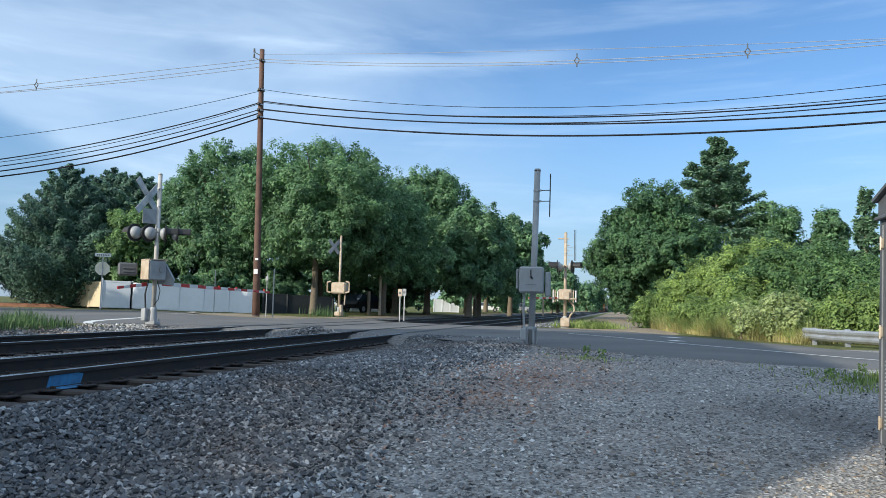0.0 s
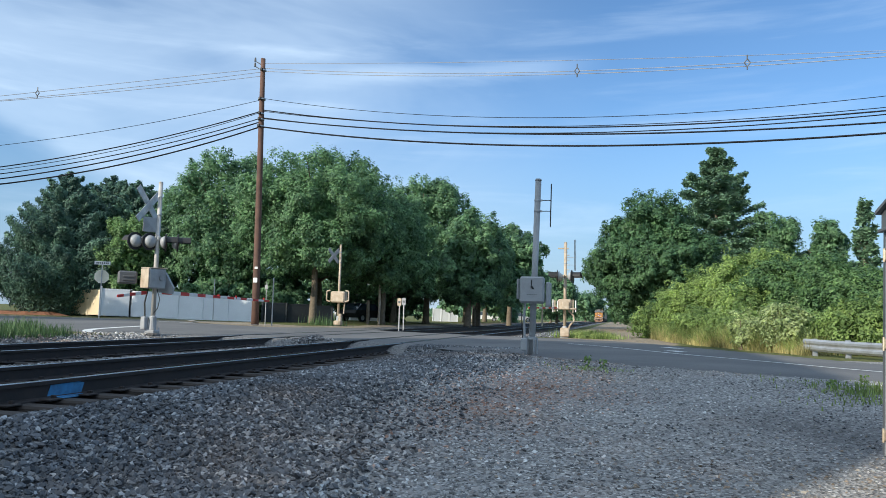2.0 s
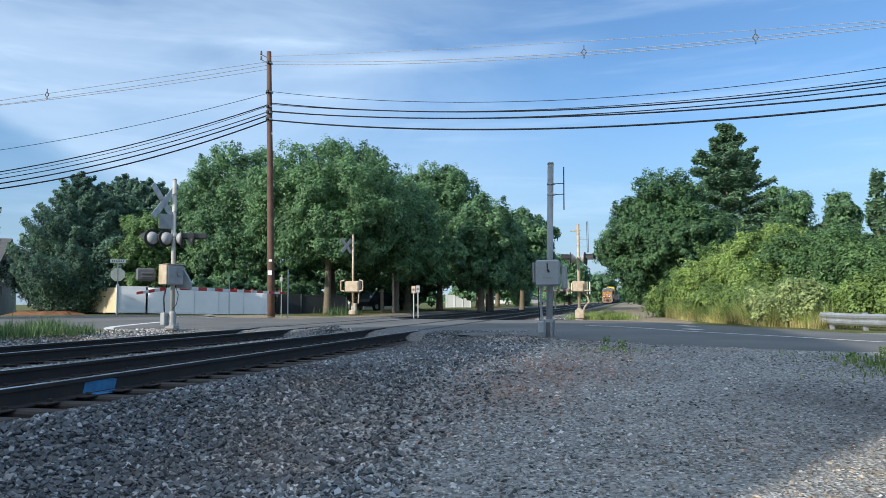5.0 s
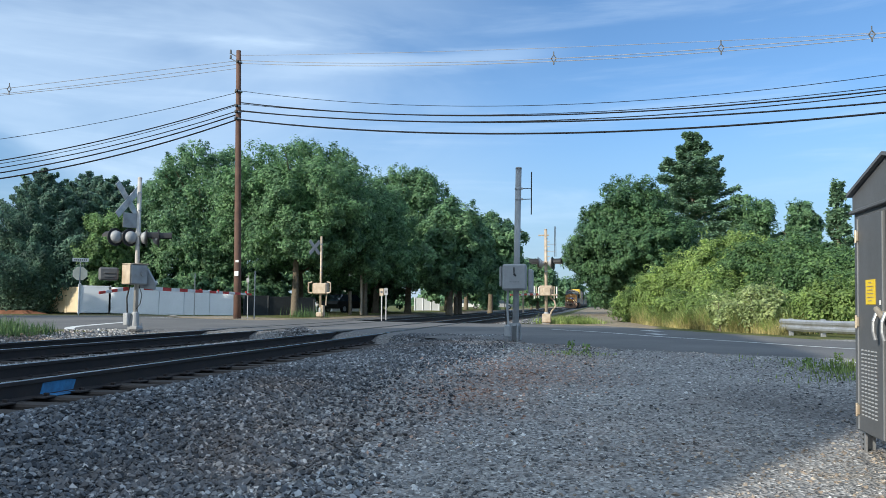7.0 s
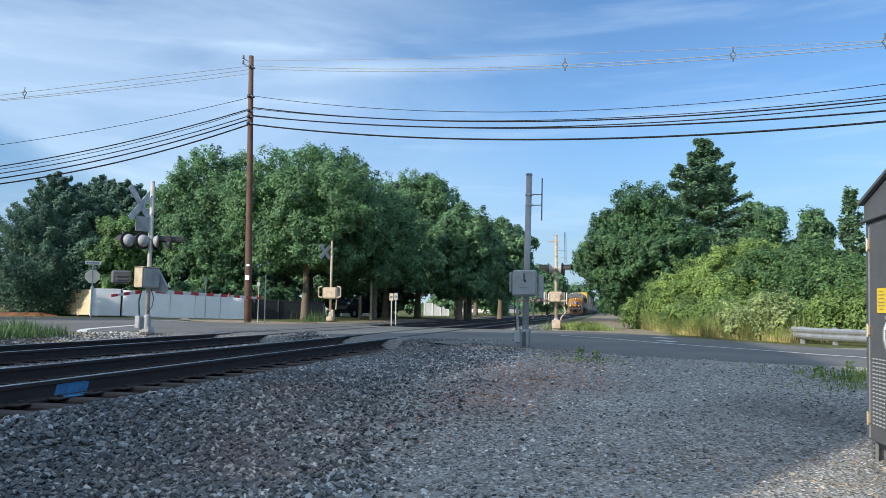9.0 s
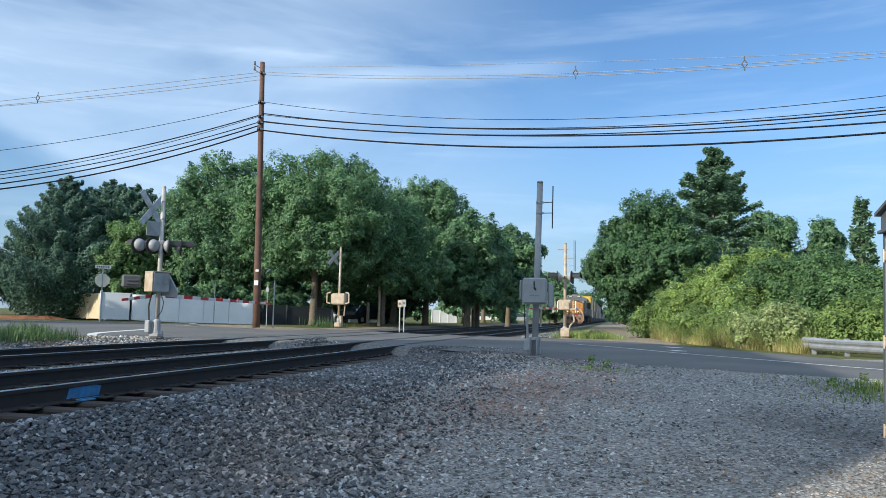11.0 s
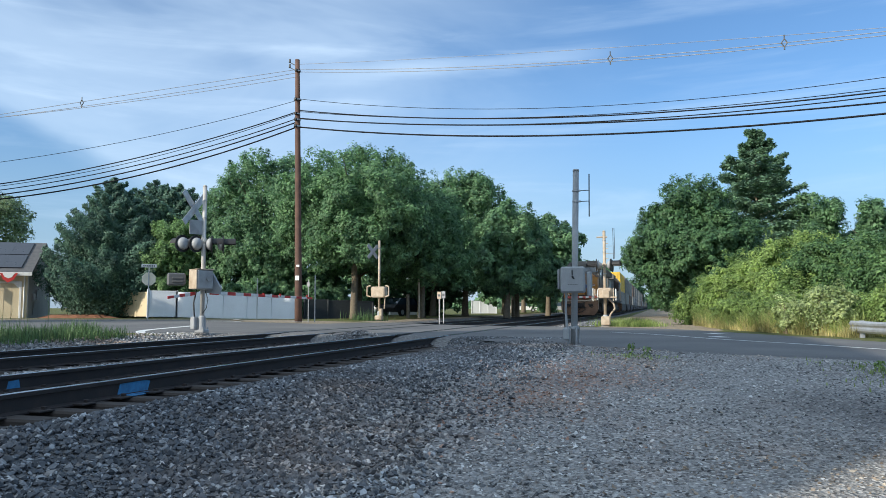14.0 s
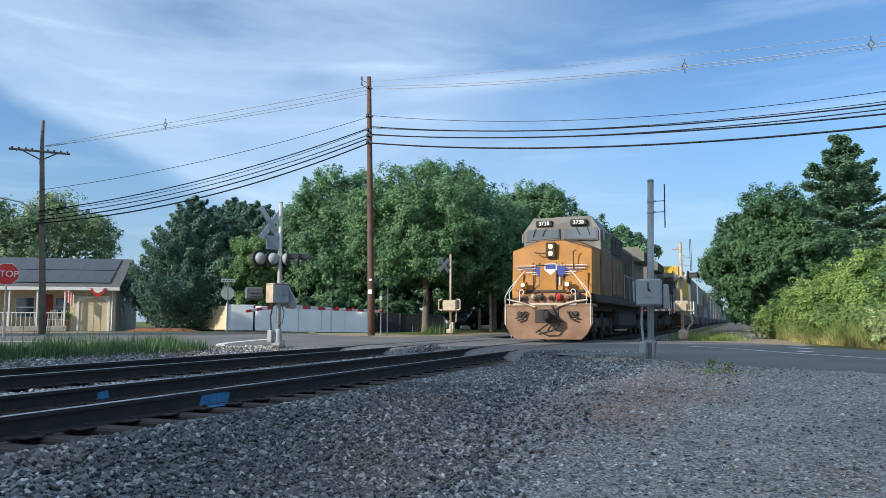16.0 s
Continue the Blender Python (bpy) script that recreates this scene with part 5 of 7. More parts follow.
def signal_mast(x, y, z, h, paint, label, lights_z, turn, edge_on=False):
    t = thing("crossing_signal", pose(x, y, z), label, "crossing signal", "crossing signals")
    m = Mesh()
    m.box((0, 0, 0.03), (0.30, 0.30, 0.10), 0.02)
    m.lathe([((0, 0, 0.06), 0.115), ((0, 0, 0.44), 0.10), ((0, 0, 0.48), 0.075)], 14)
    for i in (-1, 1):
        for j in (-1, 1):
            m.rod((i * 0.115, j * 0.115, 0.06), (i * 0.115, j * 0.115, 0.15), 0.018, None, 6)
    part("base_casting", m, M_GREY, t, "grey cast base")
    m = Mesh()
    m.rod((0, 0, 0.3), (0, 0, h), 0.064, 0.060, 14)
    m.rod((0, 0, h), (0, 0, h + 0.04), 0.068, 0.03, 14)
    part("mast", m, paint, t, "", True)
    for q in (0.55, 0.62, 0.78, 0.9):
        m = Mesh()
        m.rod((0, 0, h * q), (0, 0, h * q + 0.03), 0.075, None, 14)
        part("mast_band", m, M_GALV, t)
    if lights_z:
        r = pose(0, 0, 0, 0, 0, turn)
        m = Mesh()
        m.rod(r @ Vector((-0.75, 0, lights_z)), r @ Vector((0.75, 0, lights_z)), 0.03, None, 8)
        m.box((0, 0, lights_z), (0.16, 0.16, 0.16), 0.03)
        part("light_arm", m, paint, t)
        for s in (-0.5, 0.5) if edge_on else ():
            lamp_unit(t, pose(-0.30, s, lights_z - 0.02, 0, 0, -84))
            lamp_unit(t, pose(0.30, s, lights_z - 0.02, 0, 0, 84))
        for s, face in () if edge_on else ((-0.60, 250), (-0.22, 250), (0.24, 120), (0.56, 120)):
            lamp_unit(t, r @ pose(s, -0.05, lights_z - 0.10, 0, 0, face - turn))
    return t


def build_signal_left():
    """The mast across the tracks, with crossbuck, flashers and a lowered gate."""
    t = signal_mast(-12.72, 19.17, 0.80, 4.28, M_SILVER, "silver crossing signal with crossbuck, flashers and lowered gate beside the tracks", 2.67, 34)
    crossbuck(t, pose(-0.24, -0.14, 3.62, 0, 0, 84), 0, 1.3, M_GALV)
    m = Mesh()
    m.box((0, 0, 0), (0.02, 0.42, 0.42), 0.004)
    o = part("number_of_tracks_sign", m, M_GREY, t, "grey back of a small sign plate")
    o.matrix_basis = pose(-0.12, -0.22, 3.05, 0, 0, -28)
    m = Mesh()
    m.box((0, 0, 0), (0.50, 0.46, 0.56), 0.03)
    m.rod((0.10, -0.23, 0.02), (0.10, -0.27, 0.02), 0.07, None, 12)
    o = part("gate_mechanism", m, M_GREY, t, "grey gate mechanism housing")
    o.matrix_basis = pose(0.06, -0.16, 1.52, 0, 0, 62)
    # tan plates over the grey housing paint sunlight on its sunward side and top
    m = Mesh()
    m.box((-0.265, 0, 0), (0.03, 0.44, 0.54), 0.01)
    m.box((0, 0, 0.292), (0.54, 0.50, 0.025), 0.008)
    o = part("sunlit_faces", m, M_TAN, t, "sunward side and lid, tan painted for sunlight")
    o.matrix_basis = pose(0.06, -0.16, 1.52, 0, 0, 62)
    m = Mesh()
    m.box((0, 0, 0), (0.50, 0.30, 0.36), 0.04)
    m.box((0.02, -0.16, 0.03), (0.30, 0.03, 0.05), 0.01)
    m.box((0.02, -0.16, -0.07), (0.30, 0.03, 0.05), 0.01)
    o = part("counterweight", m, M_DKGREY, t, "dark grey counterweight")
    o.matrix_basis = pose(-0.60, -0.42, 1.53, 0, 0, 40)
    m = Mesh()
    m.plate([(0.0, 1.15), (0.46, 1.10), (0.50, 1.28), (0.22, 1.72), (0.05, 1.7)], "y", 0.14, 0.22)
    part("arm_bracket", m, M_GREY, t, "grey arm support plate")
    arm(t, (0.08, 0.25, 1.15), (-0.38, 8.1, 1.08), 15, 0.11)
    arm(t, (-0.05, -0.3, 1.12), (0.16, -1.85, 0.98), 5, 0.10)
    for q in (0.45, 0.62, 0.93):
        m = Mesh()
        m.rod((0.08 - 0.46 * q, 0.25 + 7.85 * q, 1.20), (0.08 - 0.46 * q, 0.25 + 7.85 * q, 1.10), 0.035, None, 8)
        part("gate_lamp", m, M_RED, t)
    m = Mesh()
    m.box((-0.17, -0.14, 0.27), (0.15, 0.18, 0.36), 0.02)
    part("junction_box", m, M_GREY, t)
    m = Mesh()
    m.tube([(-0.16, -0.14, 0.42), (-0.19, -0.15, 0.85), (-0.12, -0.12, 1.25)], 0.022, 8)
    part("conduit", m, M_BLACK, t)
    m = Mesh()
    m.tube([(0.15, -0.1, 1.2), (0.26, -0.12, 0.95), (0.2, -0.1, 0.7), (0.05, -0.05, 0.55)], 0.012, 6)
    part("conduit", m, M_BLACK, t)


build_signal_left()


def build_signal_far():
    t = signal_mast(-14.44, 38.37, 0.85, 4.3, M_TAN, "weathered crossing signal with small crossbuck and gate gear", 0, 0)
    crossbuck(t, pose(-0.34, -0.1, 3.72, 0, 0, 62), 0, 1.0, M_GREY)
    m = Mesh()
    m.box((0, 0, 1.5), (0.8, 0.5, 0.6), 0.06)
    part("gate_mechanism", m, M_TAN, t)
    for s in (-1, 1):
        m = Mesh()
        m.tube([(s * 0.42, -0.2, 1.25), (s * 0.62, -0.2, 1.3), (s * 0.62, -0.2, 1.8), (s * 0.42, -0.2, 1.85)], 0.04, 8)
        part("guard_bar", m, M_TAN, t)
    m = Mesh()
    m.box((0, 0, 0.12), (0.40, 0.38, 0.25), 0.04)
    m.box((0.12, 0, 0.40), (0.16, 0.24, 0.42), 0.03)
    part("pedestal", m, M_TAN, t)
    m = Mesh()
    m.tube([(0.3, 0, 0.6), (0.34, 0, 1.25)], 0.035, 8)
    part("conduit", m, M_TAN, t)


build_signal_far()


def build_signal_right():
    """The mast beyond the road: flashers, climbing pegs, aerial and gate gear."""
    t = signal_mast(-1.95, 30.94, 0.74, 3.85, M_TAN, "weathered tan crossing signal with flashers, aerial and gate gear", 2.48, 88, True)
    m = Mesh()
    m.rod((-0.3, 0, 3.62), (0.12, 0, 3.62), 0.03, None, 8)
    part("peg_arm", m, M_TAN, t)
    for k in range(4):
        m = Mesh()
        m.rod((0, 0, 2.75 + 0.2 * k), (0.16, 0, 2.75 + 0.2 * k), 0.015, None, 6)
        part("climbing_peg", m, M_TAN, t)
    for dx in (0.36, 0.41):
        m = Mesh()
        m.rod((dx, 0, 2.72), (dx - 0.01, 0, 3.98), 0.012, None, 6)
        part("aerial_rod", m, M_BLACK, t)
    for z in (2.95, 3.25):
        m = Mesh()
        m.rod((0, 0, z), (0.4, 0, z), 0.010, None, 6)
        part("aerial_bracket", m, M_GALV, t)
    m = Mesh()
    m.box((0, -0.05, 1.35), (0.55, 0.36, 0.42), 0.05)
    m.box((0.05, -0.3, 1.30), (0.30, 0.14, 0.32), 0.03)
    part("gate_mechanism", m, M_TAN, t)
    for k, dx in enumerate((-0.46, -0.38, -0.28, 0.34, 0.44)):
        m = Mesh()
        m.box((dx, -0.22, 1.28), (0.045, 0.05, 0.52 - 0.05 * (k % 3)), 0.01)
        part("guard_bar", m, M_TAN if k % 2 else M_WHITE, t)
    m = Mesh()
    m.box((0, -0.28, 1.18), (0.95, 0.04, 0.06), 0.01)
    part("guard_rail", m, M_TAN, t)
    arm(t, (-0.30, -0.35, 1.2), (-0.95, -4.6, 1.12), 9, 0.08)
    m = Mesh()
    m.tube([(0.14, 0, 1.12), (0.34, 0, 0.92), (0.38, 0, 0.72), (0.2, 0, 0.5), (0.16, 0, 0.25)], 0.035, 8)
    part("conduit", m, M_TAN, t, "pale flexible conduit")
    m = Mesh()
    m.box((0.02, -0.1, 0.24), (0.36, 0.26, 0.36), 0.03)
    part("pedestal", m, M_TAN, t)


build_signal_right()


def build_meter_mast():
    """The grey pipe mast in the lot with its box and aerial."""
    t = thing("antenna_mast", pose(-1.66, 15.92, 0.70), "grey steel pipe mast with an equipment box and a dipole aerial", "mast")
    m = Mesh()
    m.rod((0, 0, -0.1), (0.09, 0, 3.70), 0.068, 0.064, 16)
    m.rod((0.09, 0, 3.70), (0.091, 0, 3.74), 0.072, 0.060, 16)
    part("pipe", m, M_GREY, t, "", True)
    m = Mesh()
    m.rod((0.0, 0, 0.02), (0.0, 0, 0.04), 0.22, 0.2, 16)
    for k in range(4):
        a = k * 1.571 + 0.5
        m.rod((0.12 * math.cos(a), 0.12 * math.sin(a), 0.04), (0.12 * math.cos(a), 0.12 * math.sin(a), 0.40), 0.022, 0.018, 6)
    m.rod((0, 0, 0.36), (0, 0, 0.42), 0.11, None, 14)
    part("base_clamp", m, M_GREY, t, "bolted base clamp with four rods")
    m = Mesh()
    m.rod((0, 0, -0.12), (0, 0, 0.02), 0.30, 0.26, 16)
    part("footing", m, M_CONC, t, "crumbling concrete footing")
    m = Mesh()
    m.box((-0.14, -0.1, 0.26), (0.13, 0.15, 0.26), 0.02)
    part("junction_box", m, M_GREY, t)
    box = thing_part("equipment_box", t)
    m = Mesh()
    m.box((0.02, -0.20, 1.38), (0.50, 0.24, 0.55), 0.035)
    part("box_body", m, M_GREY, box)
    m = Mesh()
    m.box((0.02, -0.335, 1.385), (0.46, 0.03, 0.50), 0.012)
    part("box_door", m, M_GREY, box, "grey door")
    m = Mesh()
    m.rod((0.02, -0.36, 1.47), (0.02, -0.36, 1.58), 0.012, None, 8)
    m.rod((0.02, -0.36, 1.45), (0.06, -0.375, 1.40), 0.022, 0.016, 8)
    part("box_handle", m, M_BLACK, box, "black latch handle")
    m = Mesh()
    for k in range(6):
        m.box((-0.06 + 0.035 * k, -0.352, 1.28), (0.022, 0.004, 0.012))
    part("box_caption", m, M_DKGREY, box, "row of small dark marks")
    m = Mesh()
    m.box((-0.28, -0.12, 1.40), (0.05, 0.16, 0.42), 0.015)
    part("side_plate", m, M_GREY, t)
    m = Mesh()
    m.box((0.34, -0.02, 1.30), (0.10, 0.30, 0.50), 0.02)
    part("back_bracket", m, M_GREY, t)
    m = Mesh()
    m.tube([(-0.13, -0.1, 0.38), (-0.15, -0.12, 0.75), (-0.13, -0.15, 1.12)], 0.026, 8)
    part("conduit", m, M_GREY, t)
    m = Mesh()
    m.tube([(-0.17, -0.1, 0.35), (-0.2, -0.12, 0.8), (-0.19, -0.15, 1.12)], 0.010, 6)
    part("cable", m, M_BLACK, t)
    for z in (3.05, 3.28):
        m = Mesh()
        m.rod((0.08, 0, z - 0.015), (0.08, 0, z + 0.015), 0.075, None, 14)
        m.box((0.16, 0, z), (0.05, 0.04, 0.04), 0.008)
        part("aerial_clamp", m, M_GALV, t)
        m = Mesh()
        m.rod((0.1, 0, z), (0.36, 0, z), 0.009, None, 6)
        part("aerial_bracket", m, M_BLACK, t)
    m = Mesh()
    m.rod((0.355, 0, 2.72), (0.365, 0, 3.63), 0.012, None, 8)
    part("aerial_rod", m, M_BLACK, t)


def thing_part(name, parent):
    o = new(name)
    o.empty_display_size = 0.1
    o.parent = parent
    return o


build_meter_mast()


# ---- the cabinet in the lot ----
def build_cabinet():
    """A dark grey signal cabinet on short legs; its gable end with two doors faces the track."""
    w, d = 1.60, 1.15
    lo, top, eave, ridge = 0.18, 2.04, 2.18, 2.385
    t = thing("signal_cabinet", pose(2.17, 7.10, 0.28, 0, 1.5, 0), "dark grey steel signal cabinet with a gabled roof on short legs", "cabinet")
    m = Mesh()
    m.box((d / 2, -w / 2, (lo + top) / 2), (d, w, top - lo), 0.012)
    part("body", m, M_DKGREY, t)
    m = Mesh()
    m.plate([(0.0, top), (-w, top), (-w, eave), (-w / 2, ridge), (0.0, eave)], "x", -0.012, d + 0.012)
    part("gable", m, M_DKGREY, t)
    for a, b in ((0.045, -w / 2), (-w - 0.045, -w / 2)):
        m = Mesh()
        m.plate([(a, eave - 0.008), (b, ridge + 0.005), (b, ridge + 0.032), (a, eave + 0.022)], "x", -0.05, d + 0.05)
        part("roof_panel", m, M_DKGREY, t)
    m = Mesh()
    m.box((-0.018, -w / 2, top - 0.01), (0.04, w + 0.04, 0.03), 0.006)
    part("drip_rail", m, M_DKGREY, t)
    louvre = Mesh()
    louvre.box((0, 0, 0), (0.012, 0.042, 0.014), 0.004)
    proto = None
    for yc, sgn in ((-0.45, 1), (-1.15, -1)):
        m = Mesh()
        m.box((-0.012, yc, 1.08), (0.024, 0.58, 1.78), 0.006)
        dr = part("door", m, M_DKGREY, t, "dark grey louvred door")
        for s in (-1, 1):
            m = Mesh()
            m.box((-0.028, yc + s * 0.282, 1.08), (0.008, 0.010, 1.76))
            part("door_trim", m, M_GALV, dr, "bright edge trim")
        for i in range(18):
            for j in range(5):
                q = pose(-0.027, yc + 0.03 + (j - 2) * 0.075, 0.33 + i * 0.031)
                if proto is None:
                    proto = part("louvre", louvre, M_GREY, dr)
                    proto.matrix_basis = q
                else:
                    o = new("louvre", proto.data)
                    o.parent, o.matrix_basis = dr, q
        for z in (0.36, 1.09, 1.81):
            m = Mesh()
            m.box((-0.034, yc + sgn * 0.285, z), (0.022, 0.055, 0.085), 0.006)
            m.rod((-0.045, yc + sgn * 0.275, z - 0.055), (-0.045, yc + sgn * 0.275, z + 0.055), 0.010, None, 8)
            part("hinge", m, M_BRASS, dr, "bright steel hinge")
    m = Mesh()
    m.box((-0.027, -0.465, 1.335), (0.004, 0.21, 0.20))
    lab = part("warning_label", m, M_YELLOWLABEL, t, "yellow warning label with unreadable lines")
    for i, wd in enumerate((0.07, 0.14, 0.12, 0.15, 0.15, 0.08)):
        m = Mesh()
        m.box((-0.0305, -0.465, 1.41 - i * 0.029), (0.002, wd, 0.007))
        part("printed_line", m, M_BRASS, lab)
    m = Mesh()
    m.box((-0.05, -0.80, 1.16), (0.035, 0.20, 0.05), 0.012)
    m.rod((-0.07, -0.72, 1.20), (-0.07, -0.86, 1.13), 0.022, None, 8)
    part("door_handle", m, M_BRASS, t, "brass-coloured latch bar with a padlock")
    for y in (-0.70, -0.88):
        m = Mesh()
        m.tube([(-0.06, y, 1.17), (-0.085, y, 1.10), (-0.085, y, 1.02), (-0.07, y, 0.96)], 0.015, 8)
        part("swing_handle", m, M_GALV, t, "curved steel swing handle")
    m = Mesh()
    m.box((-0.03, -0.68, 1.25), (0.006, 0.025, 0.035))
    part("lock_plate", m, M_WHITE, t)
    for dx in (0.05, d - 0.05):
        for dy in (-0.06, -w + 0.06):
            m = Mesh()
            m.box((dx, dy, 0.06), (0.02, 0.11, 0.24), 0.004)
            m.box((dx + 0.045, dy + 0.04, 0.06), (0.11, 0.02, 0.24), 0.004)
            m.box((dx, dy, -0.04), (0.14, 0.14, 0.02), 0.004)
            part("leg", m, M_GALV, t, "perforated galvanised angle leg")
    for k in range(4):
        m = Mesh()
        m.rod((0.036, -0.06, 0.02 + 0.04 * k), (0.0395, -0.06, 0.02 + 0.04 * k), 0.011, None, 8)
        part("bolt_hole", m, M_BLACK, t)
    m = Mesh()
    m.box((d / 2 - 0.1, -0.75, 0.05), (0.5, 0.5, 0.28), 0.01)
    part("cable_chute", m, M_DKGREY, t)


build_cabinet()


# ---- guard rail ----
def build_guardrail():
    t = thing("guardrail", pose(0, 0, 0), "galvanised steel road guardrail on posts at the thicket", "guardrail")
    line = [Vector((4.82, 21.4, 1.02)), Vector((5.25, 20.6, 1.0)), Vector((5.95, 19.2, 1.0)), Vector((6.8, 17.8, 1.0)), Vector((8.2, 16.2, 1.0)), Vector((11.5, 13.6, 0.95))]
    prof = [(-0.15, 0.0), (-0.10, 0.04), (-0.05, 0.04), (0.0, 0.0), (0.05, 0.04), (0.10, 0.04), (0.15, 0.0)]
    for a, b in zip(line, line[1:]):
        d = (b - a).normalized()
        nrm = Vector((-d.y, d.x, 0)) * -1
        vs, fs = [], []
        for p in (a, b + d * 0.05):
            for th in (0.0, 0.012):
                vs += [p + Vector((0, 0, q)) + nrm * (o + th) for q, o in prof]
        n = len(prof)
        for k in range(n - 1):
            fs += [(k, k + 1, 2 * n + k + 1, 2 * n + k), (n + k, n + k + 1, 3 * n + k + 1, 3 * n + k)]
        fs += [(0, 2 * n, 3 * n, n), (n - 1, 3 * n - 1, 4 * n - 1, 2 * n - 1)]
        m = Mesh()
        m.add(vs, fs)
        part("beam", m, M_GALV, t)
        m = Mesh()
        q = a.lerp(b, 0.3) - nrm * 0.08
        m.box((q.x, q.y, 0.80), (0.12, 0.10, 0.75), 0.01)
        part("post", m, M_GALV, t)


build_guardrail()


# ---- signs ----
def octagon(r):
    return [(r * math.cos(math.radians(22.5 + 45 * k)), r * math.sin(math.radians(22.5 + 45 * k))) for k in range(8)]


def sign_post(parent, h):
    m = Mesh()
    m.box((0, 0.03, h / 2 - 0.1), (0.055, 0.035, h + 0.2), 0.006)
    part("post", m, M_GALV, parent)


def build_stop_signs():
    t = thing("stop_sign", pose(-23.45, 18.7, 0.86, 0, 0, 50), "red octagonal stop sign with white border on a steel post", "road sign", "road signs")
    sign_post(t, 2.6)
    m = Mesh()
    m.plate([(p, q + 2.28) for p, q in octagon(0.41)], "y", -0.012, 0.0)
    part("border", m, M_WHITE, t)
    m = Mesh()
    m.plate([(p, q + 2.28) for p, q in octagon(0.385)], "y", -0.018, -0.010)
    part("face", m, M_RED, t)
    lettering("word", "STOP", 0.30, M_WHITE, t, pose(0, -0.021, 2.28, 90, 0, 0))
    t = thing("stop_sign", pose(-26.58, 35.05, 0.98, 0, 0, 215), "bare metal back of a stop sign under street name blades", "road sign", "road signs")
    sign_post(t, 2.75)
    m = Mesh()
    m.plate([(p, q + 2.1) for p, q in octagon(0.38)], "y", -0.012, 0.0)
    part("face", m, M_SUNLITBACK, t, "bare back of the octagon, cream in place of sunlight")
    for k, (z, turn) in enumerate(((2.82, 180), (2.62, 95))):
        m = Mesh()
        m.box((0, 0, 0), (0.78, 0.012, 0.18), 0.004)
        b = part("street_blade", m, M_WHITE, t, "white street name blade")
        b.matrix_basis = pose(0, 0.02, z, 0, 0, turn)
        m = Mesh()
        for q in range(7):
            m.box((-0.27 + 0.09 * q, 0.009, 0), (0.055, 0.004, 0.08))
            m.box((-0.27 + 0.09 * q, -0.009, 0), (0.055, 0.004, 0.08))
        part("printed_bar", m, M_DKGREY, b, "dark unreadable characters")


build_stop_signs()


def small_sign(x, y, z, h, w, sh, material, label, turn=0):
    t = thing("sign", pose(x, y, z, 0, 0, turn), label, "sign", "trackside signs")
    sign_post(t, h)
    m = Mesh()
    m.box((0, -0.01, h - sh / 2), (w, 0.012, sh), 0.004)
    part("panel", m, material, t)
    m = Mesh()
    m.box((0, -0.018, h - sh / 2), (w * 0.6, 0.004, sh * 0.3))
    part("printed_bar", m, M_DKGREY, t)


small_sign(-10.38, 36.05, 0.9, 1.40, 0.20, 0.36, M_TAN, "white trackside sign on a steel post")
small_sign(-10.52, 37.34, 0.9, 1.45, 0.20, 0.36, M_GREY, "grey trackside sign on a steel post")


def post(x, y, h, r, label, material):
    t = thing("post", pose(x, y, ground_z(x, y)), label, "post", "posts beyond the crossing")
    m = Mesh()
    m.rod((0, 0, -0.1), (0, 0, h), r, r * 0.9, 10)
    m.rod((0, 0, h), (0, 0, h + 0.05), r * 1.1, r * 0.6, 10)
    part("shaft", m, material, t)


post(-15.1, 47.6, 2.6, 0.09, "pale wooden post beyond the crossing", M_TAN)
post(-15.4, 46.2, 1.5, 0.12, "stout pale stump beyond the crossing", M_BARK)
post(-12.6, 68.0, 2.2, 0.10, "pale wooden post beyond the crossing", M_TAN)
post(-11.4, 62.0, 1.6, 0.16, "stout brown post beyond the crossing", M_BARK)
post(-8.2, 88.0, 3.2, 0.10, "pale wooden post beside the line", M_TAN)
post(-21.8, 38.3, 2.3, 0.03, "thin leaning steel post by the white fence", M_GALV)
post(-15.7, 33.0, 2.2, 0.03, "thin steel post beside the utility pole", M_GALV)


# ---- fences ----
def panel_fence(name, pts, n, z0, h, material, label, cap):
    t = thing(name, pose(0, 0, 0), label, "fence")
    for (a, za, ha), (b, zb, hb), k in zip(pts, pts[1:], n):
        a, b = Vector((*a, za)), Vector((*b, zb))
        d = (b - a) / k
        for i in range(k + 1):
            p, hh = a + d * i, ha + (hb - ha) * i / k
            m = Mesh()
            m.box((p.x, p.y, p.z + hh / 2), (0.12, 0.12, hh + 0.06), 0.01)
            if cap:
                m.rod((p.x, p.y, p.z + hh + 0.03), (p.x, p.y, p.z + hh + 0.09), 0.09, 0.01, 4)
            part("post", m, material, t)
            if i < k:
                q = p + d
                h2 = ha + (hb - ha) * (i + 1) / k
                r = d.to_track_quat("X", "Z").to_matrix().to_4x4()
                L = d.length - 0.13
                c = (p + q) / 2
                mm = Matrix.Translation((c.x, c.y, c.z + (hh + h2) / 4)) @ r
                m = Mesh()
                m.box((0, 0, 0), (L, 0.035, (hh + h2) / 2 - 0.02), 0.004, mm)
                pn = part("panel", m, material, t)
                m = Mesh()
                m.box((0, 0, (hh + h2) / 4 - 0.05), (L, 0.055, 0.10), 0.008, mm)
                part("rail", m, material, pn)
                m = Mesh()
                m.box((0, 0, -(hh + h2) / 4 + 0.10), (L, 0.055, 0.12), 0.008, mm)
                part("rail", m, material, pn)
    return t


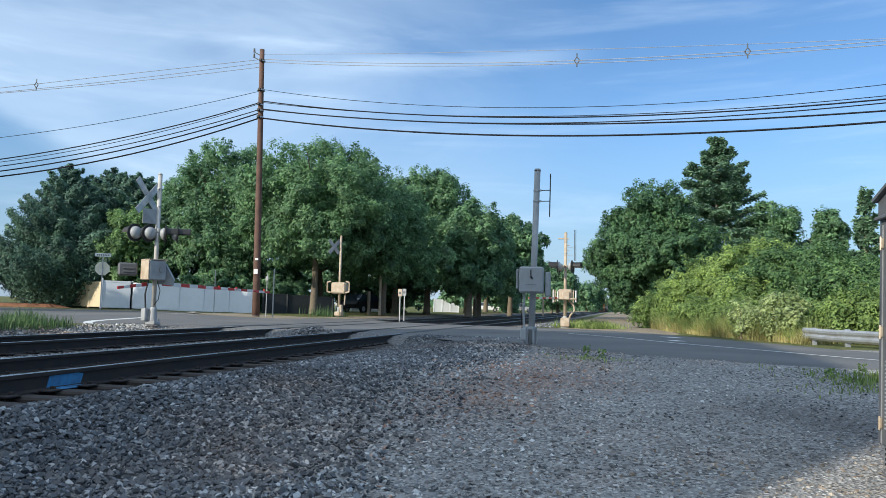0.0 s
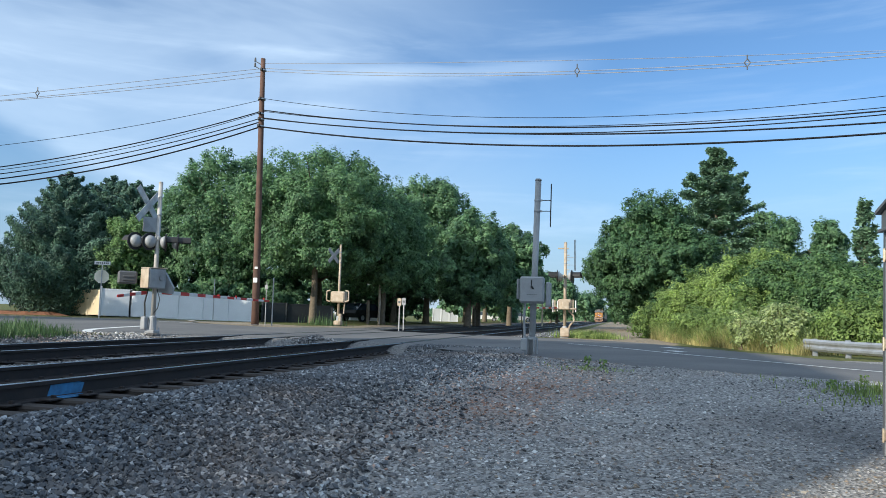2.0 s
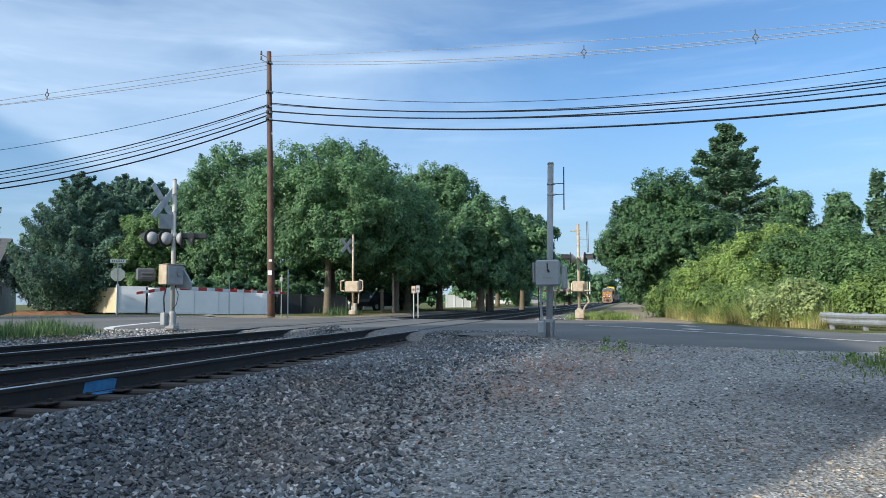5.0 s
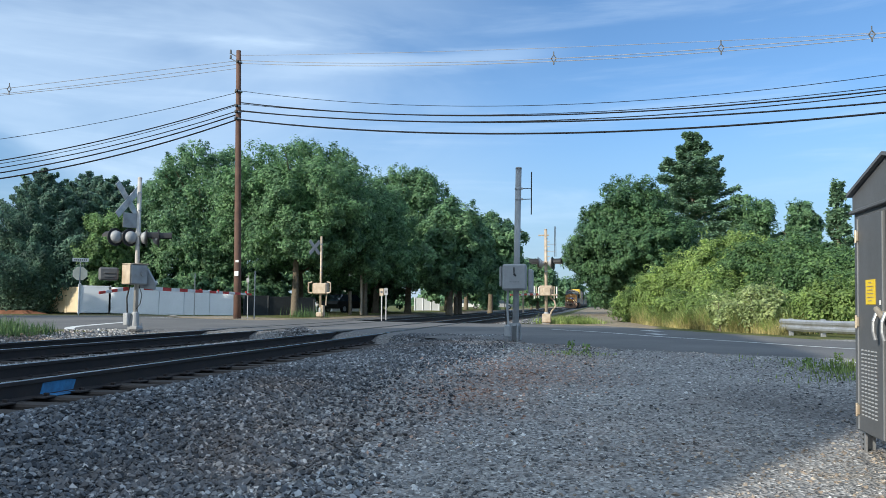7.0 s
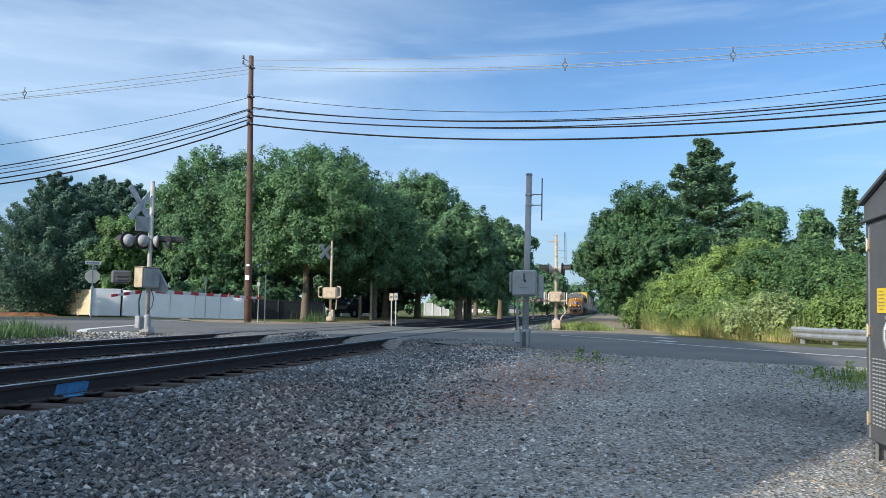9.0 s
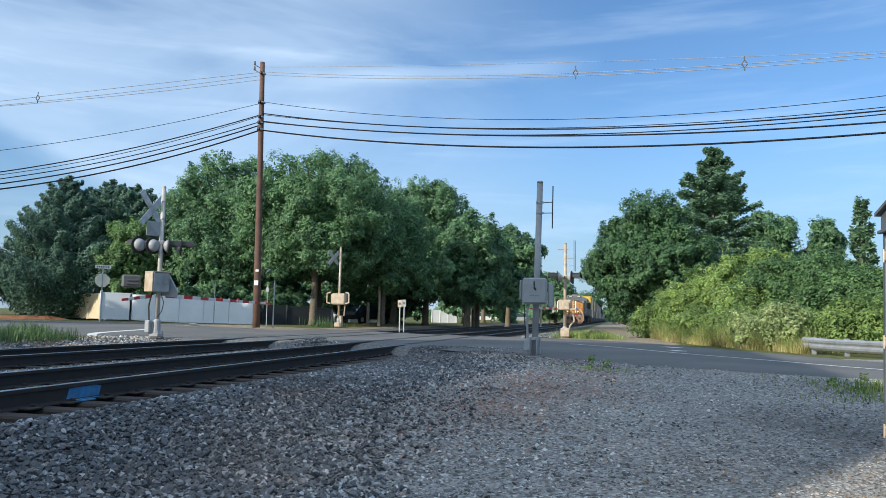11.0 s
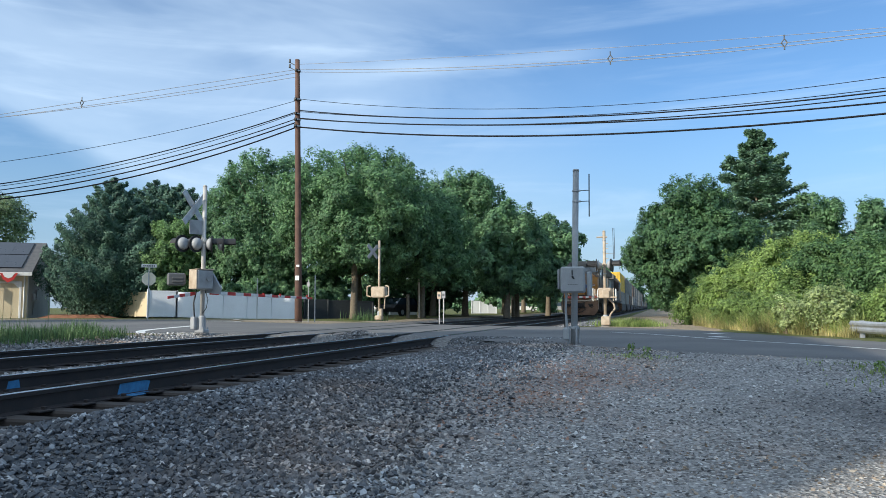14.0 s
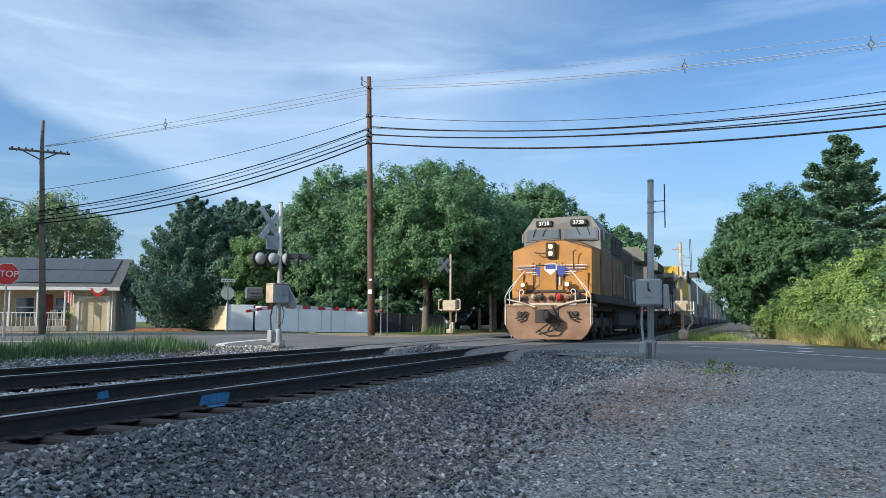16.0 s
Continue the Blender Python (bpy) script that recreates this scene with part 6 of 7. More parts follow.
panel_fence("vinyl_fence", [((-30.2, 39.85), 0.94, 1.70), ((-28.85, 40.85), 0.92, 1.60), ((-20.3, 40.15), 0.76, 1.42)], (1, 5), 0, 0, M_VINYL, "white vinyl privacy fence along the corner lot", True)
panel_fence("screened_fence", [((-20.1, 40.9), 0.78, 1.25), ((-16.9, 43.8), 0.85, 1.05)], (3,), 0, 0, M_SCREEN, "low dark fabric-screened fence under the trees", False)
panel_fence("garden_wall", [((-36.2, 43.2), 0.95, 1.5), ((-30.4, 40.6), 0.95, 1.6)], (3,), 0, 0, M_CREAM, "cream fence panels lit by the sun beside the evergreen", False)
panel_fence("vinyl_fence", [((-20.0, 83.0), 0.8, 1.5), ((-17.4, 84.0), 0.8, 1.5)], (3,), 0, 0, M_VINYL, "white vinyl fence far behind the trees", True)


# ---- houses ----
def window(parent, m, w, h, name="window"):
    fr = Mesh()
    fr.box((0, 0.0, 0), (w, 0.06, h), 0.01)
    f = part(name, fr, M_WHITE, parent, "white framed window")
    f.matrix_basis = m
    for s in (-1, 1):
        g = Mesh()
        g.box((0, 0.034, s * (h / 4)), (w - 0.12, 0.012, h / 2 - 0.10), 0.003)
        part("pane", g, M_GLASS, f)


def build_house():
    """Single-storey house: front along local x, facing local +y."""
    t = thing("house", pose(-38.7, 39.1, 0.86, 0, 0, 214), "cream single-storey house with a dark solar-panelled roof and attached garage", "house")
    L, D, H, R = 19.0, 8.0, 2.9, 2.1
    m = Mesh()
    m.box((1.4, -D / 2, H / 2), (2.8, D, H))
    m.box((2.8 + (L - 2.8) / 2, -D / 2 - 0.8, H / 2), (L - 2.8, D - 1.6, H))
    w = part("wall", m, M_CREAM, t)
    m = Mesh()
    m.box((-0.02, -D / 2, H / 2), (0.06, D - 0.1, H))
    m.plate([(-D, H), (0.0, H), (-D / 2, H + R * 0.92)], "x", -0.04, 0.05)
    part("side_wall", m, M_SIDING, t, "grey sided gable end")
    m = Mesh()
    m.plate([(0.55, H - 0.12), (-D / 2, H + R), (-D / 2, H + R + 0.14), (0.6, H + 0.02)], "x", -0.35, L + 0.3)
    m.plate([(-D - 0.55, H - 0.12), (-D / 2, H + R), (-D / 2, H + R + 0.14), (-D - 0.6, H + 0.02)], "x", -0.35, L + 0.3)
    roof = part("roof", m, M_ROOF, t, "dark shingle roof")
    for i in range(9):
        for j in range(2):
            y = 0.1 - j * 2.0 - 0.95
            z = H + 0.02 + (0.6 - y) / (D / 2 + 0.6) * (R + 0.12) + 0.06
            p = Mesh()
            p.box((0, 0, 0), (1.054, 2.12, 0.04), 0.002)
            o = part("solar_panel", p, M_SOLAR, roof, "black solar panel")
            o.matrix_basis = pose(0.9 + i * 1.06, y, z, -math.degrees(math.atan2(R + 0.12, D / 2 + 0.6)), 0, 0)
    m = Mesh()
    m.box((L / 2 - 0.02, 0.58, H - 0.10), (L + 0.66, 0.05, 0.22), 0.01)
    part("fascia", m, M_WHITE, t, "white fascia and gutter")
    m = Mesh()
    m.box((1.32, 0.02, 1.10), (1.75, 0.05, 2.20), 0.01)
    gd = part("garage_door", m, M_CREAM, t, "pale yellow garage door with a dark branch-shaped stain")
    for k in range(1, 4):
        g = Mesh()
        g.box((1.32 - 0.875 + 0.4375 * k, 0.05, 1.10), (0.012, 0.012, 2.16))
        part("board_joint", g, M_TAN, gd)
    m = Mesh()
    for s in (0.38, 2.26):
        m.box((s, 0.05, 1.15), (0.13, 0.08, 2.3), 0.01)
    m.box((1.32, 0.05, 2.28), (2.0, 0.08, 0.14), 0.01)
    m.plate([(0.44, 2.22), (0.80, 2.22), (0.44, 1.88)], "y", 0.05, 0.08)
    m.plate([(2.20, 2.22), (1.84, 2.22), (2.20, 1.88)], "y", 0.05, 0.08)
    part("door_frame", m, M_WHITE, t, "white garage door surround")
    m = Mesh()
    m.rod((0.16, 0.08, 0.05), (0.16, 0.08, 2.85), 0.05, None, 8)
    part("downpipe", m, M_WHITE, t)
    for x, wd in ((3.55, 1.15), (5.95, 1.2), (8.6, 1.3), (11.5, 1.8), (15.0, 1.6)):
        window(t, pose(x, -1.58, 1.6), wd, 1.35)
    m = Mesh()
    m.box((4.65, -1.58, 1.42), (0.82, 0.06, 2.12), 0.01)
    part("front_door", m, M_DOORRED, t, "red front door")
    m = Mesh()
    m.box((6.5, -0.45, 0.18), (7.4, 2.1, 0.36), 0.02)
    part("porch_floor", m, M_CONC, t)
    for k in range(5):
        m = Mesh()
        m.box((3.0 + k * 1.65, 0.45, 1.55), (0.10, 0.10, 2.6), 0.01)
        part("porch_post", m, M_WHITE, t)
    for k in range(24):
        m = Mesh()
        m.box((3.15 + k * 0.27, 0.45, 0.78), (0.03, 0.03, 0.85))
        part("baluster", m, M_WHITE, t)
    m = Mesh()
    m.box((6.4, 0.45, 1.22), (6.6, 0.06, 0.06), 0.01)
    part("handrail", m, M_WHITE, t)
    for k in range(3):
        m = Mesh()
        m.box((9.4, 0.8 + k * 0.3, 0.27 - 0.09 * k), (1.6, 0.3, 0.18), 0.01)
        part("step", m, M_CONC, t)
    # bunting over the garage and a small striped flag
    m = Mesh()
    m.plate([(0.45, 2.84), (1.45, 2.84), (1.30, 2.48), (0.98, 2.24), (0.66, 2.44)], "y", 0.62, 0.65)
    part("bunting", m, M_RED, t, "red half-round bunting")
    m = Mesh()
    m.plate([(0.60, 2.85), (1.32, 2.85), (1.20, 2.62), (0.98, 2.50), (0.76, 2.60)], "y", 0.652, 0.66)
    part("bunting_band", m, M_WHITE, t)
    m = Mesh()
    m.rod((2.55, 0.02, 2.0), (2.8, 0.75, 2.62), 0.018, None, 6)
    part("flag_staff", m, M_WHITE, t)
    for k in range(6):
        m = Mesh()
        m.box((2.46 + 0.075 * k, 0.60, 2.02 + 0.06 * k), (0.07, 0.02, 0.80), 0.004)
        part("flag_stripe", m, M_RED if k % 2 else M_WHITE, t)
    m = Mesh()
    m.box((-0.08, -1.6, 1.35), (0.14, 0.6, 0.5), 0.02)
    m.box((-0.08, -2.5, 1.55), (0.16, 0.35, 0.7), 0.02)
    part("meter_box", m, M_GREY, t)
    m = Mesh()
    m.tube([(-0.08, -1.6, 1.1), (-0.08, -1.6, 0.2)], 0.03, 6)
    part("meter_pipe", m, M_GREY, t)


build_house()


def porch_chair(x, y):
    """A slatted white chair on the house's porch floor."""
    t = thing("porch_chair", pose(-38.7, 39.1, 0.86, 0, 0, 214) @ pose(x, y, 0.36), "white slatted chair on the house porch", "chair", "porch chairs")
    m = Mesh()
    m.box((0, 0, 0.42), (0.52, 0.50, 0.05), 0.01)
    part("seat", m, M_WHITE, t)
    for k in range(5):
        m = Mesh()
        m.box((-0.20 + 0.10 * k, -0.25, 0.75), (0.06, 0.03, 0.62), 0.006)
        part("back_slat", m, M_WHITE, t)
    for i in (-0.23, 0.23):
        for j in (-0.22, 0.22):
            m = Mesh()
            m.box((i, j, 0.21), (0.05, 0.05, 0.42), 0.006)
            part("leg", m, M_WHITE, t)


porch_chair(3.25, -0.5)
porch_chair(3.95, -0.6)


def planter(x, y):
    t = thing("planter", pose(-38.7, 39.1, 0.86, 0, 0, 214) @ pose(x, y, 0.36), "dark potted plant on the house porch", "potted plant")
    m = Mesh()
    m.lathe([((0, 0, 0), 0.14), ((0, 0, 0.30), 0.20), ((0, 0, 0.32), 0.17)], 14)
    part("pot", m, M_BRICK, t)
    n = 260
    p = unit(n) * np.array([0.28, 0.28, 0.30]) * RNG.random((n, 1)) ** 0.4 + np.array([0, 0, 0.62])
    co, f = leaf_arrays(p, p - np.array([0, 0, 0.5]), 0.09)
    raw_object("leaves", co, f, M_LEAF_D, t)


planter(2.95, 0.1)


def mulch_bed(x, y, rx, ry):
    n = 28
    vs = [(0, 0, 0.22)] + [(rx * math.cos(6.283 * k / n) * (0.9 + 0.15 * math.sin(k * 2.3)), ry * math.sin(6.283 * k / n), -0.03) for k in range(n)]
    vs += [(rx * 0.6 * math.cos(6.283 * k / n), ry * 0.6 * math.sin(6.283 * k / n), 0.17 + 0.05 * math.sin(k * 1.7)) for k in range(n)]
    fs = [(0, n + 1 + k, n + 1 + (k + 1) % n) for k in range(n)] + [(1 + k, 1 + (k + 1) % n, n + 1 + (k + 1) % n, n + 1 + k) for k in range(n)]
    m = Mesh()
    m.add(vs, fs)
    o = part("mulch_bed", m, M_MULCH)
    o.matrix_basis = pose(x, y, 0.86)
    tagged(o, "reddish bark mulch heaped under the evergreen", "mulch bed")


mulch_bed(-36.2, 40.6, 3.2, 1.6)


def far_house(x, y, turn, L, D, H, R, wall, roof, label):
    t = thing("house", pose(x, y, 0.8, 0, 0, turn), label, "house", "houses beyond the trees")
    m = Mesh()
    m.box((0, 0, H / 2), (L, D, H))
    m.plate([(-D / 2, H), (D / 2, H), (0, H + R)], "x", -L / 2, L / 2)
    part("wall", m, wall, t)
    for s in (-1, 1):
        m = Mesh()
        m.plate([(s * (D / 2 + 0.4), H - 0.2), (0, H + R), (0, H + R + 0.15), (s * (D / 2 + 0.45), H - 0.02)], "x", -L / 2 - 0.3, L / 2 + 0.3)
        part("roof", m, roof, t)
    m = Mesh()
    m.box((L * 0.28, -D / 2 - 0.03, 1.1), (2.5, 0.06, 2.2), 0.02)
    gd = part("garage_door", m, M_GREY, t, "grey garage door")
    for k in range(1, 4):
        m = Mesh()
        m.box((L * 0.28, -D / 2 - 0.065, 0.55 * k), (2.45, 0.012, 0.03))
        part("panel_joint", m, M_DKGREY, gd)
    for x0 in (-0.34, -0.08):
        window(t, pose(x0 * L, -D / 2 - 0.02, 1.6, 0, 0, 180), 1.1, 1.2)
    m = Mesh()
    m.box((L * 0.1, 0.4, H + R + 0.1), (0.6, 0.6, 1.2), 0.02)
    part("chimney", m, M_BRICK, t, "brick chimney")


far_house(-24.6, 70.0, 14, 3.6, 5.0, 2.5, 1.2, M_WHITE, M_ROOF, "small white garage with a grey roof beyond the trees")


def parked_car(x, y, turn, paint, label):
    t = thing("parked_car", pose(x, y, 0.83, 0, 0, turn), label, "car", "parked cars")
    m = Mesh()
    m.plate([(-2.2, 0.35), (2.2, 0.35), (2.25, 0.75), (1.3, 0.9), (-2.1, 0.95), (-2.25, 0.7)], "y", -0.88, 0.88)
    part("body", m, paint, t)
    m = Mesh()
    m.plate([(-1.9, 0.93), (1.15, 0.9), (0.45, 1.42), (-1.35, 1.45)], "y", -0.74, 0.74)
    part("cabin", m, M_GLASS, t, "dark windows")
    m = Mesh()
    m.box((-0.45, 0, 1.46), (1.7, 1.4, 0.05), 0.02)
    part("roof_panel", m, paint, t)
    for i in (-1.4, 1.4):
        for j in (-0.85, 0.85):
            m = Mesh()
            m.rod((i, j - 0.1, 0.33), (i, j + 0.1, 0.33), 0.33, None, 16)
            wh = part("wheel", m, M_RUBBER, t)
            m = Mesh()
            m.rod((i, j - 0.11, 0.33), (i, j + 0.11, 0.33), 0.2, None, 12)
            part("rim", m, M_GALV, wh)


parked_car(-19.8, 58.5, 70, M_BLACK, "dark car parked under the trees")
parked_car(-20.0, 118.0, 10, M_WHITE, "white car parked far down the street")
parked_car(-15.0, 121.0, 5, M_GREY, "grey car parked far down the street")


# ---- the wood that closes the line far off, and an unseen tree added for shade ----
def far_woods():
    n = 9000
    x = -160 + 330 * RNG.random(n)
    y = 470 + 40 * RNG.random(n)
    h = 9 + 3.5 * np.sin(x * 0.07) + 2.5 * np.sin(x * 0.23 + 1)
    p = np.stack([x, y, 0.5 + h * RNG.random(n) ** 0.8], 1)
    co, f = leaf_arrays(p, np.tile((0.0, -1.0, 0.3), (n, 1)), 3.0)
    tagged(raw_object("far_woods", co, f, M_LEAF_B), "distant wood closing the view along the line", "woods", kind="stuff")


far_woods()
# stands out of view, added so that its shadow covers the vinyl fence
broad_tree(-38.5, 19.6, 15.0, 5.6, 4.8, 2.2, 18000, 0.55, M_LEAF_A, "unseen tree added to shade the white fence", 70, 0.3, fill=1.0)


# ---- an unseen block behind, added so that its shade lies over the lot ----
def build_shade_building():
    t = thing("shade_block", pose(-17.9, -5.9, 0.5), "unseen brick block added to cast shade over the lot", "building")
    m = Mesh()
    m.box((0, 0, 6.7), (7.8, 16.4, 13.6))
    part("wall", m, M_BRICK, t)
    m = Mesh()
    m.box((0, 0, 13.55), (8.2, 16.8, 0.3), 0.05)
    part("roof", m, M_ROOF, t)


build_shade_building()


# ---- the train ----
def wheelset(parent, y, name="wheelset"):
    m = Mesh()
    m.rod((-0.75, 0, 0), (0.75, 0, 0), 0.10, None, 10)
    for s in (-0.745, 0.745):
        m.rod((s - 0.065, 0, 0), (s + 0.065, 0, 0), 0.52, None, 28)
        q = 0.085 if s < 0 else -0.085
        m.rod((s + q, 0, 0), (s + q * 1.15, 0, 0), 0.55, None, 28)
        m.box((s * 1.11, 0.22, 0), (0.03, 0.10, 0.10), 0.01)
    o = part(name, m, M_GRIME, parent)
    o.matrix_basis = pose(0, y, 0.52)
    return o


def build_loco(name, label):
    """A wide-nosed six-axle freight diesel; local -y is its front, z from the rail top."""
    t = thing(name, pose(0, 0, 0), label, "locomotive", "locomotives")
    W = 1.50
    # plow
    m = Mesh()
    m.plate([(-1.12, 0.08), (1.12, 0.08), (1.32, 0.28), (W, 0.62), (W, 1.18), (-W, 1.18), (-W, 0.62), (-1.32, 0.28)], "y", 0.0, 0.12)
    plow = part("plow", m, M_PLOW, t, "rusty brown snow plow plate")
    m = Mesh()
    m.box((-0.02, -0.012, 0.85), (0.80, 0.03, 0.46), 0.02)
    part("coupler_pocket", m, M_GRIME, plow, "dark coupler opening")
    for s in (-1, 1):
        m = Mesh()
        m.box((s * 0.88, -0.012, 0.90), (0.32, 0.03, 0.20), 0.03)
        m.tube([(s * 0.68, -0.06, 1.0), (s * 0.80, -0.12, 0.78), (s * 1.0, -0.1, 0.70)], 0.03, 7)
        m.tube([(s * 0.75, -0.06, 1.02), (s * 0.92, -0.13, 0.82), (s * 1.08, -0.08, 0.78)], 0.025, 7)
        m.rod((s * 0.95, -0.03, 0.95), (s * 0.95, -0.09, 0.95), 0.07, None, 10)
        part("air_hoses", m, M_GRIME, plow, "cluster of dark air hoses")
    m = Mesh()
    m.box((-0.02, -0.28, 0.85), (0.26, 0.55, 0.30), 0.05)
    m.rod((-0.02, -0.50, 0.68), (-0.02, -0.50, 1.05), 0.14, None, 12)
    m.box((0.12, -0.58, 0.88), (0.16, 0.20, 0.26), 0.04)
    part("coupler", m, M_RAIL, t, "worn steel knuckle coupler")
    m = Mesh()
    m.box((0, 0.42, 1.42), (2.3, 0.3, 0.34), 0.04)
    part("pilot_beam", m, M_PLOW, t, "dirt-brown beam under the nose")
    m = Mesh()
    m.tube([(0.25, -0.08, 0.95), (0.45, -0.2, 0.55), (0.2, -0.28, 0.36), (-0.1, -0.2, 0.30), (-0.32, -0.1, 0.38)], 0.028, 8)
    m.tube([(0.05, -0.1, 0.60), (-0.18, -0.2, 0.42), (-0.38, -0.1, 0.30)], 0.024, 8)
    part("brake_hose", m, M_BLACK, t, "hanging black brake hose")
    # platform and steps
    m = Mesh()
    m.box((0, 0.55, 1.22), (2 * W - 0.06, 1.1, 0.10), 0.02)
    part("front_platform", m, M_PLOW, t)
    m = Mesh()
    m.box((-0.1, 0.02, 1.24), (2.2, 0.10, 0.10), 0.03)
    m.tube([(0.35, -0.04, 1.18), (0.9, -0.06, 1.33), (1.35, -0.04, 1.38)], 0.035, 8)
    m.tube([(-0.4, -0.04, 1.15), (-0.95, -0.06, 1.32), (-1.38, -0.04, 1.42)], 0.03, 8)
    part("uncoupling_lever", m, M_TAN, t, "pale uncoupling lever across the front")
    for x, w, h, mt in ((-0.52, 0.16, 0.20, M_TAN), (-0.28, 0.24, 0.16, M_GRIME), (0.36, 0.20, 0.22, M_RED), (0.68, 0.30, 0.18, M_PLOW), (-0.95, 0.34, 0.16, M_PLOW), (0.02, 0.22, 0.14, M_PLOW), (1.02, 0.18, 0.26, M_GRIME)):
        m = Mesh()
        m.box((x, 0.20, 1.50), (w, 0.18, h), 0.05)
        m.rod((x, 0.10, 1.48), (x, 0.05, 1.46), min(w, h) * 0.36, min(w, h) * 0.28, 10)
        part("front_fitting", m, mt, t, "red multiple-unit hose cap" if mt == M_RED else "")
    m = Mesh()
    m.tube([(-1.25, 0.06, 1.36), (-0.7, 0.0, 1.30), (-0.45, -0.02, 1.12)], 0.028, 7)
    m.tube([(1.25, 0.06, 1.30), (0.6, 0.0, 1.26), (0.3, -0.03, 1.08)], 0.028, 7)
    m.tube([(0.16, -0.03, 1.20), (0.24, -0.12, 0.98), (0.40, -0.14, 0.74), (0.52, -0.08, 0.66)], 0.026, 7)
    part("air_pipe", m, M_GRIME, t, "grimy air pipes over the plow")
    for s in (-1, 1):
        m = Mesh()
        m.tube([(s * 1.44, -0.02, 0.55), (s * 1.46, -0.02, 1.50), (s * 1.30, 0.0, 1.80), (s * 0.78, 0.05, 2.38)], 0.014, 8)
        part("handrail", m, M_WHITE, t, "white safety handrail")
        m = Mesh()
        m.tube([(s * 1.30, 0.0, 1.25), (s * 1.32, 0.0, 1.65), (s * 0.92, 0.05, 2.25)], 0.013, 8)
        part("handrail", m, M_WHITE, t, "white safety handrail")
        m = Mesh()
        m.tube([(s * 0.95, -0.02, 1.35), (s * 0.95, -0.02, 1.70), (s * 0.86, -0.02, 1.76), (s * 0.80, -0.02, 1.68), (s * 0.84, -0.02, 1.6)], 0.016, 6)
        part("grab_iron", m, M_WHITE, t)
        for k in range(4):
            m = Mesh()
            m.box((s * 1.38, 0.75, 0.35 + 0.27 * k), (0.24, 0.42, 0.04), 0.01)
            part("step", m, M_GRIME, t)
    # nose
    nose = Mesh()
    x1, x0, yb, yf = 1.38, 1.38, 2.45, 0.62
    front = [(-x0, 1.62), (x0, 1.62), (x0, 3.14), (0.42, 3.46), (-0.42, 3.46), (-x0, 3.14)]
    back = [(-x1, 1.62), (x1, 1.62), (x1, 3.26), (0.55, 3.62), (-0.55, 3.62), (-x1, 3.26)]
    vs = [(p, yf + (0.16 if q > 3.0 else 0.0), q) for p, q in front] + [(p, yb, q) for p, q in back]
    n = len(front)
    nose.add(vs, [tuple(range(n)), tuple(range(n, 2 * n))] + [(k, (k + 1) % n, n + (k + 1) % n, n + k) for k in range(n)])
    nz = part("nose", nose, M_ORANGE, t, "armour-yellow wide nose")
    m = Mesh()
    top = [(-x0, 3.15), (-0.42, 3.47), (0.42, 3.47), (x0, 3.15)]
    rear = [(-x1, 3.27), (-0.55, 3.63), (0.55, 3.63), (x1, 3.27)]
    m.add([(p, yf + 0.26, q + 0.012 + 0.008) for p, q in top] + [(p, yb - 0.01, q + 0.012) for p, q in rear]
          + [(p, yf + 0.26, q - 0.03) for p, q in top] + [(p, yb - 0.01, q - 0.03) for p, q in rear],
          [(k, k + 1, 5 + k, 4 + k) for k in range(3)] + [(8 + k, 12 + k, 13 + k, 9 + k) for k in range(3)] + [(k, 8 + k, 9 + k, k + 1) for k in range(3)])
    part("anti_glare_panel", m, M_ANTIGLARE, nz, "dark brown anti-glare top of the nose")
    m = Mesh()
    m.box((0, 0.60, 1.55), (2.72, 0.10, 0.16), 0.02)
    part("nose_sill", m, M_ORANGE, t)
    for x in (-0.62, -0.38, 0.20, 0.42):
        m = Mesh()
        m.box((x, 0.61, 2.18), (0.035, 0.03, 1.05), 0.006)
        part("nose_rib", m, M_GRIME, nz)
    m = Mesh()
    m.box((-0.10, 0.605, 2.12), (0.56, 0.04, 1.0), 0.01)
    part("nose_door", m, M_ORANGE, nz, "nose door with dark seams")
    m = Mesh()
    m.tube([(0.80, 0.56, 2.45), (0.80, 0.52, 3.05), (0.90, 0.56, 3.10)], 0.02, 6)
    m.tube([(-0.55, 0.58, 3.08), (-0.45, 0.52, 3.02), (-0.15, 0.56, 3.02)], 0.018, 6)
    m.tube([(-0.52, 0.58, 2.62), (-0.1, 0.54, 2.60)], 0.016, 6)
    part("grab_iron", m, M_GRIME, nz, "dark grab irons")
    m = Mesh()
    m.box((0, 0.58, 1.70), (2.3, 0.05, 0.10), 0.02)
    part("nose_step", m, M_GRIME, nz, "grimy ledge under the nose")
    for s in (-1, 1):
        m = Mesh()
        m.box((s * 1.12, 0.612, 2.05), (0.30, 0.03, 0.62), 0.01)
        part("nose_panel", m, M_ORANGE, nz)
        m = Mesh()
        m.tube([(s * 0.55, 0.52, 1.66), (s * 0.62, 0.5, 1.45), (s * 0.7, 0.45, 1.34)], 0.03, 7)
        m.tube([(s * 0.25, 0.3, 1.66), (s * 0.22, 0.15, 1.40)], 0.03, 7)
        part("cable", m, M_BLACK, t, "dangling jumper cables")
    # wing emblem as plain shapes
    for s in (-1, 1):
        for k, (z, a, L, mt) in enumerate(((2.60, 0.20, 1.04, M_WHITE), (2.545, 0.55, 0.66, M_BLUEEMB), (2.49, 0.50, 0.68, M_WHITE), (2.43, 0.52, 0.48, M_BLUEEMB), (2.37, 0.48, 0.40, M_WHITE), (2.30, 0.42, 0.26, M_WHITE))):
            m = Mesh()
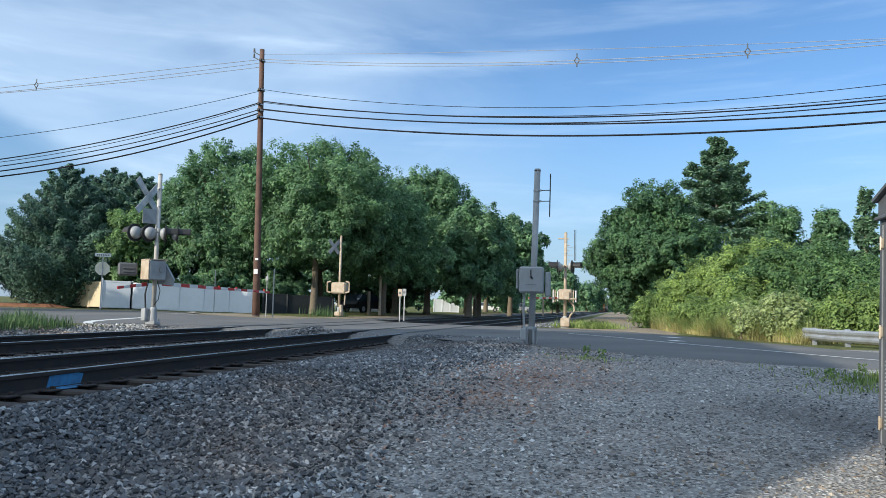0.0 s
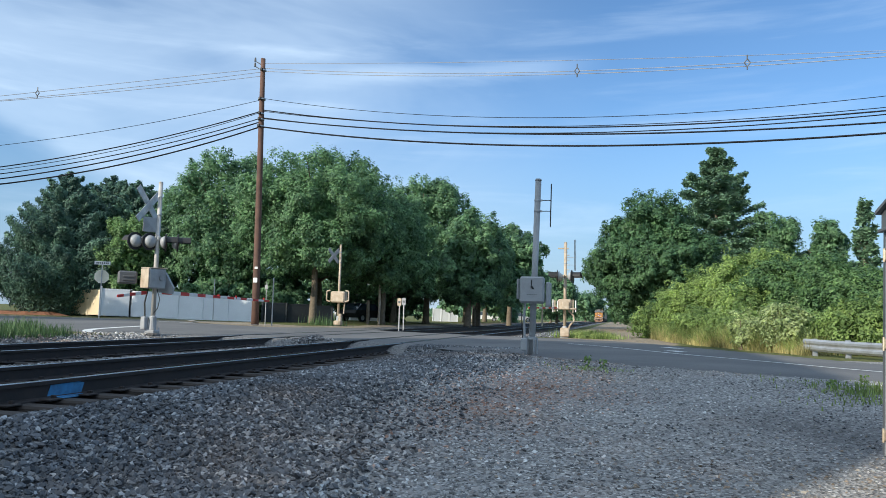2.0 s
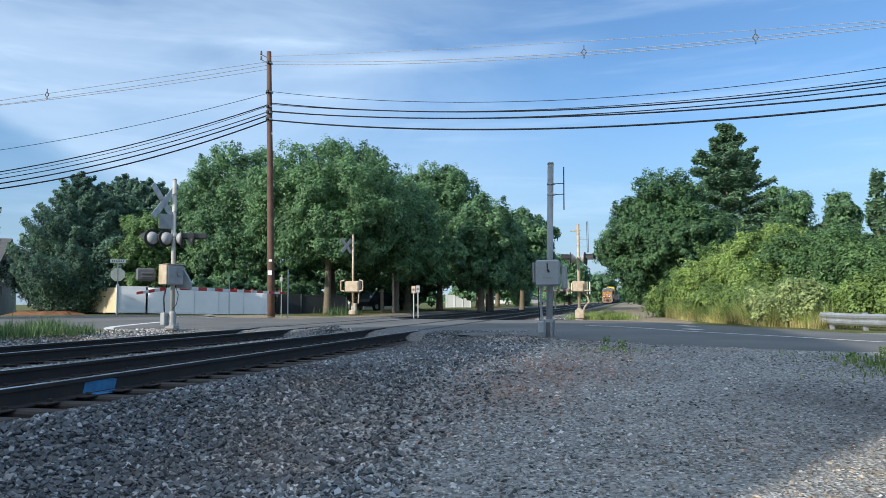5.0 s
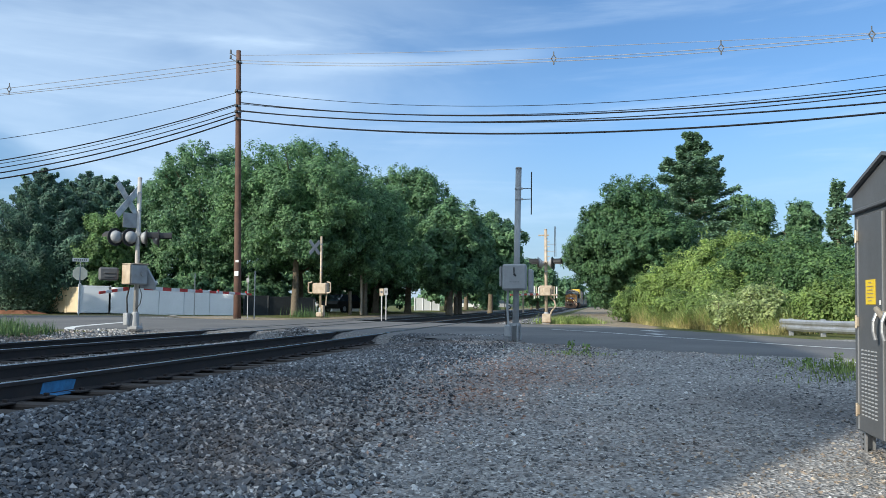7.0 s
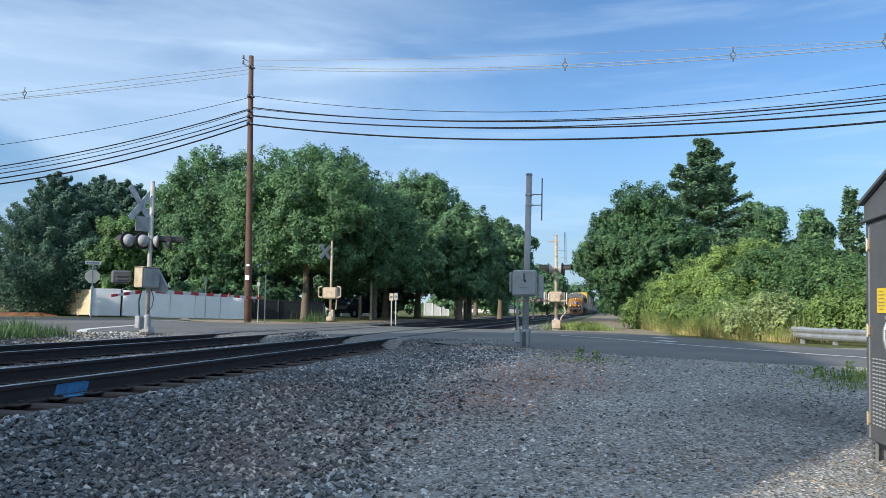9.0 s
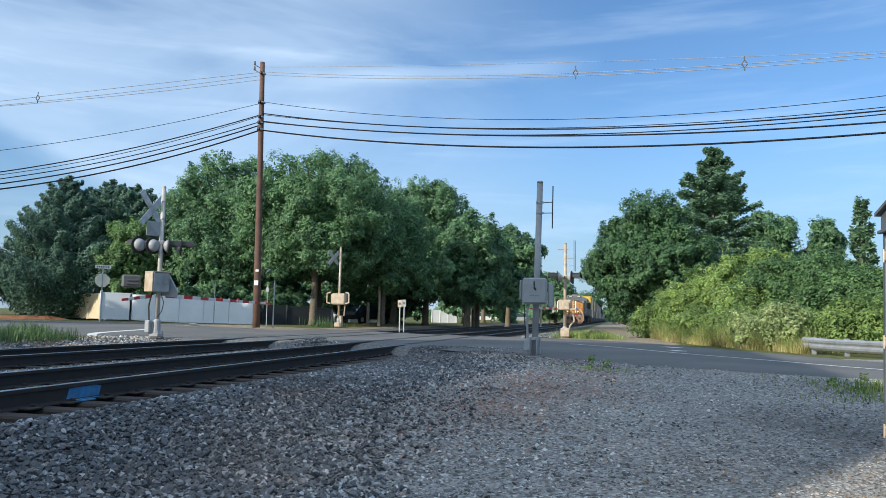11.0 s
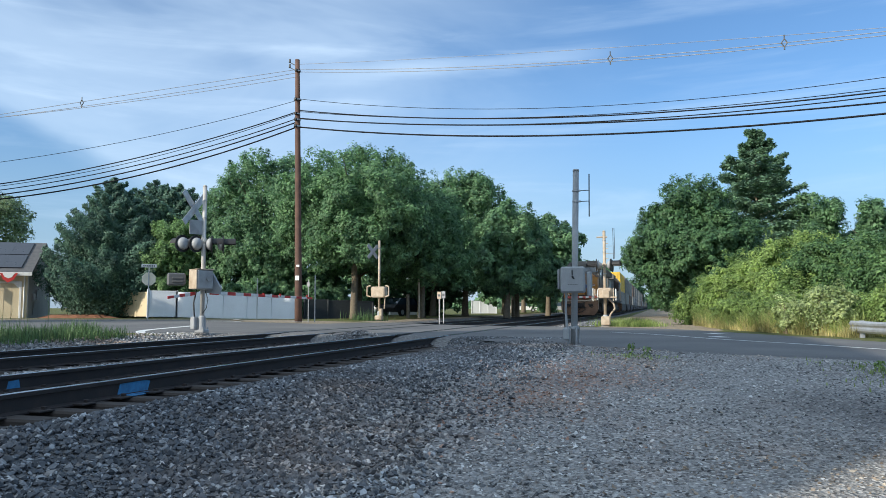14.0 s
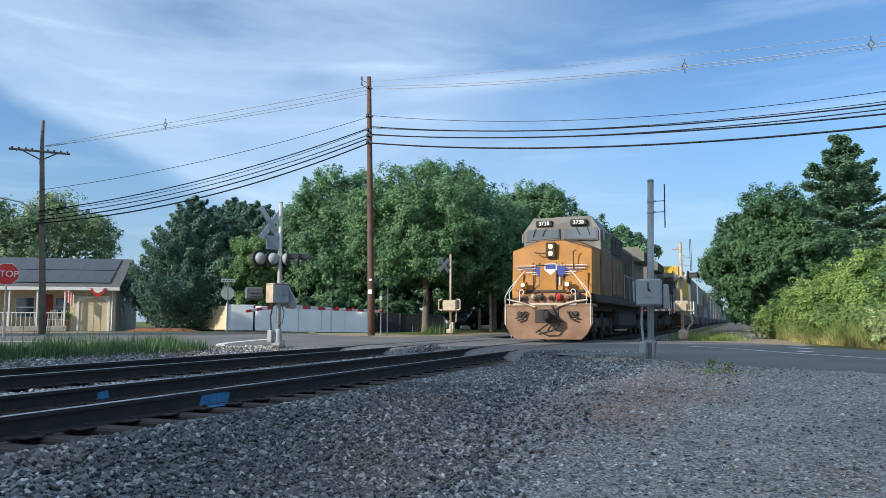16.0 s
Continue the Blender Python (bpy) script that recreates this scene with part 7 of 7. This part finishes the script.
            m.box((s * (a + L / 2), 0.598, z), (L, 0.022, 0.020), 0.004)
            part("emblem_bar", m, mt, nz, "white and blue wing stripe")
        m = Mesh()
        m.plate([(s * 0.22, 2.56), (s * 0.52, 2.56), (s * 0.50, 2.34), (s * 0.40, 2.20), (s * 0.24, 2.26)], "y", 0.586, 0.60)
        part("emblem_wing", m, M_BLUEEMB, nz, "blue wing shape")
    m = Mesh()
    m.plate([(-0.20, 2.66), (0.20, 2.66), (0.22, 2.45), (0.0, 2.26), (-0.22, 2.45)], "y", 0.575, 0.60)
    part("emblem_shield", m, M_WHITE, nz, "plain shield shape")
    m = Mesh()
    m.plate([(-0.17, 2.63), (0.17, 2.63), (0.18, 2.47), (-0.18, 2.47)], "y", 0.565, 0.577)
    part("emblem_field", m, M_BLUEEMB, nz)
    for k in range(4):
        m = Mesh()
        m.box((-0.30 + 0.2 * k, 0.598, 2.05), (0.05, 0.016, 0.28), 0.004)
        part("emblem_stripe", m, M_WHITE, nz)
    # headlights
    m = Mesh()
    m.box((0, 0.66, 3.13), (0.34, 0.16, 0.54), 0.03)
    hl = part("headlight_housing", m, M_GRIME, nz)
    for z in (3.01, 3.25):
        m = Mesh()
        m.rod((0, 0.575, z), (0, 0.60, z), 0.085, None, 16)
        part("headlight", m, M_LAMP, hl, "lit headlight")
    for x in (-0.91, 0.62):
        m = Mesh()
        m.box((x, 0.40, 1.92), (0.24, 0.20, 0.24), 0.03)
        m.box((x, 0.50, 1.72), (0.10, 0.16, 0.14), 0.02)
        dl = part("ditch_light_housing", m, M_ORANGE, t, "yellow ditch light box")
        m = Mesh()
        m.rod((x, 0.275, 1.92), (x, 0.302, 1.92), 0.085, None, 18)
        part("lens_rim", m, M_GRIME, dl)
        m = Mesh()
        m.rod((x, 0.262, 1.92), (x, 0.29, 1.92), 0.068, None, 18)
        part("ditch_light", m, M_DITCH, dl, "lit ditch light")
    # cab
    cab = Mesh()
    prof = [(-1.42, 1.62), (1.42, 1.62), (1.42, 3.98), (1.06, 4.52), (-1.06, 4.52), (-1.42, 3.98)]
    vs = [(p, 2.45 + (0.12 if q > 4.3 else 0), q) for p, q in prof] + [(p, 5.0, q) for p, q in prof]
    cab.add(vs, [tuple(range(6)), tuple(range(6, 12))] + [(k, (k + 1) % 6, 6 + (k + 1) % 6, 6 + k) for k in range(6)])
    cb = part("cab", cab, M_LOCOGREY, t, "grey cab")
    m = Mesh()
    m.plate([(-1.43, 1.62), (1.43, 1.62), (1.43, 3.28), (-1.43, 3.28)], "y", 2.5, 4.98)
    part("cab_side", m, M_SHADEYELLOW, cb, "yellow lower cab sides, stained and painted dark for shade")
    for s in (-1, 1):
        m = Mesh()
        pts = [(s * 0.06, 3.68), (s * 1.34, 3.62), (s * 1.34, 3.96), (s * 1.26, 4.10), (s * 0.08, 4.10)]
        m.plate(pts, "y", 2.425, 2.46)
        fr = part("windshield_frame", m, M_LOCOGREY, cb, "grey windshield frame")
        m = Mesh()
        pts = [(s * 0.10, 3.73), (s * 1.29, 3.67), (s * 1.29, 3.94), (s * 1.23, 4.055), (s * 0.12, 4.055)]
        m.plate(pts, "y", 2.405, 2.43)
        part("windshield", m, M_CABGLASS, fr, "windshield pane with the sky's reflection in its colour")
        m = Mesh()
        m.tube([(s * 0.55, 2.38, 4.12), (s * 0.70, 2.38, 3.82)], 0.012, 5)
        m.tube([(s * 0.95, 2.38, 4.12), (s * 1.05, 2.38, 3.8)], 0.012, 5)
        part("wiper", m, M_BLACK, fr)
        m = Mesh()
        m.box((s * 0.64, 2.50, 4.29), (0.62, 0.16, 0.23), 0.03)
        nb = part("number_board", m, M_BLACK, cb, "black number board with white figures")
        lettering("figures", "3738", 0.20, M_NUMBER, nb, pose(s * 0.64, 2.412, 4.29, 90, 0, 0))
        for yy, wd in ((3.3, 0.8), (4.3, 0.7)):
            m = Mesh()
            m.box((s * 1.425, yy, 3.72), (0.03, wd, 0.62), 0.01)
            part("side_window", m, M_GLASS, cb)
        m = Mesh()
        m.box((s * 1.50, 2.72, 3.78), (0.05, 0.22, 0.34), 0.02)
        part("mirror", m, M_GREY, cb, "pale side mirror")
    m = Mesh()
    m.box((0, 3.8, 4.56), (0.9, 1.2, 0.14), 0.05)
    m.rod((0.3, 4.4, 4.6), (0.3, 4.4, 4.82), 0.05, None, 8)
    m.rod((-0.2, 4.2, 4.64), (-0.2, 4.75, 4.66), 0.06, 0.04, 8)
    part("roof_gear", m, M_LOCOGREY, t, "horn and aerial on the cab roof")
    # deck, hood and cooling gear
    m = Mesh()
    m.box((0, 11.6, 1.46), (2 * W, 21.2, 0.26), 0.03)
    m.box((0, 11.6, 1.22), (2.0, 21.0, 0.30), 0.03)
    part("frame_deck", m, M_GRIME, t, "grimy frame and walkway")
    m = Mesh()
    m.plate([(-1.43, 1.62), (1.43, 1.62), (1.43, 3.98), (1.06, 4.40), (-1.06, 4.40), (-1.43, 3.98)], "y", 5.02, 8.1)
    ax = part("auxiliary_cabinet", m, M_SHADESOOT, t, "full-width cabinet behind the cab, dark with soot and painted shade")
    for s in (-1, 1):
        for k in range(3):
            m = Mesh()
            m.box((s * 1.437, 5.55 + 1.0 * k, 2.45), (0.02, 0.88, 1.45), 0.008)
            part("cabinet_door", m, M_SHADEYELLOW, ax)
            m = Mesh()
            m.box((s * 1.44, 5.55 + 1.0 * k, 3.62), (0.03, 0.86, 0.60), 0.008)
            part("screen", m, M_GRIME, ax, "dark air screen")
        m = Mesh()
        m.tube([(s * 1.46, 5.1, 4.02), (s * 1.46, 8.0, 4.02)], 0.03, 6)
        part("roof_rail", m, M_GRIME, ax)
    m = Mesh()
    m.box((0, 12.1, 2.85), (1.76, 8.2, 2.55), 0.12)
    hd = part("hood", m, M_SHADESOOT, t, "yellow engine hood, dark with soot and painted shade")
    m = Mesh()
    m.box((0, 12.1, 4.14), (1.80, 8.2, 0.30), 0.10)
    m.box((0, 10.6, 4.36), (1.1, 2.4, 0.25), 0.08)
    part("hood_roof", m, M_LOCOGREY, hd, "grey hood roof")
    for k in range(6):
        for s in (-1, 1):
            m = Mesh()
            m.box((s * 0.893, 8.9 + 1.25 * k, 2.7), (0.03, 1.12, 1.7), 0.012)
            part("hood_door", m, M_SHADESOOT, hd)
    m = Mesh()
    m.box((0, 18.6, 2.9), (1.9, 4.8, 2.6), 0.10)
    m.plate([(-1.48, 3.85), (1.48, 3.85), (1.48, 4.35), (1.1, 4.62), (-1.1, 4.62), (-1.48, 4.35)], "y", 16.4, 20.8)
    part("radiator", m, M_LOCOGREY, t, "grey flared radiator cab")
    for s in (-1, 1):
        m = Mesh()
        m.box((s * 1.49, 18.6, 4.1), (0.03, 4.0, 0.42), 0.01)
        part("radiator_screen", m, M_GRIME, t)
        m = Mesh()
        m.box((s * 1.14, 9.6, 2.1), (0.50, 2.6, 1.0), 0.05)
        part("side_cabinet", m, M_SHADESOOT, t)
        m = Mesh()
        m.tube([(s * 1.46, 8.4, 2.65), (s * 1.46, 21.4, 2.65)], 0.02, 6)
        for k in range(8):
            m.rod((s * 1.46, 8.4 + 1.8 * k, 1.55), (s * 1.46, 8.4 + 1.8 * k, 2.65), 0.018, None, 6)
        part("walkway_rail", m, M_GREY, t)
        for y0 in (4.3, 17.6):
            m = Mesh()
            m.box((s * 1.05, y0, 0.62), (0.16, 4.6, 0.36), 0.05)
            for q in (-1.9, 0, 1.9):
                m.box((s * 1.12, y0 + q, 0.55), (0.16, 0.5, 0.5), 0.05)
            part("truck_frame", m, M_GRIME, t, "grimy truck side frame")
    m = Mesh()
    m.box((0, 11.0, 0.75), (2.5, 6.2, 0.85), 0.18)
    part("fuel_tank", m, M_GRIME, t, "dark fuel tank")
    sets = [wheelset(t, y) for y in (2.4, 4.3, 6.2, 15.7, 17.6, 19.5)]
    m = Mesh()
    m.plate([(-1.2, 0.12), (1.2, 0.12), (1.5, 0.7), (1.5, 1.3), (-1.5, 1.3), (-1.5, 0.7)], "y", 22.0, 22.1)
    m.box((0, 22.3, 0.85), (0.26, 0.5, 0.3), 0.05)
    part("rear_plate", m, M_GRIME, t)
    return t, sets


def build_well_car():
    """A double-stack well car, 20 m long, its front at local y 0."""
    t = thing("well_car", pose(0, 0, 0), "grimy double-stack well car", "rail car", "well cars")
    for s in (-1, 1):
        m = Mesh()
        m.box((s * 1.40, 10.0, 0.85), (0.12, 15.6, 0.95), 0.03)
        part("side_sill", m, M_GRIME, t)
    m = Mesh()
    m.box((0, 10.0, 0.36), (2.7, 15.4, 0.10), 0.02)
    part("well_floor", m, M_GRIME, t)
    for y in (1.3, 18.7):
        m = Mesh()
        m.box((0, y, 1.05), (2.6, 2.0, 0.22), 0.05)
        m.box((0, y + (-1.1 if y < 5 else 1.1), 0.85), (0.3, 0.5, 0.3), 0.05)
        part("end_platform", m, M_GRIME, t)
        for s in (-1, 1):
            m = Mesh()
            m.box((s * 0.98, y, 0.55), (0.14, 2.3, 0.30), 0.05)
            part("truck_frame", m, M_GRIME, t)
        for q in (-0.85, 0.85):
            m = Mesh()
            m.rod((-0.7, y + q, 0.44), (0.7, y + q, 0.44), 0.09, None, 10)
            for s in (-0.745, 0.745):
                m.rod((s - 0.065, y + q, 0.44), (s + 0.065, y + q, 0.44), 0.43, None, 20)
            part("wheelset", m, M_GRIME, t)
    return t


def build_container(material, label):
    """A ribbed steel box; z 0 is its floor."""
    L, W, H = 16.0, 2.5, 2.74
    t = thing("container", pose(0, 0, 0), label, "container", "shipping containers")
    m = Mesh()
    m.box((0, L / 2, H / 2), (W - 0.06, L - 0.06, H - 0.04), 0.02)
    part("shell", m, material, t)
    for s in (-1, 1):
        m = Mesh()
        for k in range(26):
            m.box((s * (W / 2 - 0.02), 0.4 + k * 0.608, H / 2), (0.04, 0.30, H - 0.3), 0.012)
        part("corrugation", m, material, t)
    for x in (-1, 1):
        for y in (0.08, L - 0.08):
            m = Mesh()
            m.box((x * (W / 2 - 0.06), y, H / 2), (0.13, 0.16, H), 0.015)
            part("corner_post", m, material, t)
    m = Mesh()
    for k in range(2):
        m.box((0, 0.0, 0.9 + 0.9 * k), (W - 0.3, 0.03, 0.06))
    for x in (-0.8, -0.3, 0.3, 0.8):
        m.box((x, -0.01, H / 2), (0.05, 0.04, H - 0.2), 0.01)
    part("end_ribs", m, material, t)
    return t


SPEED, FRONT = 19.1, 25.7           # metres a second; where the plow is at the end
TRAIN = []                          # each moving thing, how far behind the plow it rides, its height and turn

LEAD, LEAD_WHEELS = build_loco("locomotive", "armour-yellow and grey freight diesel locomotive with lit headlights")
LEAD.scale = (1.04, 1.01, 1.035)
TRAIN.append((LEAD, 0.0, 0.03, 0))
SECOND = copy_thing(LEAD, pose(0, 0, 0))
SECOND["label"] = "second yellow and grey freight locomotive coupled behind the first"
TRAIN.append((SECOND, 45.4, 0.03, 180))


def build_cars():
    car = build_well_car()
    boxes = [build_container(m, lb) for m, lb in zip(M_BOX, ("white ribbed shipping container", "grey ribbed shipping container", "brown ribbed shipping container", "blue ribbed shipping container"))]
    yellow = build_container(M_BOXYELLOW, "yellow ribbed shipping container riding on top")
    used = set()
    order = (0, 1, 0, 1, 2, 0, 0, 1, 3, 0, 1, 2)
    for k in range(22):
        y = 46.0 + 20.3 * k
        TRAIN.append((car if k == 0 else copy_thing(car, pose(0, 0, 0)), y, 0.0, 0))
        for tier in (0, 1):
            kind = order[(k * 2 + tier * 5) % len(order)]
            if k == 0 and tier == 1:
                TRAIN.append((yellow, y + 2.0, 0.42 + 2.76, 0))
                continue
            b = boxes[kind]
            if kind in used:
                b = copy_thing(b, pose(0, 0, 0))
            used.add(kind)
            TRAIN.append((b, y + 2.0, 0.42 + 2.76 * tier, 0))
    for i, b in enumerate(boxes):
        if i not in used:
            TRAIN.append((b, 46.0 + 20.3 * 22 + 2.0 + 20.3 * i, 0.42, 0))


build_cars()


def motions():
    times = [0.0, 1 / 30, *[float(k) for k in range(1, 16)], 16.0 - 1 / 30, 16.0]
    for ob, behind, z, turn in TRAIN:
        walk(ob, [(t, pose(TRACKS[0], FRONT + SPEED * (16.0 - t) + behind, RAIL_TOP + z, 0, 0, turn)) for t in times])
    spin = math.degrees(SPEED / 0.52) / FPS
    for w in LEAD_WHEELS:
        y = w.matrix_basis.translation.y
        walk(w, [(k / FPS, pose(0, y, 0.52, (k * spin) % 360, 0, 0)) for k in range(0, 16 * FPS + 1)])


motions()
